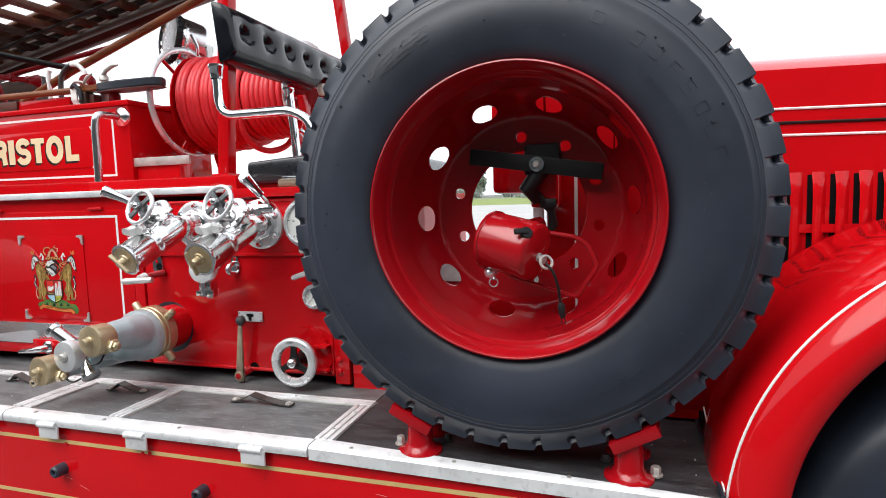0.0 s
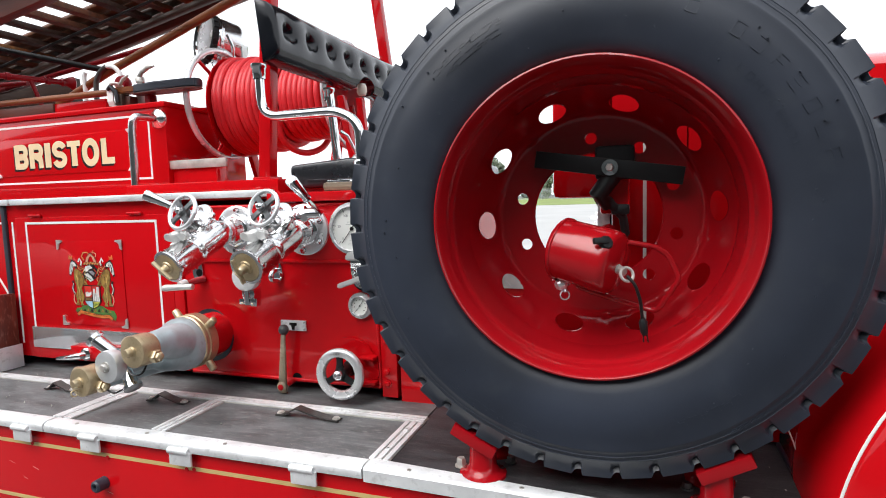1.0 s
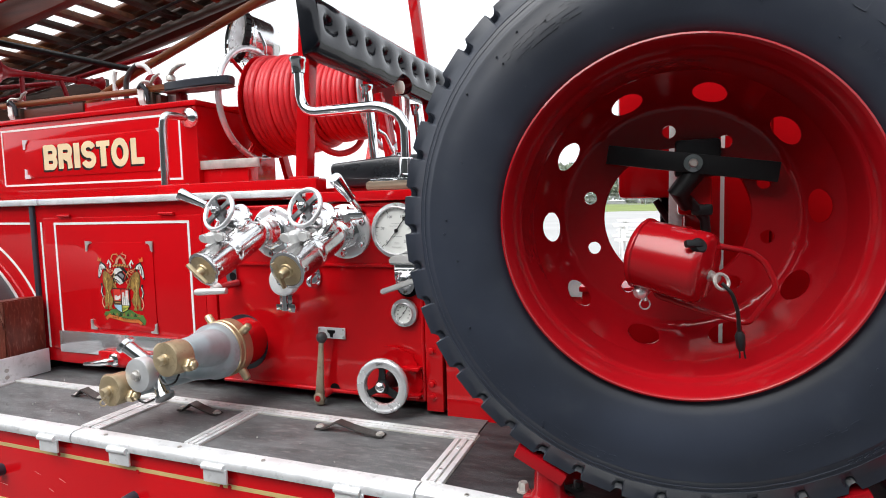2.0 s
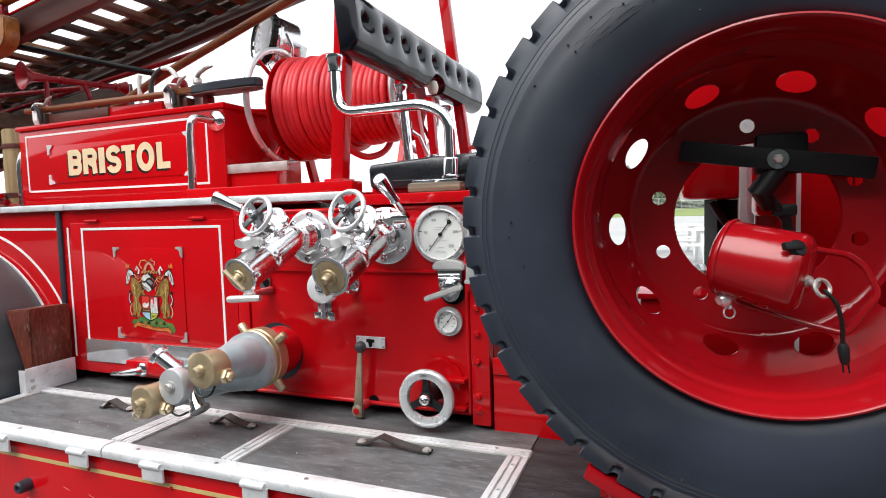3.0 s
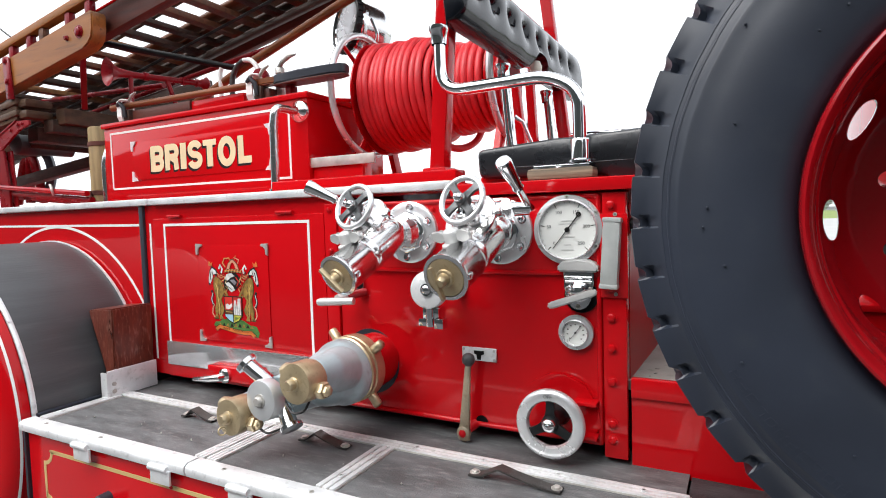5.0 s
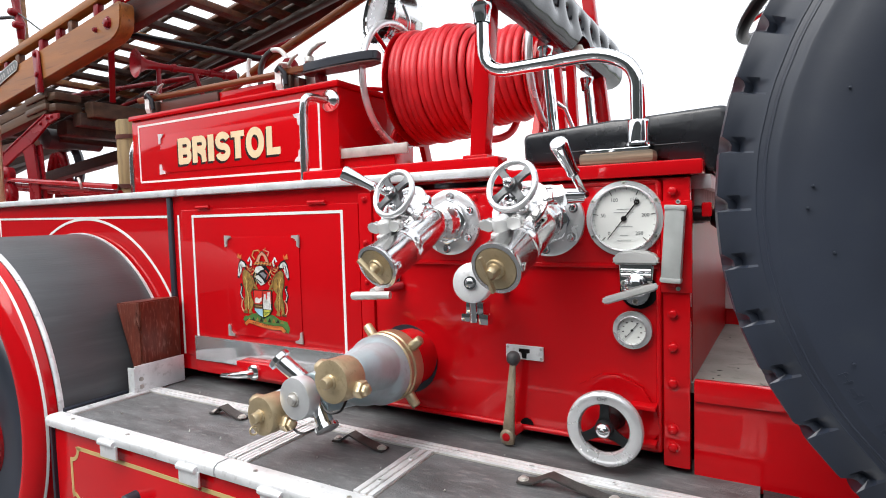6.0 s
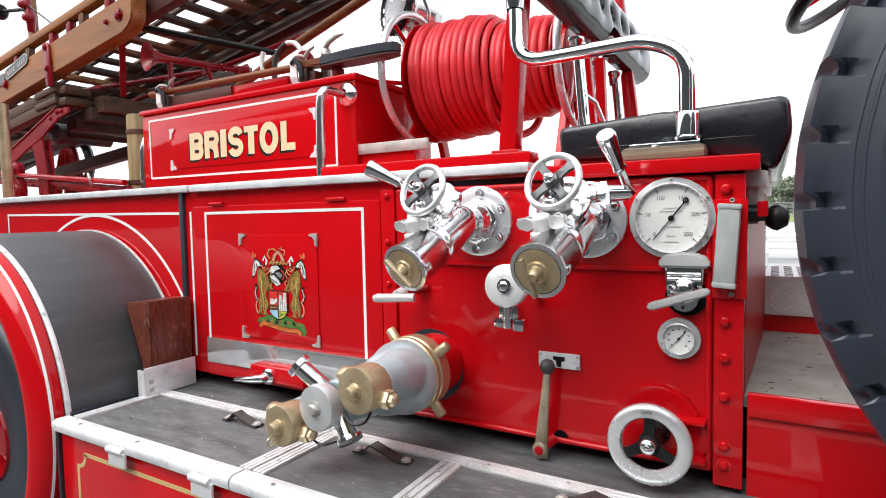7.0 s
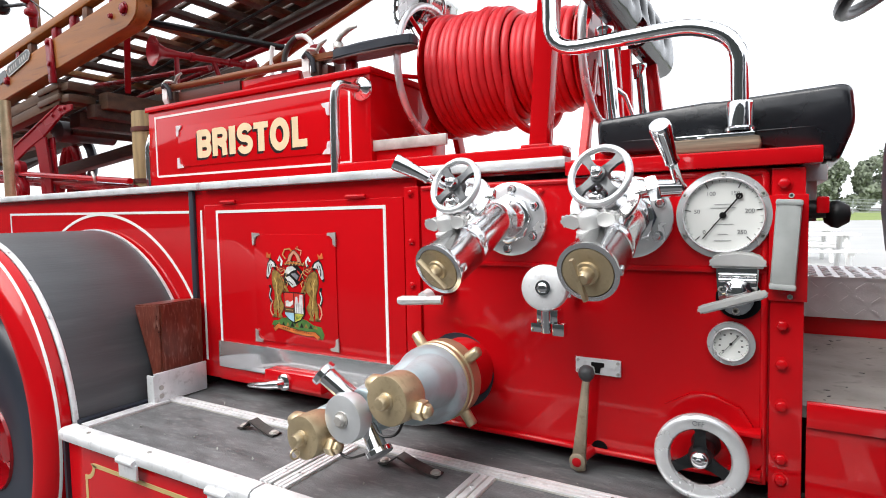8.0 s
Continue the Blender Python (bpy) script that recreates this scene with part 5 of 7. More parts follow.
# cradle brackets
def cradle(x, side):
    t = thing("wheel_cradle", (x, 1.0, ZB), "red cast bracket bolted to the running board under the spare wheel", "bracket", "wheel cradles")
    a = radians(-90 + side * 27.5)
    px, pz = SX + 0.494 * math.cos(a), SZ + 0.494 * math.sin(a)
    m = Matrix.Translation((px, 0, pz)) @ Matrix.Rotation(-radians(side * 27.5), 4, "Y")
    bm = B()
    box(bm, -0.050, 0.050, 0.940, 1.120, -0.022, 0.003, 0.004, m)
    part("tray", bm, SHADERED, t)
    foot = ZB - sag(px) - 0.002
    for yy, r in ((0.978, 0.027), (1.09, 0.026)):
        bm = B()
        lathe(bm, [(r * 1.85, 0), (r * 1.82, 0.005), (r * 1.3, 0.011), (r * 1.08, 0.024), (r * 0.95, pz - foot + 0.002)], aim((px - side * 0.006, yy, foot), (0, 0, 1)), 24, cap=True)
        part("leg", bm, SHADERED, t)
    bolt("bolt", (px + side * 0.046, 0.990, foot + 0.005), (0, 0, 1), 0.010, STEEL, t, 0.018)
    bolt("bolt", (px - side * 0.052, 1.040, foot + 0.003), (0, 0, 1), 0.009, GREYSTEEL, t, 0.012)


cradle(-0.22, -1)
cradle(0.23, 1)

# ---- delivery valves ----
def along(p, q, t):
    return Vector(p).lerp(Vector(q), t)


def delivery_valve(cx, cap, wheel, plug, pivot, tip, chamber, start, bar, label):
    v = thing("delivery_valve", (cx, W, 1.13), label, "valve", "delivery valves")
    F = Vector((cx, W - 0.001, 1.207))
    bm = B()
    lathe(bm, [(0, 0.012), (0.050, 0.012), (0.054, 0.013), (0.070, 0.013), (0.075, 0.010), (0.075, 0), (0, 0)], aim(F, (0, -1, 0)), 56)
    fl = part("flange", bm, SATIN, v)
    for k in range(6):
        a = radians(25 + 60 * k)
        bolt("bolt", F + Vector((0.060 * math.cos(a), -0.013, 0.060 * math.sin(a))), (0, -1, 0), 0.0075, CHROME, fl, 0.010)
    C, K, n = Vector(chamber), Vector(cap), Vector((-0.16, -0.80, 0.58)).normalized()
    part("union", lathe(B(), [(0.050, 0), (0.050, 0.012), (0.045, 0.016), (0.036, 0.016)], aim(F + Vector((0, -0.012, 0)), (0, -1, 0)), 8), CHROME, v)
    E = Vector(start)
    d = (K - E).normalized()
    L = (K - E).length
    bm = B()
    tube(bm, [F + Vector((0, -0.006, 0)), F + Vector((0, -0.024, 0)), F.lerp(E, 0.55), E, E.lerp(C, 0.6)], [0.048, 0.040, 0.034, 0.037, 0.030], 32)
    lathe(bm, [(0, -0.040), (0.020, -0.038), (0.036, -0.028), (0.0425, -0.010), (0.0445, 0.006), (0.0450, 0.020), (0, 0.021)], aim(C, n), 40)
    lathe(bm, [(0, -0.036), (0.022, -0.033), (0.034, -0.020), (0.0385, -0.002), (0.0400, L * 0.30), (0.0405, L * 0.62), (0, L * 0.63)], aim(E, d), 40)
    casting = part("valve_casting", bm, WORNCHROME, v, "polished chrome valve body")
    fuse = casting.modifiers.new("fuse", "REMESH")
    fuse.mode, fuse.voxel_size, fuse.use_smooth_shade = "VOXEL", 0.0026, True
    even = casting.modifiers.new("even", "SMOOTH")
    even.factor, even.iterations = 0.5, 12
    mC = aim(C, n)
    bm = B()
    lathe(bm, [(0.030, 0.016), (0.055, 0.017), (0.060, 0.019), (0.0605, 0.024), (0.059, 0.026), (0.044, 0.027), (0.040, 0.030), (0.030, 0.042), (0.020, 0.046), (0.020, 0.060), (0.0, 0.062)], mC, 56)
    part("bonnet_cover", bm, WORNCHROME, v)
    side = 1 if (mC.to_3x3() @ Vector((1, 0, 0))).x > 0 else -1
    ear = box(B(), 0.050, 0.070, -0.010, 0.010, 0.016, 0.030, 0.004, mC @ Matrix.Rotation(radians(18 if side > 0 else 162), 4, "Z"))
    part("ear", ear, WORNCHROME, v)
    bm = B()
    lathe(bm, [(0.0395, L * 0.44), (0.0425, L * 0.45), (0.0430, L * 0.52), (0.0415, L * 0.53), (0.0420, L * 0.60), (0.0435, L * 0.61), (0.0440, L - 0.012), (0.0462, L - 0.008), (0.0462, L), (0.0390, L + 0.001), (0.0380, L - 0.006), (0, L - 0.006)], aim(E, d), 56)
    part("outlet", bm, WORNCHROME, v, "chrome hose outlet")
    bm = B()
    lathe(bm, [(0.0385, -0.006), (0.0375, 0.001), (0.030, 0.0015), (0.018, 0.001), (0.0165, 0.005), (0.0125, 0.006), (0.0105, 0.014), (0.0115, 0.020), (0.0075, 0.026), (0, 0.027)], aim(K, d), 40)
    bc = part("blank_cap", bm, BRASS, v, "brass blank cap with a wing bar")
    u = Vector(bar)
    u = (u - d * u.dot(d)).normalized()
    w = d.cross(u)
    m = Matrix(((u.x, w.x, d.x, 0), (u.y, w.y, d.y, 0), (u.z, w.z, d.z, 0), (0, 0, 0, 1)))
    m.translation = K + d * 0.024 + w * 0.006 * (1 if cx < -0.95 else -1)
    part("wing_bar", box(B(), -0.033, 0.033, -0.0035, 0.0035, -0.006, 0.005, 0.0025, m), BRASS, bc)
    side = d.cross(Vector((0, 0, 1))).normalized()
    for s in (-1, 1):
        part("lug", box(B(), -0.004, 0.004, -0.006, 0.006, -0.008, 0.008, 0.003, aim(K - d * 0.012 + side * s * 0.045, d)), WORNCHROME, v)
    # gland and handwheel
    Hc, hn = Vector(wheel), Vector((-0.12, -0.90, 0.34)).normalized()
    top = C + n * 0.055
    bm = B()
    lathe(bm, [(0.016, 0), (0.016, 0.010), (0.010, 0.012), (0.009, (Hc - top).length)], aim(top, Hc - top), 20)
    part("spindle", bm, CHROME, v)
    handwheel("handwheel", Hc, hn, 0.0535, 0.0062, v, 4, "chrome four-spoked handwheel")
    # winged plug on top of the outlet
    P = Vector(plug)
    bm = B()
    up = Vector((-0.12, -0.30, 1)).normalized()
    lathe(bm, [(0.0255, -0.036), (0.0255, -0.014), (0.0235, -0.011), (0.0235, -0.006), (0.0165, -0.003), (0.0165, 0.016), (0.014, 0.021), (0.008, 0.024), (0, 0.0245)], aim(P, up), 28)
    plug_ob = part("winged_plug", bm, PLUGALU, v)
    for q in (-1, 1):
        wing = plate(B(), [(0.010, -0.004), (0.026, 0.001), (0.040, -0.002), (0.047, 0.004), (0.047, 0.016), (0.041, 0.021), (0.026, 0.016), (0.012, 0.020)], aim(P, up, 0.25 + (math.pi if q < 0 else 0)) @ Matrix(((1, 0, 0, 0), (0, 0, -1, 0.007), (0, 1, 0, 0), (0, 0, 0, 1))), 0.014)
        bmesh.ops.bevel(wing, geom=wing.edges[:], offset=0.004, segments=2, affect="EDGES")
        part("wing", wing, PLUGALU, plug_ob)
    # lever
    A, T = Vector(pivot), Vector(tip)
    bm = B()
    tube(bm, [C + Vector((0, 0, 0.030)), along(C + Vector((0, 0, 0.03)), A, 0.55), A], [0.020, 0.016, 0.014], 14)
    lathe(bm, [(0.022, -0.008), (0.024, 0), (0.022, 0.010), (0, 0.012)], aim(along(C + Vector((0, 0, 0.03)), A, 0.6), A - C), 6)
    tube(bm, [A, along(A, T, 0.10), along(A, T, 0.42), along(A, T, 0.45), along(A, T, 0.50), along(A, T, 0.96), T], [0.010, 0.0065, 0.0085, 0.0125, 0.0105, 0.0165, 0.0145], 16)
    part("lever", bm, CHROME, v)
    return v


delivery_valve(-1.062, (-1.086, 1.048, 1.126), (-1.085, 1.112, 1.270), (-1.096, 1.100, 1.196), (-1.125, 1.185, 1.262), (-1.218, 1.115, 1.322), (-1.104, 1.200, 1.226), (-1.066, 1.222, 1.203), (0.75, 0, -1), "polished chrome delivery valve with brass cap and lever set aside")
delivery_valve(-0.825, (-0.826, 1.033, 1.131), (-0.833, 1.126, 1.275), (-0.838, 1.092, 1.198), (-0.728, 1.228, 1.255), (-0.744, 1.122, 1.345), (-0.836, 1.198, 1.224), (-0.820, 1.222, 1.196), (0.22, 0, -1), "polished chrome delivery valve with brass cap and raised lever")
# loose blank cap hanging under the valve
hang = thing("blank_cap", (-0.945, 1.19, 1.0), "bright metal blank cap with a clip hanging below a valve", "cap")
d = Vector((0.10, -0.97, 0.10)).normalized()
bm = B()
lathe(bm, [(0, 0.010), (0.012, 0.010), (0.013, 0.006), (0.038, 0.006), (0.041, 0.003), (0.041, -0.016), (0.036, -0.018), (0, -0.018)], aim((-0.946, 1.180, 1.086), d), 40)
part("disc", bm, ALU, hang)
bolt("bolt", (-0.945, 1.170, 1.087), d, 0.010, CHROME, hang, 0.008)
bm = B()
box(bm, -0.962, -0.922, 1.180, 1.215, 1.020, 1.046, 0.004)
box(bm, -0.972, -0.952, 1.178, 1.195, 1.005, 1.022, 0.003)
box(bm, -0.930, -0.908, 1.172, 1.195, 1.002, 1.024, 0.003)
rod(bm, (-0.942, 1.178, 1.046), (-0.942, 1.178, 1.006), 0.009)
part("clip", bm, CHROME, hang)
part("arm", tube(B(), [(-0.94, 1.20, 1.07), (-0.90, 1.22, 1.11), (-0.86, 1.22, 1.16)], 0.012, 10), CHROME, hang)
# drain cock with T handle, and a small cock under the second valve
tee = thing("drain_cock", (-1.22, W, 1.03), "chrome drain cock with a cross handle on the pump panel", "tap")
bm = B()
tube(bm, [(-1.205, W, 1.055), (-1.225, 1.285, 1.050), (-1.245, 1.262, 1.044)], 0.011, 12)
part("spindle", bm, SHADERED, tee)
bm = B()
tube(bm, [(-1.300, 1.235, 1.034), (-1.292, 1.236, 1.035), (-1.245, 1.245, 1.037), (-1.200, 1.252, 1.039)], [0.008, 0.0105, 0.010, 0.0095], 12)
lathe(bm, [(0.015, 0), (0.015, 0.022), (0, 0.022)], aim((-1.240, 1.268, 1.046), (-0.2, -1, -0.3)), 14)
part("cross_handle", bm, PLUGALU, tee)
bm = B()
plate(bm, oval(-1.228, 1.080, 0.020, 0.036, 24), face(W - 0.001), 0.004)
part("escutcheon", bm, CHROME, tee, "oval chrome escutcheon plate")
part("bore", lathe(B(), [(0, 0.0045), (0.012, 0.0045), (0.012, 0)], aim((-1.222, W - 0.001, 1.074), (0, -1, 0)), 20), DARK, tee)
small = thing("pipe_clip", (-0.93, W, 1.07), "small chrome clip on the panel below the valves", "clip")
bm = B()
plate(bm, oval(-0.930, 1.080, 0.016, 0.030, 20), face(W - 0.001), 0.004)
tube(bm, [(-0.932, W - 0.004, 1.088), (-0.935, W - 0.030, 1.080), (-0.935, W - 0.034, 1.060), (-0.930, W - 0.004, 1.055)], 0.008, 10, 0.012)
part("loop", bm, CHROME, small)
# ---- suction inlet with its three-way collecting head ----
suction = thing("collecting_head", (-1.19, 1.1, 0.80), "aluminium and brass three-way collecting head on the suction inlet", "hose coupling")
AX = Vector((-0.07, -1.0, -0.03)).normalized()
S0 = Vector((-1.186, 1.232, 0.880))
part("inlet_spigot", lathe(B(), [(0.068, -0.10), (0.068, 0.0), (0.064, 0.004)], aim(S0, AX), 48), RED, suction, "red painted inlet spigot")
bm = B()
lathe(bm, [(0.084, 0.0), (0.084, 0.003), (0.070, 0.005)], aim((-1.196, W + 0.002, 0.874), (0, -1, 0)), 48)
part("rubber_collar", bm, RUBBER, suction)
bm = B()
lathe(bm, [(0.074, -0.016), (0.080, -0.014), (0.0815, 0.000), (0.0815, 0.016), (0.078, 0.018), (0.078, 0.022), (0.081, 0.024), (0.081, 0.032), (0.076, 0.036)], aim(S0, AX), 56)
collar = part("coupling_ring", bm, BRASS, suction, "brass coupling ring with lugs")
mS = aim(S0, AX)
for k in range(4):
    a = radians(38 + 90 * k)
    p = mS @ Vector((0.078 * math.cos(a), 0.078 * math.sin(a), 0.004))
    q = mS @ Vector((0.112 * math.cos(a), 0.112 * math.sin(a), 0.004))
    part("lug", rod(B(), p, q, 0.012, 0.011, 14, 0.003), BRASS, collar)
bm = B()
lathe(bm, [(0, 0.026), (0.075, 0.028), (0.079, 0.036), (0.0790, 0.056), (0.0780, 0.064), (0.0735, 0.074), (0.0690, 0.082), (0.0660, 0.100), (0.0615, 0.118), (0.0540, 0.136), (0.042, 0.150), (0.026, 0.158), (0.012, 0.161), (0, 0.162)], mS, 56)
outs = [Vector((-1.137, 0.962, 0.917)), Vector((-1.234, 0.964, 0.870)), Vector((-1.318, 0.952, 0.826))]
root = S0 + AX * 0.050
for k, o in enumerate(outs):
    start = root + (Vector((0.004, 0, 0.004)), Vector((-0.004, 0, -0.002)), Vector((-0.010, 0.0, -0.006)))[k]
    tube(bm, [start, start.lerp(o + Vector((0, 0.12, 0)), 0.5), o + Vector((0, 0.10, 0)), o + Vector((0, 0.055, 0))], [0.064, 0.052, 0.040, 0.038], 28)
casting = part("head_casting", bm, CAST, suction, "cast aluminium branching body")
fuse = casting.modifiers.new("fuse", "REMESH")
fuse.mode, fuse.voxel_size, fuse.use_smooth_shade = "VOXEL", 0.003, True
even = casting.modifiers.new("even", "SMOOTH")
even.factor, even.iterations = 0.5, 14
for k, o in enumerate(outs):
    mat = BRASS if k != 1 else DISCALU
    m = aim(o, (-0.06, -1, 0.02))
    R = (0.0425, 0.043, 0.040)[k]
    bm = B()
    depth = (0.052, 0.030, 0.055)[k]
    lathe(bm, [(0, 0.003), (R * 0.88, 0.002), (R * 0.97, 0.001), (R, -0.004), (R, -depth + 0.01), (R * 0.94, -depth), (R * 0.8, -depth)], m, 48)
    cap = part("outlet_cap", bm, mat, suction, "brass outlet cap" if k != 1 else "polished outlet disc with a bolt")
    if k == 1:
        bolt("bolt", o + Vector((0, -0.003, 0)), (-0.06, -1, 0.02), 0.011, STEEL, cap, 0.010)
    else:
        part("boss", lathe(B(), [(0.015, 0), (0.015, 0.004), (0.0115, 0.006), (0.012, 0.016), (0.009, 0.021), (0, 0.023)], m, 24), BRASS, cap)
        for s in (-1, 1):
            bm = B()
            lathe(bm, [(0.016, -0.014), (0.0175, -0.012), (0.0175, 0.006), (0.016, 0.008), (0.012, 0.008), (0.012, 0.014), (0.008, 0.019), (0, 0.021)], m @ Matrix.Translation((s * (R + 0.006), -0.014 * s, -0.030)) @ Matrix.Rotation(radians(90 * s), 4, "Y"), 6 if s > 0 else 12)
            part("union_nut", bm, BRASS, cap)
bm = B()
ring(bm, aim(outs[2] + Vector((-0.006, -0.014, -0.026)), (0.9, -0.3, 0.2)), 0.008, 0.002, 16, 6)
part("ring_pull", bm, BRASS, suction)
bm = B()
rod(bm, (-1.245, 1.000, 0.898), (-1.292, 0.985, 0.938), 0.017, 0.017)
lathe(bm, [(0.017, 0), (0.024, 0.002), (0.024, 0.012), (0.017, 0.014), (0, 0.014)], aim((-1.287, 0.986, 0.934), (-0.7, -0.2, 0.65)), 20)
part("release_stud", bm, CHROME, suction)
bm = B()
rod(bm, (-1.205, 1.000, 0.850), (-1.178, 0.990, 0.815), 0.016, 0.018)
lathe(bm, [(0.020, 0), (0.024, 0.002), (0.024, 0.010), (0.014, 0.012), (0, 0.012)], aim((-1.180, 0.991, 0.818), (0.6, -0.2, -0.75)), 20)
part("release_stud", bm, CHROME, suction)
part("keeper_cord", tube(B(), [(-1.255, 0.985, 0.835), (-1.262, 0.98, 0.802), (-1.240, 0.985, 0.790), (-1.205, 0.985, 0.806)], 0.0025, 6, 0.02), BLACKPAINT, suction)
part("keeper_cord", tube(B(), [(-1.185, 0.985, 0.865), (-1.165, 0.98, 0.845), (-1.135, 0.985, 0.852), (-1.125, 0.99, 0.875)], 0.0025, 6, 0.02), BLACKPAINT, suction)
part("shackle", tube(B(), [(-1.225, 1.01, 0.84), (-1.255, 0.985, 0.835)], 0.012, 8), BLACKIRON, suction)

# ---- wooden chock ----
chock = thing("wheel_chock", (-2.13, 1.23, ZB), "red-brown stained hardwood wheel chock wedged against the fender", "wheel chock")
bm = B()
a = [(-2.066, ZB + 0.004), (-2.062, 0.988), (-2.186, 0.978), (-2.108, 0.80), (-2.098, ZB + 0.004)]
base = [Vector((x, 1.172, z)) for x, z in a]
back = [Vector((x, 1.306, z)) for x, z in a]
va, vb = [bm.verts.new(p) for p in base], [bm.verts.new(p) for p in back]
bm.faces.new(va)
bm.faces.new(vb)
for i in range(5):
    j = (i + 1) % 5
    bm.faces.new((va[i], va[j], vb[j], vb[i]))
bmesh.ops.bevel(bm, geom=bm.edges[:], offset=0.004, segments=2, affect="EDGES")
part("block", bm, CHOCK, chock)

# ---- locker box with the town's name ----
Y = 1.780
locker = thing("locker_box", (-2.4, 2.0, 1.322), "red painted equipment locker lettered in gold with white lining", "locker")
part("carcass", box(B(), -3.020, -1.778, Y, 2.28, 1.322, 1.700, 0.003), RED, locker)
part("lid", box(B(), -3.030, -1.768, Y - 0.010, 2.29, 1.700, 1.722, 0.004), RED, locker)
part("white_line", strip(B(), [(-2.970, 1.415), (-2.970, 1.672), (-1.868, 1.672), (-1.868, 1.408), (-2.970, 1.415)], face(Y), 0.009, 0.0012), WHITE, locker, smooth=0)
board = part("name_board", box(B(), -2.810, -1.962, Y - 0.004, Y, 1.448, 1.618, 0.001), RED, locker)
for sx, sz, x, z in ((1, -1, -2.810, 1.618), (-1, -1, -1.962, 1.618), (1, 1, -2.810, 1.448), (-1, 1, -1.962, 1.448)):
    part("corner_clip", plate(B(), [(x - sx * 0.008, z - sz * 0.006), (x + sx * 0.030, z - sz * 0.004), (x + sx * 0.020, z + sz * 0.010), (x + sx * 0.010, z + sz * 0.014), (x + sx * 0.006, z + sz * 0.038), (x - sx * 0.006, z + sz * 0.040)], face(Y - 0.004), 0.004), ALU, locker)

def arc(cx, cz, a, b, t0, t1, n=14):
    return [(cx + a * math.cos(radians(t0 + (t1 - t0) * k / n)), cz + b * math.sin(radians(t0 + (t1 - t0) * k / n))) for k in range(n + 1)]


def sign_letter(ch, x0, x1, z0, z1, m, mat, name):
    """One heavy block capital between x0..x1 and z0..z1, as strokes on the frame m."""
    w, h, zm = 0.031, 0.024, (z0 + z1) / 2
    strokes = []
    if ch in "BRIL":
        strokes.append(([(x0 + w / 2, z0), (x0 + w / 2, z1)], w if ch != "I" else x1 - x0))
    if ch == "I":
        strokes = [([((x0 + x1) / 2, z0), ((x0 + x1) / 2, z1)], x1 - x0)]
    if ch in "BR":
        for a, b in ((zm - h / 2 + 0.001, z1),) + (((z0, zm + h / 2 - 0.001),) if ch == "B" else ()):
            r = (b - a - h) / 2
            strokes.append(([(x0 + 0.010, b - h / 2), (x1 - w / 2 - r * 0.8, b - h / 2)] + arc(x1 - w / 2 - r * 0.8 + 0.001, (a + b) / 2, r * 0.8 + 0.003, r, 88, -88) + [(x1 - w / 2 - r * 0.8, a + h / 2), (x0 + 0.010, a + h / 2)], 0.0275))
    if ch == "R":
        strokes.append(([(x0 + 0.040, zm), (x1 - w * 0.62, zm - 0.016), (x1 - w / 2, z0)], w * 0.95))
    if ch == "L":
        strokes.append(([(x0 + 0.010, z0 + h / 2 + 0.002), (x1, z0 + h / 2 + 0.002)], h + 0.004))
    if ch == "T":
        strokes += [([(x0, z1 - h / 2), (x1, z1 - h / 2)], h), ([((x0 + x1) / 2, z0), ((x0 + x1) / 2, z1 - 0.004)], 0.034)]
    if ch == "O":
        strokes.append((arc((x0 + x1) / 2, zm, (x1 - x0) / 2 - w / 2, (z1 - z0) / 2 - h / 2, 84, 276, 18), 0.030))
        strokes.append((arc((x0 + x1) / 2, zm, (x1 - x0) / 2 - w / 2, (z1 - z0) / 2 - h / 2, -96, 96, 18), 0.030))
    if ch == "S":
        a, b = (x1 - x0) / 2 - w / 2, (z1 - z0) / 4 - h / 4
        cx = (x0 + x1) / 2
        strokes.append((arc(cx, z1 - h / 2 - b, a, b, 12, 262, 16) + arc(cx, z0 + h / 2 + b, a, b, 82, -168, 16), 0.028))
    bm = B()
    for k, (pts, width) in enumerate(strokes):
        strip(bm, pts, m @ Matrix.Translation((0, 0, -0.00012 * k)), width, 0.0008)
    return part(name, bm, mat, locker, smooth=0)


LETTERS = (("B", -2.682, -2.596), ("R", -2.585, -2.496), ("I", -2.484, -2.447), ("S", -2.438, -2.346), ("T", -2.341, -2.262), ("O", -2.254, -2.151), ("L", -2.138, -2.064))
for ch, x0, x1 in LETTERS:
    grow = 0.003 if ch in "OS" else 0.0
    sign_letter(ch, x0 - 0.009, x1 - 0.009, 1.470 - grow, 1.580 + grow, face(Y - 0.0042), BLACKPAINT, "lettering_shade")
    sign_letter(ch, x0, x1, 1.479 - grow, 1.590 + grow, face(Y - 0.0056), LETTER, "lettering")


def grab_handle(x):
    g = thing("grab_handle", (x, 1.66, 1.322), "bent chrome grab handle on the locker end", "grab handle", "locker grab handles")
    part("tube", tube(B(), [(x + 0.02, Y, 1.652), (x + 0.005, 1.665, 1.650), (x, 1.660, 1.600), (x - 0.004, 1.660, 1.340)], 0.0155, 16, 0.07), WORNCHROME, g)
    part("rosette", lathe(B(), [(0.043, 0), (0.043, 0.004), (0.036, 0.012), (0.024, 0.018), (0.016, 0.026)], aim((x + 0.02, Y, 1.652), (0, -1, 0)), 32), WORNCHROME, g)
    part("foot", lathe(B(), [(0.026, 0), (0.026, 0.01), (0.021, 0.014), (0.021, 0.036), (0.016, 0.04)], aim((x - 0.004, 1.660, 1.322), (0, 0, 1)), 24), WORNCHROME, g)
    return g


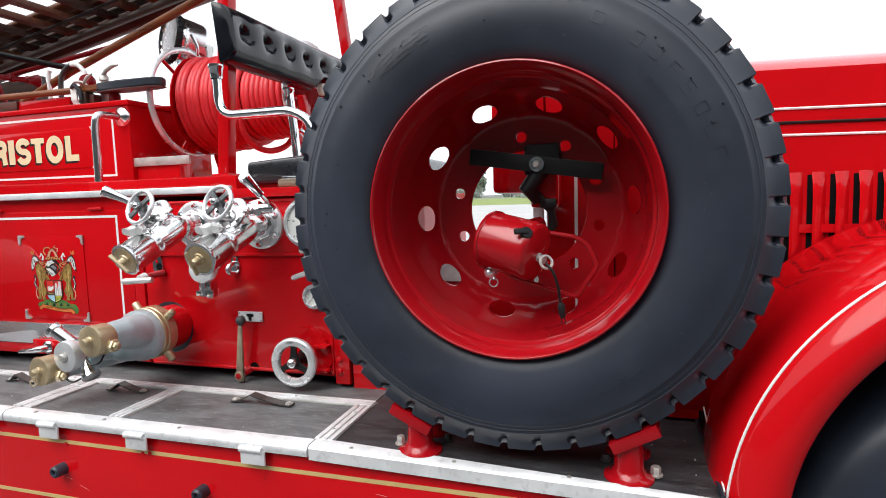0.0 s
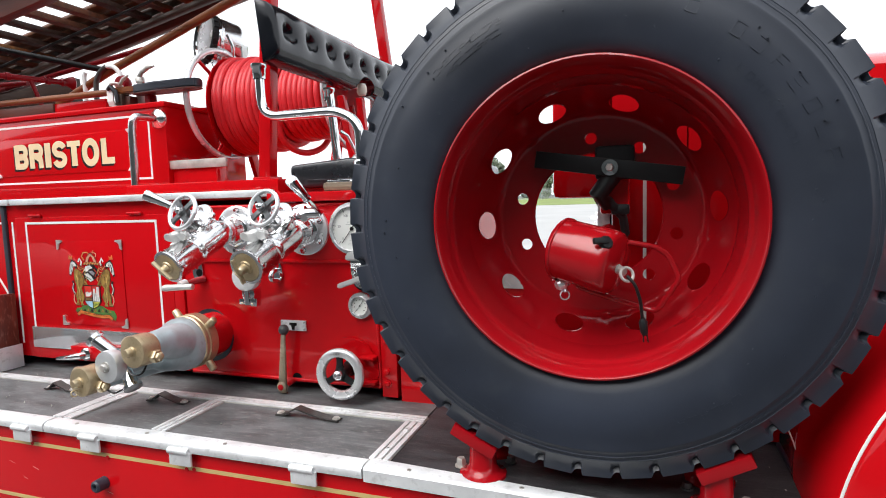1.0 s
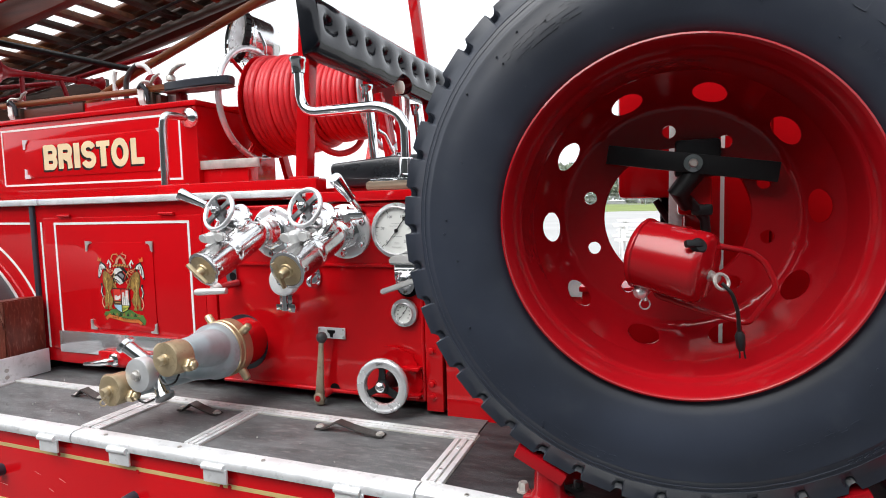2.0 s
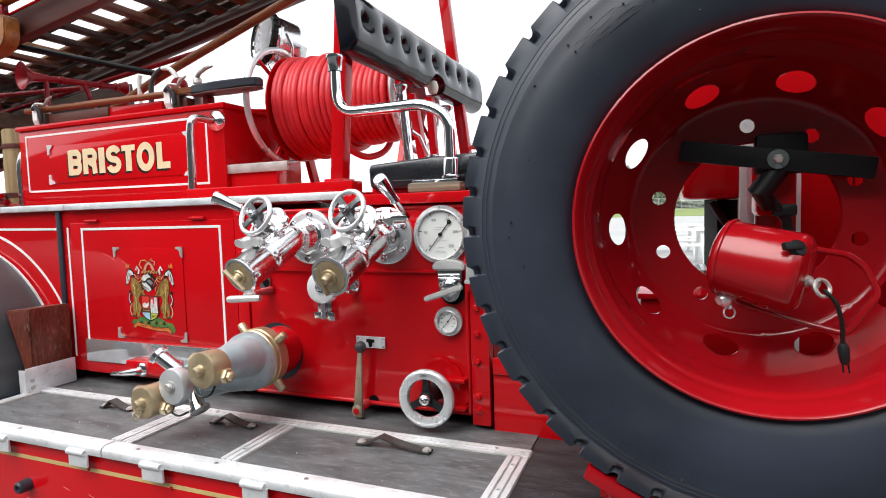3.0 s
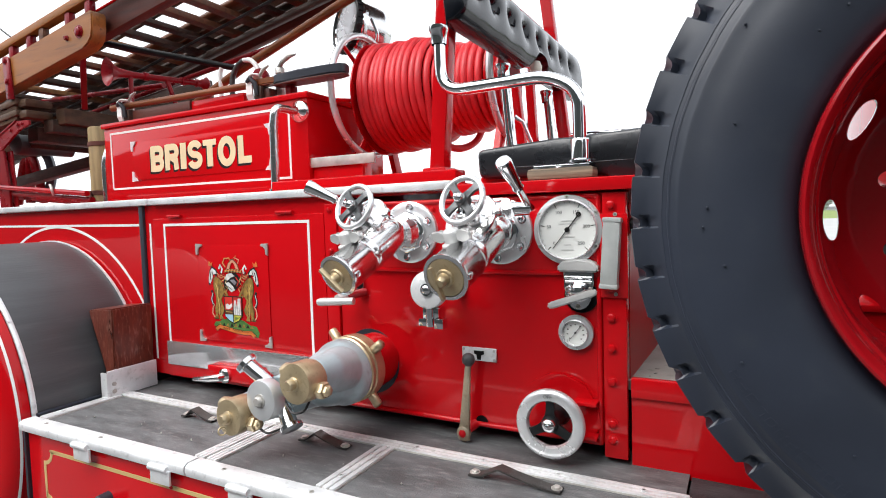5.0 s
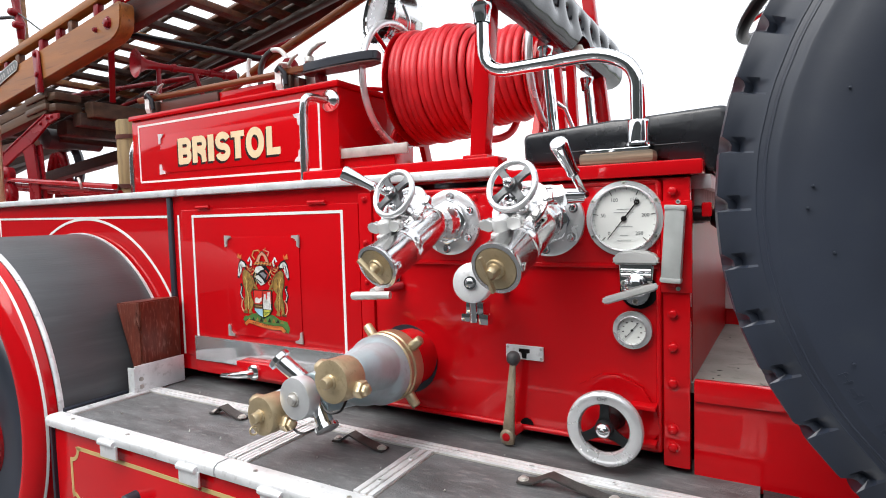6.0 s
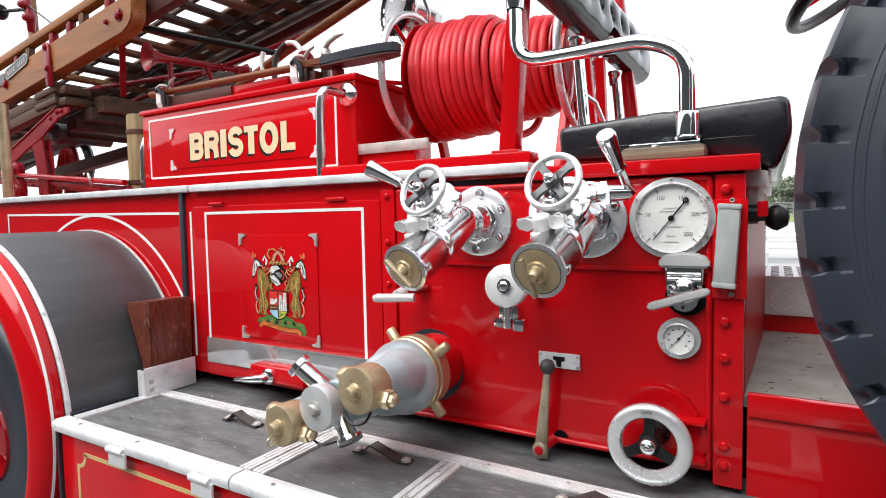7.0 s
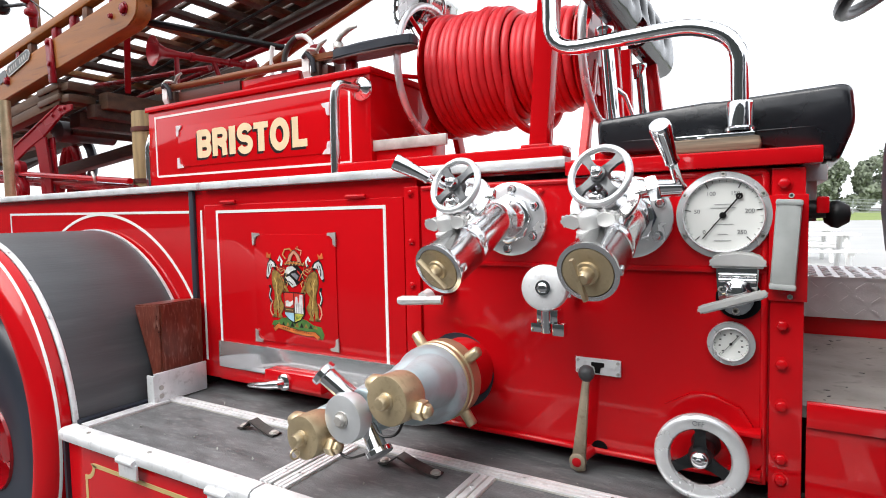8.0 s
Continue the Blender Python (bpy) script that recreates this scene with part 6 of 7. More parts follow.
grab_handle(-1.832)
g = thing("grab_handle", (-3.05, 1.80, 1.322), "bent chrome grab handle on the locker end", "grab handle", "locker grab handles")
part("tube", tube(B(), [(-3.03, 1.86, 1.640), (-3.055, 1.82, 1.620), (-3.060, 1.80, 1.56), (-3.060, 1.80, 1.322)], 0.0155, 16, 0.04), WORNCHROME, g)

# pole strapped to the locker lid, and the long diagonal pole
pole = thing("ceiling_hook_pole", (-2.2, 1.80, 1.722), "varnished brown wooden pole with a black end strapped on the locker", "pole")
part("shaft", tube(B(), [(-2.97, 1.795, 1.794), (-2.08, 1.795, 1.786)], 0.0145, 14), POLEWOOD, pole)
bm = plate(B(), [(-2.09, 1.782), (-2.03, 1.776), (-1.925, 1.774), (-1.925, 1.826), (-2.03, 1.818), (-2.09, 1.808)], Matrix.Translation((0, 0, 1.773)), 0.026)
bmesh.ops.bevel(bm, geom=bm.edges[:], offset=0.005, segments=2, affect="EDGES")
part("flat_end", bm, POLEWOOD, pole)
# brown wooden underside, its colour darkened for the shade below the end
for name, z0, z1, mt in (("black_end", 1.7685, 1.803, NAVY), ("wooden_sole", 1.763, 1.768, REDWOOD)):
    bm = plate(B(), [(-1.945, 1.782), (-1.925, 1.772), (-1.80, 1.764), (-1.66, 1.766), (-1.61, 1.778), (-1.60, 1.800), (-1.61, 1.826), (-1.66, 1.840), (-1.80, 1.842), (-1.925, 1.830), (-1.945, 1.820)], Matrix.Translation((0, 0, z0)), z1 - z0)
    bmesh.ops.bevel(bm, geom=bm.edges[:], offset=0.0015 if z1 < 1.77 else 0.005, segments=2, affect="EDGES")
    part(name, bm, mt, pole)
part("packing_strip", box(B(), -2.87, -2.43, 1.792, 1.822, 1.722, 1.768, 0.004), REDWOOD, pole)
part("packing_strip", box(B(), -2.43, -2.12, 1.800, 1.830, 1.722, 1.766, 0.004), RED, pole, "red painted packing strip")
part("rest_block", box(B(), -2.03, -1.97, 1.790, 1.840, 1.722, 1.763, 0.006), REDWOOD, pole)
part("rest_block", box(B(), -1.90, -1.87, 1.800, 1.840, 1.722, 1.763, 0.006), IRONRED, pole)
for x in (-2.86, -2.04):
    s = thing("pole_strap", (x, 1.80, 1.722), "white and black webbing strap with a buckle on the locker lid", "strap", "pole straps")
    part("saddle", box(B(), x + 0.004, x + 0.044, 1.772, 1.825, 1.722, 1.772, 0.007), DARKWOOD, s, "worn dark timber block")
    m = Matrix.Translation((x - 0.012, 0, 0)) @ Matrix(((0, 0, -1, 0.016), (1, 0, 0, 0), (0, 1, 0, 0), (0, 0, 0, 1)))
    loop = [(1.776, 1.724), (1.768, 1.742), (1.768, 1.806)] + [(1.796 + 0.028 * math.cos(radians(a)), 1.806 + 0.016 * math.sin(radians(a))) for a in (165, 135, 100, 60, 30, 0)] + [(1.824, 1.742), (1.818, 1.724)]
    part("band", strip(B(), loop, m, 0.007, 0.032), BENCHWHITE, s, "white webbing band", smooth=60)
    part("strap_turn", tube(B(), [(x - 0.020, 1.762, 1.790), (x + 0.002, 1.758, 1.802), (x + 0.022, 1.764, 1.778), (x + 0.026, 1.768, 1.735)], [0.007, 0.010, 0.010, 0.008], 8), STRAP, s, "black leather strap end")
    part("buckle", tube(B(), [(x - 0.012, 1.760, 1.796), (x + 0.012, 1.756, 1.815), (x + 0.034, 1.772, 1.812)], 0.006, 8, 0.01), STEEL, s)
    part("clip", tube(B(), [(x + 0.01, 1.80, 1.815), (x + 0.03, 1.80, 1.838), (x + 0.060, 1.80, 1.850)], [0.006, 0.008, 0.004], 8), STEEL, s)
hook = thing("lid_catch", (-1.968, 1.85, 1.722), "worn metal catch on the locker lid", "catch")
part("post", lathe(B(), [(0.020, 0), (0.020, 0.085), (0.014, 0.090), (0.014, 0.104), (0.019, 0.106), (0.019, 0.124), (0.014, 0.130), (0, 0.131)], aim((-1.968, 1.850, 1.722), (0, 0, 1)), 20), STEEL, hook)
part("lever", tube(B(), [(-1.968, 1.845, 1.848), (-1.945, 1.840, 1.868), (-1.905, 1.836, 1.884), (-1.868, 1.832, 1.884)], [0.010, 0.009, 0.010, 0.004], 10), STEEL, hook)
dp = thing("long_pole", (-2.4, 1.98, 1.722), "long brown wooden pole leaning up under the ladder", "pole")
part("shaft", tube(B(), [(-2.62, 1.97, 1.80), (-2.30, 1.97, 1.92), (-0.95, 1.97, 2.34)], 0.019, 12), POLEWOOD, dp)
part("strap_loop", tube(B(), [(-2.34, 1.945, 1.80), (-2.335, 1.945, 1.885), (-2.305, 1.945, 1.925), (-2.262, 1.945, 1.945)], 0.012, 8, 0.03), LEATHER, dp)
part("strap_loop", tube(B(), [(-2.262, 1.945, 1.945), (-2.220, 1.945, 1.942), (-2.180, 1.945, 1.905), (-2.165, 1.945, 1.80)], 0.011, 8, 0.03), BENCHWHITE, dp, "white webbing loop")
part("strap_loop", tube(B(), [(-2.42, 1.955, 1.80), (-2.42, 1.955, 1.915), (-2.41, 1.955, 1.935)], 0.010, 8, 0.03), BENCHWHITE, dp, "white webbing loop")
part("clamp", lathe(B(), [(0, -0.02), (0.030, -0.02), (0.038, 0), (0.030, 0.02), (0, 0.02)], aim((-2.12, 1.90, 1.845), (0, -1, 0)), 20), IRONRED, dp)

# red coach horn
horn = thing("coach_horn", (-2.8, 1.95, 1.722), "long red painted coach horn on brackets above the locker", "horn")
H0, H1 = Vector((-2.894, 1.735, 1.943)), Vector((-2.809, 2.200, 1.963))
m, HL = aim(H0, H1 - H0), (H1 - H0).length
part("bell", lathe(B(), [(0.063, -0.002), (0.060, 0.002), (0.040, 0.018), (0.024, 0.045), (0.016, 0.10), (0.014, 0.14)], m, 32), IRONRED, horn)
part("bell_mouth", lathe(B(), [(0, 0.06), (0.012, 0.045), (0.022, 0.030), (0.036, 0.014), (0.058, 0.0), (0.063, -0.002)], m, 32), IRONRED, horn)
part("pipe", tube(B(), [m @ Vector((0, 0, 0.13)), m @ Vector((0, 0, HL - 0.05))], 0.0145, 12), IRONRED, horn)
for t in (0.17, HL - 0.12):
    part("ferrule", lathe(B(), [(0.014, -0.012), (0.020, -0.009), (0.020, 0.009), (0.014, 0.012)], m @ Matrix.Translation((0, 0, t)), 16), IRONRED, horn)
part("mouthpiece", lathe(B(), [(0.014, -0.06), (0.022, -0.05), (0.018, -0.03), (0.026, -0.01), (0.036, 0.004), (0.030, 0.010), (0, 0.006)], m @ Matrix.Translation((0, 0, HL)), 20), IRONRED, horn)
for t, dx in ((0.10, 0.0), (0.27, 0.05)):
    p = m @ Vector((0, 0, t))
    part("bracket", tube(B(), [p, (p.x + dx, p.y + dx, 1.722)], 0.011, 8), IRONRED, horn)

# ---- hose reel ----
HY, HZ, X0, X1 = 2.120, 1.730, -1.700, -1.090
reel = thing("hose_reel", (-1.38, HY, 1.322), "hose reel wound with red rubber hose between chrome rims", "hose reel")
for x, s in ((X0, 1), (X1, -1)):
    rg = part("rim_ring", ring(B(), aim((x + (0.018 if s > 0 else 0), HY - (0.08 if s > 0 else 0), HZ + 0.004), (1, 0, 0)), 0.234 if s > 0 else 0.222, 0.0130, 64, 10), SATIN, reel, "chrome reel rim")
    for k in range(6):
        a = math.pi / 3 * k + 0.2
        part("spoke", tube(B(), [(x + s * 0.03, HY + 0.03 * math.cos(a), HZ + 0.03 * math.sin(a)), (x + (0.018 if s > 0 else 0), HY - (0.08 if s > 0 else 0) + 0.226 * math.cos(a), HZ + 0.226 * math.sin(a))], 0.008, 8), RED, rg)
    xs = x + s * 0.018
    for q in (-1, 1):
        part("stand_leg", box(B(), -0.012, 0.012, -0.022, 0.022, 0.0, 0.395, 0.003, aim((xs, HY + q * 0.165, 1.330), (0, -q * 0.14, 0.37))), RED, reel)
    part("stand_foot", box(B(), xs - 0.04, xs + 0.03, HY - 0.25, HY + 0.25, 1.322, 1.352, 0.003), RED, reel)
    part("end_disc", lathe(B(), [(0.0, 0), (0.226 if s > 0 else 0.172, 0), (0.226 if s > 0 else 0.172, 0.006), (0.0, 0.006)], aim((x + s * 0.038, HY, HZ), (s, 0, 0)), 48), RED, reel)
part("drum", rod(B(), (X0 + 0.01, HY, HZ), (X1 - 0.01, HY, HZ), 0.13, seg=32), RED, reel)
bm = B()
turns, hr = 20, 0.0140
ps = []
for i in range(turns * 40 + 1):
    a = 2 * math.pi * i / 40
    f = i / (turns * 40)
    R = 0.212 - 0.020 * f - 0.034 / (1 + math.exp(-(f - 0.55) * 40)) + 0.004 * math.sin(i * 0.047) + 0.003 * math.sin(i * 0.171 + 1)
    ps.append((X0 + 0.060 + f * (X1 - X0 - 0.12) + 0.0022 * math.sin(i * 0.09), HY + R * math.cos(a), HZ - 0.006 * math.sin(a) + R * math.sin(a)))
tube(bm, ps, hr, 10)
part("hose", bm, HOSE, reel, "tightly wound red rubber hose")
part("hose_loop", tube(B(), [(-1.36, HY - 0.165, HZ - 0.06), (-1.36, HY - 0.12, HZ - 0.19), (-1.33, HY, HZ - 0.235), (-1.28, HY + 0.12, HZ - 0.19), (-1.27, HY + 0.16, HZ - 0.05)], hr, 10, 0.08), HOSE, reel)
part("axle_bracket", box(B(), -1.790, -1.490, 1.788, 1.798, 1.440, 1.476, 0.002), STEEL, reel, "polished metal angle bracket")
part("cross_member", box(B(), -1.775, -1.55, 1.800, 1.86, 1.322, 1.46, 0.004), RED, reel)

# chrome search lamp behind the reel
lamp = thing("search_lamp", (-1.79, 2.1, 1.722), "chrome search lamp with a ribbed black ring", "lamp")
m = aim((-1.80, 2.11, 2.055), (-0.42, -0.84, 0.12)) @ Matrix.Scale(1.15, 4)
part("bowl", lathe(B(), [(0, -0.10), (0.045, -0.09), (0.080, -0.055), (0.096, 0.0), (0.100, 0.02), (0.090, 0.024), (0.070, 0.0), (0.03, -0.03), (0, -0.035)], m, 40), CHROME, lamp)
part("rim_band", lathe(B(), [(0.094, 0.004), (0.102, 0.006), (0.102, 0.026), (0.096, 0.030), (0.088, 0.026)], m, 40), BLACKIRON, lamp)
for k in range(26):
    a = math.pi * 2 * k / 26
    part("cooling_fin", box(B(), 0.100, 0.107, -0.003, 0.003, 0.006, 0.026, 0.001, m @ Matrix.Rotation(a, 4, "Z")), BLACKIRON, lamp)
part("cover", lathe(B(), [(0.0, -0.150), (0.050, -0.146), (0.076, -0.125), (0.088, -0.09), (0.090, -0.02), (0.094, -0.01)], m, 28), WORNCHROME, lamp)
part("lens", lathe(B(), [(0, 0.010), (0.050, 0.012), (0.088, 0.020)], m, 32), SATIN, lamp)
part("yoke", tube(B(), [m @ Vector((-0.115, 0, -0.02)), m @ Vector((-0.118, -0.05, -0.05)), m @ Vector((-0.06, -0.12, -0.06)), m @ Vector((0.06, -0.12, -0.06)), m @ Vector((0.118, -0.05, -0.05)), m @ Vector((0.115, 0, -0.02))], 0.008, 10, 0.04), CHROME, lamp)
part("stem", tube(B(), [(-1.77, 2.13, 1.722), (-1.77, 2.14, 2.0)], 0.014, 10), CHROME, lamp)

# ---- crew seat ----
seat = thing("bench_seat", (-0.72, 1.85, 1.316), "black vinyl bench seat with chrome armrests", "seat")


def cushion(bm, x0, x1, y0, y1, z0, z1, nx, ny, f):
    """A pillow-like block; f gives a push along z for (u, v) in 0..1."""
    top, bot = [], []
    for i in range(nx + 1):
        u = i / nx
        top.append([bm.verts.new((x0 + (x1 - x0) * u, y0 + (y1 - y0) * j / ny, z1 + f(u, j / ny, 1))) for j in range(ny + 1)])
        bot.append([bm.verts.new((x0 + (x1 - x0) * u, y0 + (y1 - y0) * j / ny, z0 + f(u, j / ny, 0))) for j in range(ny + 1)])
    for g in (top, bot):
        for i in range(nx):
            for j in range(ny):
                bm.faces.new((g[i][j], g[i + 1][j], g[i + 1][j + 1], g[i][j + 1]))
    edge = [(i, 0) for i in range(nx)] + [(nx, j) for j in range(ny)] + [(i, ny) for i in range(nx, 0, -1)] + [(0, j) for j in range(ny, 0, -1)]
    for k in range(len(edge)):
        (i, j), (p, q) = edge[k], edge[(k + 1) % len(edge)]
        bm.faces.new((top[i][j], top[p][q], bot[p][q], bot[i][j]))
    return bm


bm = B()
yy0, yy1 = 1.352, 2.33
ca = Vector((-0.905, 0, 1.352))
corners = [(-0.898, 1.328), (-0.902, 1.398), (-0.70, 1.409), (-0.488, 1.420), (-0.482, 1.355), (-0.506, 1.286), (-0.60, 1.322)]
outline = []
for k in range(len(corners)):
    p, q, r = Vector(corners[k - 1]), Vector(corners[k]), Vector(corners[(k + 1) % len(corners)])
    for t in range(5):
        f = t / 4
        a, b = q + (p - q).normalized() * 0.017, q + (r - q).normalized() * 0.017
        v = a.lerp(q, f).lerp(q.lerp(b, f), f)
        outline.append((v.x, v.y))
NO = len(outline)
rings = []
for y, k in ((yy0, 0.80), (yy0 + 0.002, 0.88), (yy0 + 0.007, 0.95), (yy0 + 0.016, 0.985), (yy0 + 0.05, 1.0), (yy0 + 0.2, 1.03), (yy1 - 0.2, 1.02), (yy1, 0.92)):
    rings.append([bm.verts.new((-0.70 + (x + 0.70) * (1 - (1 - k) * 0.25), y, 1.362 + (z - 1.362) * k)) for x, z in outline])
for p, q in zip(rings, rings[1:]):
    for i in range(NO):
        bm.faces.new((p[i], p[(i + 1) % NO], q[(i + 1) % NO], q[i]))
bm.faces.new(rings[0])
bm.faces.new(rings[-1])
for v in bm.verts:
    v.co.z += 0.0035 * math.sin(v.co.x * 47 + v.co.y * 21) * math.sin(v.co.x * 23 - 1)
cush = part("seat_cushion", bm, VINYL, seat, "black vinyl seat cushion", 50)
part("piping", tube(B(), [(-0.880, yy0 + 0.002, 1.352), (-0.70, yy0 - 0.002, 1.350), (-0.51, yy0 + 0.002, 1.352)], 0.0015, 6), VINYL, cush)
part("seat_base", box(B(), -0.90, -0.56, yy0 + 0.02, yy1, 1.284, 1.335, 0.004), RED, seat)

# buttoned back rest
bm = B()
by0, by1, bz0, bz1 = 1.352, 2.500, 1.710, 1.895
buttons = [1.442 + 0.128 * k for k in range(8)]


def back_push(y, z):
    e = min(1, max(0, min(y - by0, by1 - y) / 0.022))
    s = (z - bz0) / (bz1 - bz0) * 2 - 1
    d = 0.052 * (e * (2 - e)) ** 0.5 * max(0, 1 - abs(s) ** 3.2) ** 0.5
    for b in buttons:
        q = ((y - b) ** 2 + (z - 1.812) ** 2) ** 0.5
        d -= 0.026 * math.exp(-(q / 0.019) ** 2) + 0.010 * math.exp(-(q / 0.048) ** 2)
        a = math.atan2(z - 1.812, y - b)
        d -= 0.0022 * math.exp(-((q - 0.026) / 0.016) ** 2) * max(0, math.cos(3 * a + b * 40))
    d += 0.0006 * math.sin(y * 41 + z * 17) * math.sin(z * 33)
    return d


ny, nz = 200, 30
front, back = [], []
for j in range(ny + 1):
    y = by0 + (by1 - by0) * j / ny
    arch = 0.0
    if abs(y - 1.96) < 0.075:
        arch = 0.060 * (1 - ((y - 1.96) / 0.075) ** 2) ** 0.5
    fr, bk = [], []
    for i in range(nz + 1):
        z = bz0 + arch + (bz1 - bz0 - arch) * i / nz
        x = -0.985 - (z - bz0) * 0.10
        fr.append(bm.verts.new((x + 0.018 + back_push(y, z), y, z)))
        bk.append(bm.verts.new((x + 0.014 - 0.016 * min(1, (y - by0) / 0.03), y, z)))
    front.append(fr)
    back.append(bk)
for j in range(ny):
    for i in range(nz):
        bm.faces.new((front[j][i], front[j + 1][i], front[j + 1][i + 1], front[j][i + 1]))
        bm.faces.new((back[j][i], back[j + 1][i], back[j + 1][i + 1], back[j][i + 1]))
    bm.faces.new((front[j][0], front[j + 1][0], back[j + 1][0], back[j][0]))
    bm.faces.new((front[j][nz], front[j + 1][nz], back[j + 1][nz], back[j][nz]))
for j in (0, ny):
    for i in range(nz):
        bm.faces.new((front[j][i], front[j][i + 1], back[j][i + 1], back[j][i]))
rest = part("backrest", bm, BACKVINYL, seat, "buttoned black vinyl backrest", 60)
for b in buttons:
    part("button", lathe(B(), [(0.006, -0.004), (0.0055, 0.001), (0, 0.003)], aim((-0.985 - 0.10 * 0.10 + 0.018 + 0.016, b, 1.812), (1, 0, 0.1)), 14), VINYL, rest)


def armrest(y):
    p = part("armrest", tube(B(), [(-1.002, y + 0.042, 1.700), (-1.000, y + 0.042, 1.549), (-0.72, y + 0.006, 1.543), (-0.650, y, 1.505), (-0.648, y, 1.352)], 0.0145, 16, 0.065), CHROME, seat, "bent chrome armrest tube")
    part("socket", lathe(B(), [(0.0185, 0), (0.021, 0.03), (0.024, 0.034), (0.024, 0.044), (0.0, 0.044)], aim((-1.002, y + 0.042, 1.664), (0, 0, 1)), 24), CHROME, p)
    bm = B()
    lathe(bm, [(0.020, 0.05), (0.0215, 0.045), (0.0215, 0.008), (0.026, 0.004), (0.026, 0)], aim((-0.648, y, 1.350), (0, 0, 1)), 24)
    box(bm, -0.748, -0.625, y - 0.020, y + 0.020, 1.340, 1.347, 0.002)
    part("foot_plate", bm, CHROME, p)
    part("packing_block", box(B(), -0.762, -0.616, y - 0.024, y + 0.026, 1.316, 1.341, 0.009), PALEWOOD, p, "layered plywood packing block")


armrest(1.330)
armrest(2.36)
for y in (1.76, 2.20):
    bm = B()
    tube(bm, [(-0.985, y, 1.69), (-0.960, y, 1.40)], 0.017, 12)
    lathe(bm, [(0.018, 0), (0.021, 0.03), (0.024, 0.034), (0.024, 0.044), (0, 0.044)], aim((-0.988, y, 1.655), (0, 0, 1)), 20)
    lathe(bm, [(0.034, 0), (0.030, 0.01), (0.022, 0.02), (0.020, 0.05)], aim((-0.960, y, 1.38), (0, 0, 1)), 20)
    part("back_support", bm, CHROME, seat)
for y0, y1 in ((1.98, 1.86), (2.08, 2.02)):
    part("strut", box(B(), -0.014, 0.014, -0.014, 0.014, 0, 0.38, 0.003, aim((-0.99, y0, 1.33), (0.0, y1 - y0, 0.36))), RED, seat)
part("support_rail", box(B(), -1.0, -0.92, 1.70, 2.30, 1.33, 1.385, 0.004), RED, seat)
for px, y, lean in ((-1.058, 1.462, 0.075), (-0.925, 2.30, -0.12)):
    post = thing("roof_post", (px, y, 1.322), "upright red painted post behind the seat", "post", "roof posts")
    bm = B()
    box(bm, px - 0.022, px + 0.022, y - 0.022, y + 0.022, 1.324, 2.45, 0.007)
    for vert in bm.verts:
        vert.co.x += lean * (vert.co.z - 1.34)
    part("shaft", bm, RED, post)
    part("foot", box(B(), px - 0.034, px + 0.034, y - 0.033, y + 0.033, 1.322, 1.372, 0.004), RED, post)

part("knob", lathe(B(), [(0, -0.026), (0.014, -0.022), (0.020, -0.008), (0.020, 0.008), (0.014, 0.022), (0, 0.026)], aim((-0.946, 1.95, 1.722), (0, 0, 1)), 20), PANWHITE, seat, "off-white knob under the backrest")
part("knob_stem", rod(B(), (-0.985, 1.95, 1.74), (-0.946, 1.95, 1.722), 0.008), CHROME, seat)

nozzle = thing("hose_nozzle", (-0.92, 1.84, 1.385), "chrome hose nozzle lying behind the seat cushion", "nozzle")
bm = B()
lathe(bm, [(0, -0.045), (0.030, -0.036), (0.045, -0.010), (0.045, 0.012), (0.028, 0.034), (0.020, 0.05), (0.018, 0.10), (0.024, 0.105), (0.024, 0.12), (0, 0.12)], aim((-0.92, 1.86, 1.425), (0.55, 0.75, 0.1)), 24)
part("body", bm, CHROME, nozzle)
part("lever", tube(B(), [(-0.93, 1.85, 1.46), (-0.95, 1.82, 1.53), (-0.97, 1.80, 1.545)], [0.008, 0.007, 0.010], 8), CHROME, nozzle)

# ---- escape ladder ----
ladder = thing("escape_ladder", (-3.4, 2.15, 1.90), "large wooden escape ladder with red iron fittings above the locker", "ladder")
SL = 0.18


def lz(x, base):
    return base + SL * (x + 2.9)


def beam(name, x0, x1, y, base, w, h, mat, parent):
    bm = B()
    vs = [bm.verts.new((x, yy, lz(x, base) + zz)) for x in (x0, x1) for yy in (y - w / 2, y + w / 2) for zz in (0, h)]
    bmesh.ops.convex_hull(bm, input=vs)
    bmesh.ops.bevel(bm, geom=bm.edges[:], offset=0.004, segments=1, affect="EDGES")
    return part(name, bm, mat, parent)


def timber(name, p, q, w, h, mat, parent, bevel=0.004, label=""):
    """A squared timber between two points; w across, h upright."""
    p, q = Vector(p), Vector(q)
    L = (q - p).length
    z = (q - p).normalized()
    x = z.cross(Vector((0, 0, 1))).normalized()
    y = z.cross(x)
    m = Matrix(((x.x, y.x, z.x, p.x), (x.y, y.y, z.y, p.y), (x.z, y.z, z.z, p.z), (0, 0, 0, 1)))
    return part(name, box(B(), -w / 2, w / 2, -h / 2, h / 2, 0, L, bevel, m), mat, parent, label)


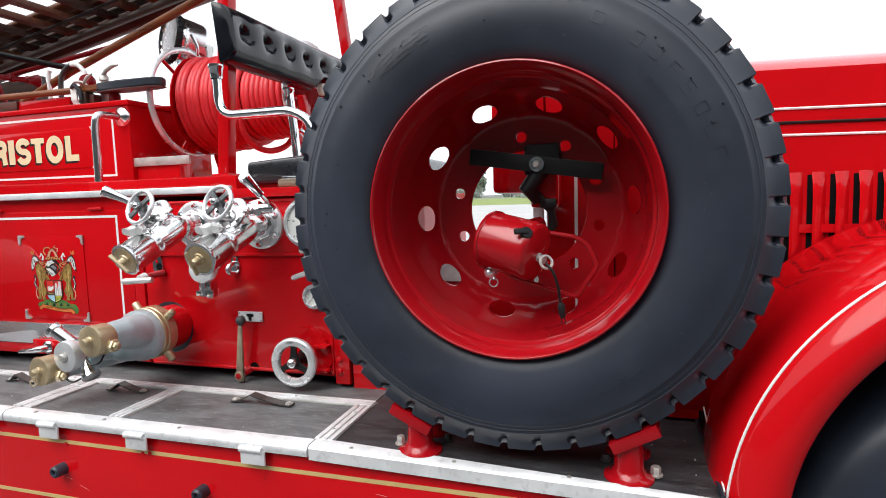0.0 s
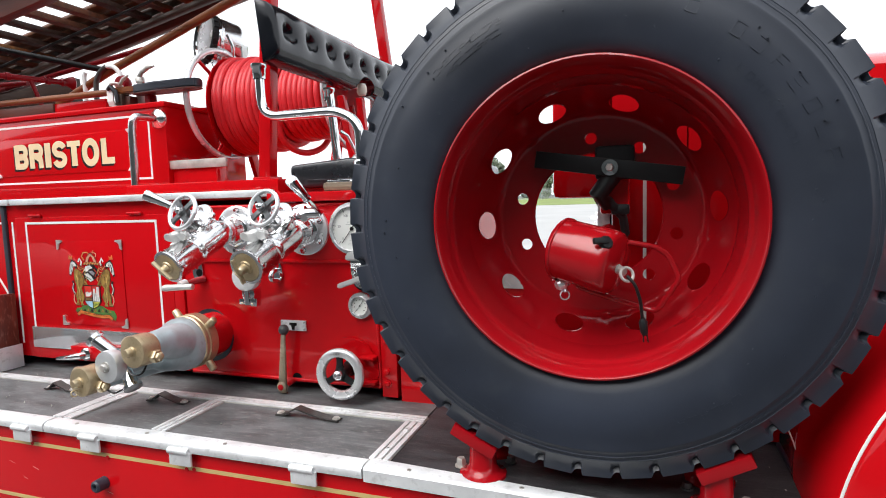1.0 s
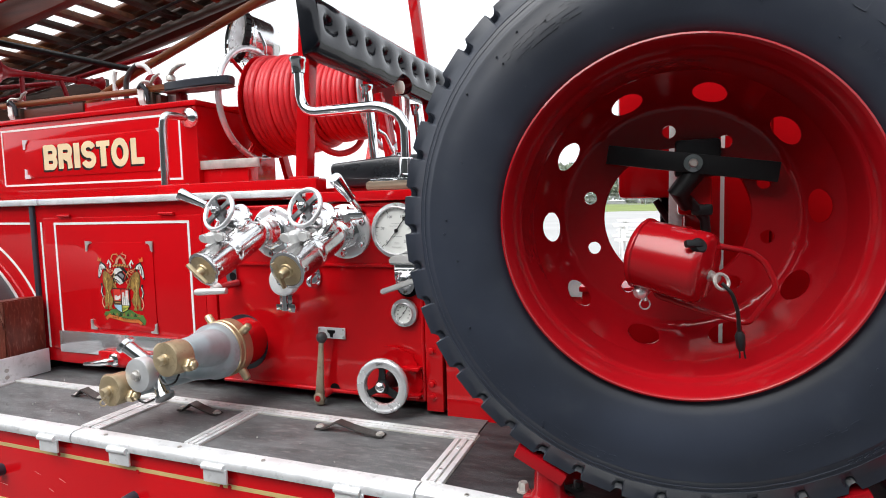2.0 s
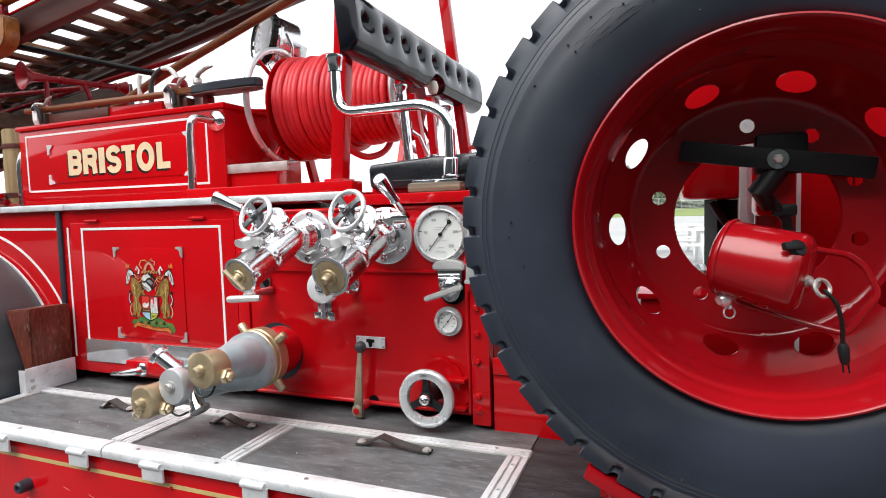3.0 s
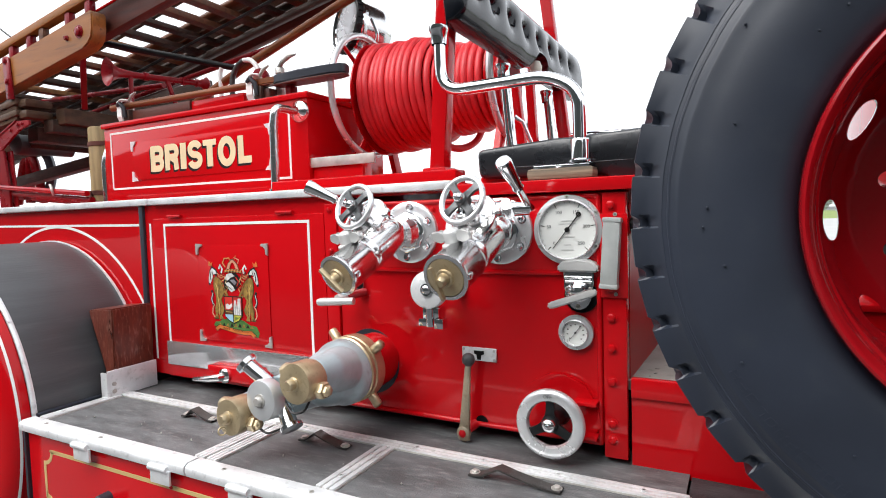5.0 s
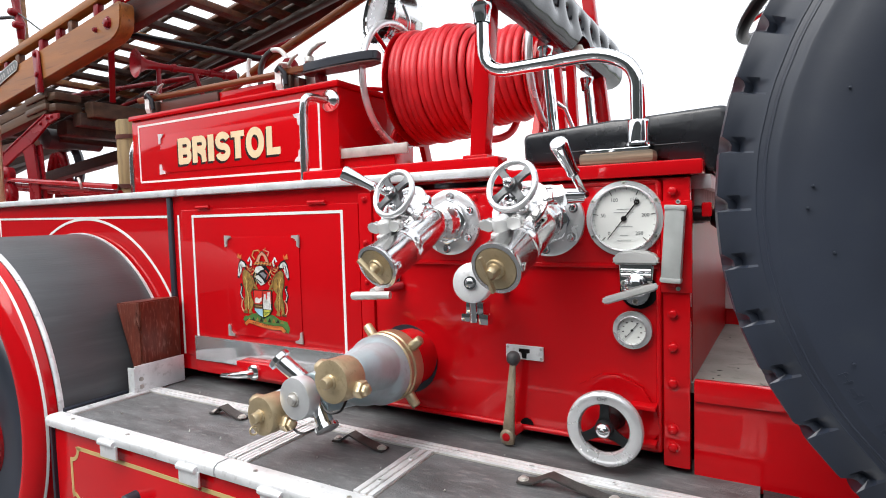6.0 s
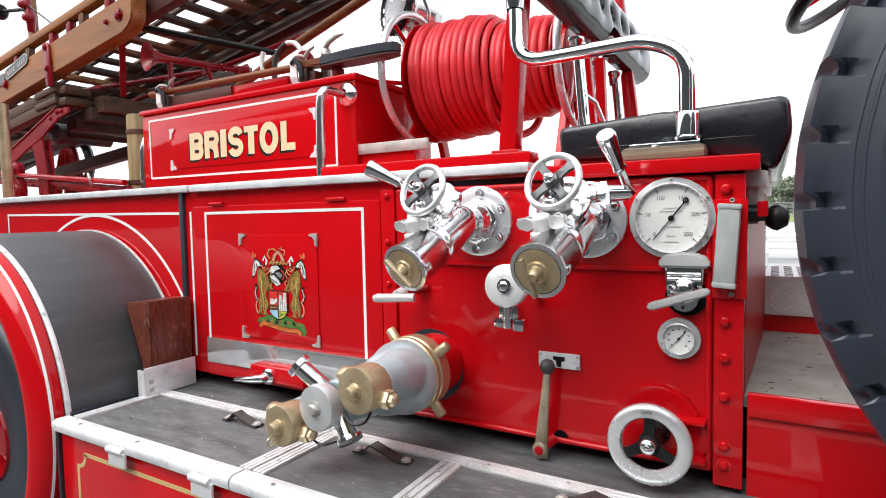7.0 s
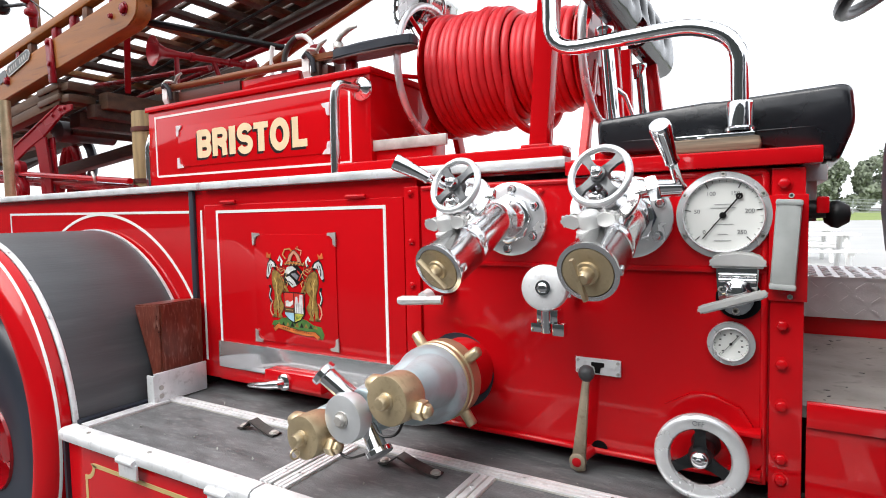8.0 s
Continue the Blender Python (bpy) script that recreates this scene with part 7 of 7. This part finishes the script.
timber("truss_rail", (-6.6, 1.715, 2.186 - 0.148 * 3.0), (-2.2, 1.715, 2.186 + 0.148 * 1.4), 0.045, 0.038, BEAMWOOD, ladder)
for k, x in enumerate((-4.92, -4.62, -4.34, -3.99, -3.86, -3.62, -3.455, -3.34, -3.12, -2.96)):
    z = 2.186 + 0.148 * (x + 3.6)
    part("spacer_block", box(B(), x - 0.022, x + 0.022, 1.698, 1.732, z - 0.085, z - 0.016, 0.012), IRONRED if k % 3 != 1 else ROOFWOOD, ladder)
beam("string", -7.0, 1.0, 2.47, 2.165, 0.040, 0.100, REDWOOD, ladder)
timber("string", (-5.6, 1.80, 2.20 - 0.155 * 2.7), (-1.4, 1.80, 2.20 + 0.155 * 1.5), 0.05, 0.12, REDWOOD, ladder)
timber("string_cap", (-5.6, 1.80, 2.264 - 0.155 * 2.7), (-1.4, 1.80, 2.264 + 0.155 * 1.5), 0.056, 0.012, RED, ladder)
beam("string", -7.0, 1.0, 2.56, 2.280, 0.045, 0.110, ROOFWOOD, ladder)
rr = random.Random(3)
for i in range(42):
    x = -6.0 + i * 0.152
    y0 = 1.90 if x < -2.2 else 1.96
    z = lz(x, 2.262)
    part("cross_slat", box(B(), x - 0.031, x + 0.031, y0, 2.57, z - 0.014 + rr.uniform(-0.004, 0.004), z + 0.012, 0.003), rr.choice((DARKWOOD, DARKWOOD, DARKWOOD, ROOFWOOD, WOOD)), ladder)
for y, w, mat in ((2.050, 0.020, DARKWOOD), (2.27, 0.090, ROOFWOOD), (2.375, 0.105, ROOFWOOD), (2.50, 0.105, DARKWOOD)):
    beam("floor_board", -7.0, 0.8, y, 2.300, w, 0.018, mat, ladder)
for y, b in ((2.22, 2.215), (2.36, 2.19)):
    part("rope", tube(B(), [(-6.0, y, lz(-6.0, b)), (-3.6, y, lz(-3.6, b - 0.02)), (-0.6, y, lz(-0.6, b))], 0.008, 6), BLACKIRON, ladder)
beam("guide_rail", -6.0, 0.6, 2.34, 2.150, 0.035, 0.030, DARKWOOD, ladder)
part("black_bar", tube(B(), [(-3.06, 1.82, 2.12), (-2.62, 2.16, 2.020), (-2.58, 2.19, 2.012)], 0.016, 8), BLACKIRON, ladder)

pulley = thing("ladder_pulley", (-3.87, 1.74, 2.17), "red iron pulley bracket with a black knob on the ladder", "pulley")
timber("plate", (-3.875, 1.745, 2.15), (-3.905, 1.745, 2.60), 0.035, 0.045, WOOD, pulley)
part("clevis", tube(B(), [(-3.815, 1.705, 2.20), (-3.800, 1.700, 2.27), (-3.830, 1.705, 2.32), (-3.850, 1.705, 2.42), (-3.86, 1.705, 2.55)], [0.016, 0.024, 0.018, 0.022, 0.018], 12), IRONRED, pulley)
for z, x in ((2.262, -3.800), (2.335, -3.838)):
    part("boss", rod(B(), (x, 1.705, z), (x + 0.012, 1.662, z), 0.022, 0.018, 12, 0.004), IRONRED, pulley)
part("pin", tube(B(), [(-3.83, 1.70, 2.31), (-3.88, 1.70, 2.325), (-4.09, 1.69, 2.352)], [0.018, 0.009, 0.009], 10), BLACKIRON, pulley)
part("knob", lathe(B(), [(0, -0.03), (0.03, -0.022), (0.042, 0), (0.03, 0.022), (0, 0.03)], aim((-4.10, 1.69, 2.354), (1, 0, -0.1)), 20), BLACKIRON, pulley)
part("cord", tube(B(), [(-3.82, 1.70, 2.335), (-3.60, 1.705, 2.20)], 0.004, 6), BLACKIRON, pulley)

# carriage under the ladder: main side beam with rounded end, straps, cross timbers, red struts
carriage = thing("ladder_carriage", (-3.6, 1.9, 1.322), "wooden ladder carriage with red iron struts and rollers", "ladder carriage")
bm = B()
BS = 0.155
pts = [(-6.0, 2.052 + BS * -3.0), (-2.995, 2.053), (-2.950, 2.068), (-2.925, 2.092), (-2.914, 2.130), (-2.910, 2.195), (-2.925, 2.212), (-6.0, 2.204 + BS * -3.0)]
plate(bm, pts, face(1.758), 0.070)
bmesh.ops.bevel(bm, geom=bm.edges[:], offset=0.006, segments=2, affect="EDGES")
beam1 = part("side_beam", bm, BEAMWOOD, carriage, "varnished wooden side beam with a rounded end")
for x, z, r in ((-3.010, 2.128, 0.022), (-3.105, 2.114, 0.010), (-4.080, 1.967, 0.020)):
    bolt("bolt", (x, 1.688, z), (0, -1, 0), r, IRONRED, beam1, 0.014)
m = face(1.687) @ Matrix.Translation((-3.948, 2.040, 0)) @ Matrix.Rotation(math.atan(BS) + 0.10, 4, "Z")
outline = [(-0.128, 0), (-0.110, -0.026), (0.108, -0.026), (0.128, -0.008), (0.128, 0.010), (0.108, 0.026), (-0.110, 0.026)]
plate_ring = part("name_plate", plate(B(), outline, m, 0.004), PLATEGREY, beam1, "worn grey maker plate with raised letters")
part("plate_edge", strip(B(), outline + outline[:1], m @ Matrix.Translation((0, 0, 0.004)), 0.005, 0.0015), STEEL, plate_ring, smooth=0)
for k in range(9):
    if k != 4:
        part("plate_mark", strip(B(), [(-0.092 + 0.023 * k, -0.012), (-0.092 + 0.023 * k, 0.012)], m @ Matrix.Translation((0, 0, 0.004)), 0.010, 0.0012), STEEL, plate_ring, smooth=0)
bm = plate(B(), [(-0.22, -0.026), (-0.150, -0.026), (-0.134, 0), (-0.150, 0.026), (-0.22, 0.026)], m, 0.004)
part("name_plate", bm, PLATEGREY, beam1, "worn grey maker plate with raised letters")
bm = plate(B(), [(-3.646, 1.898), (-3.580, 1.893), (-3.600, 2.096), (-3.614, 2.110), (-3.650, 2.113), (-3.662, 2.100)], face(1.687), 0.010)
bmesh.ops.bevel(bm, geom=bm.edges[:], offset=0.003, segments=1, affect="EDGES")
hanger = part("hanger", bm, IRONRED, carriage)
for x, z in ((-3.634, 2.088), (-3.626, 1.985)):
    bolt("bolt", (x, 1.677, z), (0, -1, 0), 0.013, IRONRED, hanger, 0.009)
timber("hanger", (-3.165, 1.790, 2.07), (-3.330, 1.880, 1.845), 0.028, 0.010, IRONRED, carriage)
for dz, w in ((0.026, 0.050), (-0.026, 0.050)):
    timber("side_timber", (-5.2, 1.728, 1.848 + dz - 0.135 * 1.59), (-3.612, 1.728, 1.848 + dz), 0.055, w, GREYWOOD, carriage)
for z in (1.862, 1.806):
    part("slot", box(B(), -3.765, -3.695, 1.697, 1.703, z - 0.006, z + 0.006, 0.001), DARK, carriage)
for z in (1.878, 1.822):
    part("roller_bar", box(B(), -3.615, -3.530, 1.705, 1.840, z - 0.022, z + 0.022, 0.018), GREYWOOD, carriage)
    timber("roller_bar", (-3.80, 1.705, z - 0.012), (-3.59, 1.705, z + 0.010), 0.030, 0.034, GREYWOOD, carriage, 0.012)
part("cross_timber", box(B(), -3.50, -3.42, 1.83, 2.60, 1.775, 1.855, 0.006), GREYWOOD, carriage)
part("cross_timber", box(B(), -3.56, -3.48, 1.80, 2.60, 1.735, 1.800, 0.006), DARKWOOD, carriage)
part("cross_timber", box(B(), -3.72, -3.62, 1.80, 2.50, 1.700, 1.775, 0.006), DARKWOOD, carriage)
part("cross_timber", box(B(), -4.25, -4.15, 1.76, 2.60, 1.740, 1.830, 0.006), DARKWOOD, carriage)
timber("side_timber", (-5.4, 2.30, 1.74), (-2.9, 2.30, 1.95), 0.06, 0.14, DARKWOOD, carriage)
timber("side_timber", (-5.4, 2.10, 1.70), (-3.6, 2.10, 1.85), 0.05, 0.09, ROOFWOOD, carriage)
timber("wedge_timber", (-4.45, 2.10, 1.535), (-3.20, 2.10, 1.655), 0.06, 0.062, DARKWOOD, carriage)
post = part("post", lathe(B(), [(0, 0), (0.064, 0), (0.064, 0.405), (0.060, 0.411), (0, 0.411)], aim((-3.175, 1.868, 1.322), (0, 0, 1)), 14), LOGWOOD, carriage, "round bare wooden post with leather bands", smooth=60)
for z, t in ((1.398, 0.02), (1.638, -0.03)):
    part("band", lathe(B(), [(0.064, 0), (0.068, 0.001), (0.068, 0.021), (0.064, 0.022)], aim((-3.175, 1.868, z), (t, 0, 1)), 20), REDWOOD, post, "brown leather band")
part("knot", tube(B(), [(-3.20, 1.800, 1.41), (-3.18, 1.785, 1.385), (-3.16, 1.795, 1.36), (-3.19, 1.790, 1.345), (-3.215, 1.800, 1.375)], 0.014, 8, 0.01), REDWOOD, post, "knotted leather tie")
# red channel brackets
for name, pts in (("bracket_arm", [(-3.50, 1.785), (-3.50, 1.760), (-3.60, 1.745), (-3.70, 1.695), (-3.775, 1.655), (-3.93, 1.612), (-4.11, 1.540), (-4.12, 1.620), (-3.90, 1.690), (-3.70, 1.762), (-3.64, 1.792)]),
                  ("bracket_leg", [(-3.895, 1.645), (-3.770, 1.655), (-3.762, 1.600), (-3.740, 1.477), (-3.735, 1.330), (-3.835, 1.330), (-3.842, 1.477), (-3.850, 1.540), (-3.862, 1.600)]),
                  ("bracket_leg", [(-4.13, 1.60), (-4.08, 1.58), (-4.02, 1.50), (-3.99, 1.40), (-3.98, 1.33), (-4.14, 1.33)])):
    bm = plate(B(), pts, face(1.712 if name == "bracket_arm" else 1.716), 0.012)
    bmesh.ops.bevel(bm, geom=bm.edges[:], offset=0.003, segments=1, affect="EDGES")
    arm = part(name, bm, IRONRED, carriage, smooth=0)
timber("flange", (-3.62, 1.725, 1.790), (-4.11, 1.725, 1.618), 0.060, 0.010, IRONRED, carriage)
timber("flange", (-3.765, 1.730, 1.650), (-3.737, 1.730, 1.330), 0.010, 0.060, IRONRED, carriage)
for x, z in ((-3.60, 1.770), (-3.67, 1.748), (-3.56, 1.772)):
    bolt("bolt", (x, 1.700, z), (0, -1, 0), 0.009, IRONRED, carriage, 0.008)
for z, y, mt in ((1.447, 1.70, SHADERED), (1.418, 1.725, IRONRED), (1.395, 1.80, IRONRED)):
    part("rail", tube(B(), [(-4.6, y, z + 0.085), (-3.05, y, z - 0.050)], 0.0135, 12), mt, carriage)
part("rail_clip", tube(B(), [(-3.33, 1.69, 1.450), (-3.30, 1.68, 1.428), (-3.305, 1.69, 1.400)], 0.007, 8, 0.01), STEEL, carriage)
for x0, x1 in ((-4.86, -4.90), (-4.72, -4.74), (-4.62, -4.56)):
    part("strut", tube(B(), [(-4.70, 2.30, 1.76), ((x0 - 4.7) / 2, 2.30, 1.70), (x1, 2.30, 1.42)], 0.030, 10, 0.03), IRONRED, carriage)
part("small_wheel", ring(B(), aim((-4.70, 2.34, 1.62), (0, -1, 0)), 0.17, 0.030, 32, 8), RUBBER, carriage)
for pts in ([(-4.5, 2.3, 1.90), (-2.4, 2.3, 2.12)], [(-4.16, 2.1, 2.015), (-3.0, 2.1, 1.965)]):
    part("tie_rod", tube(B(), pts, 0.014, 8), IRONRED, carriage)
part("drum", lathe(B(), [(0, 0.01), (0.040, 0.008), (0.048, 0), (0.058, -0.006), (0.058, -0.10), (0.050, -0.11), (0.050, -0.30), (0, -0.30)], aim((-3.955, 1.850, 1.715), (0, -1, 0)), 24), KNOB, carriage, "dark grey drum")
part("axle", rod(B(), (-3.90, 1.90, 1.715), (-3.80, 2.45, 1.695), 0.020, seg=12), DARKWOOD, carriage)
part("sheave", lathe(B(), [(0, 0.006), (0.030, 0.006), (0.034, 0), (0.060, 0), (0.066, 0.008), (0.070, 0), (0.070, -0.03), (0, -0.03)], aim((-4.057, 1.690, 1.400), (0, -1, 0)), 28), IRONRED, carriage)
part("sheave", lathe(B(), [(0, 0.02), (0.020, 0.02), (0.024, 0.006), (0.042, 0), (0.042, -0.03), (0, -0.03)], aim((-4.045, 1.690, 1.510), (0, -1, 0)), 24), IRONRED, carriage)
brass = thing("brass_pole", (-3.795, 1.55, 1.322), "upright polished brass pole at the rear body", "pole")
part("shaft", rod(B(), (-3.795, 1.55, 1.31), (-3.795, 1.55, 1.81), 0.023, seg=20), BRASS, brass)
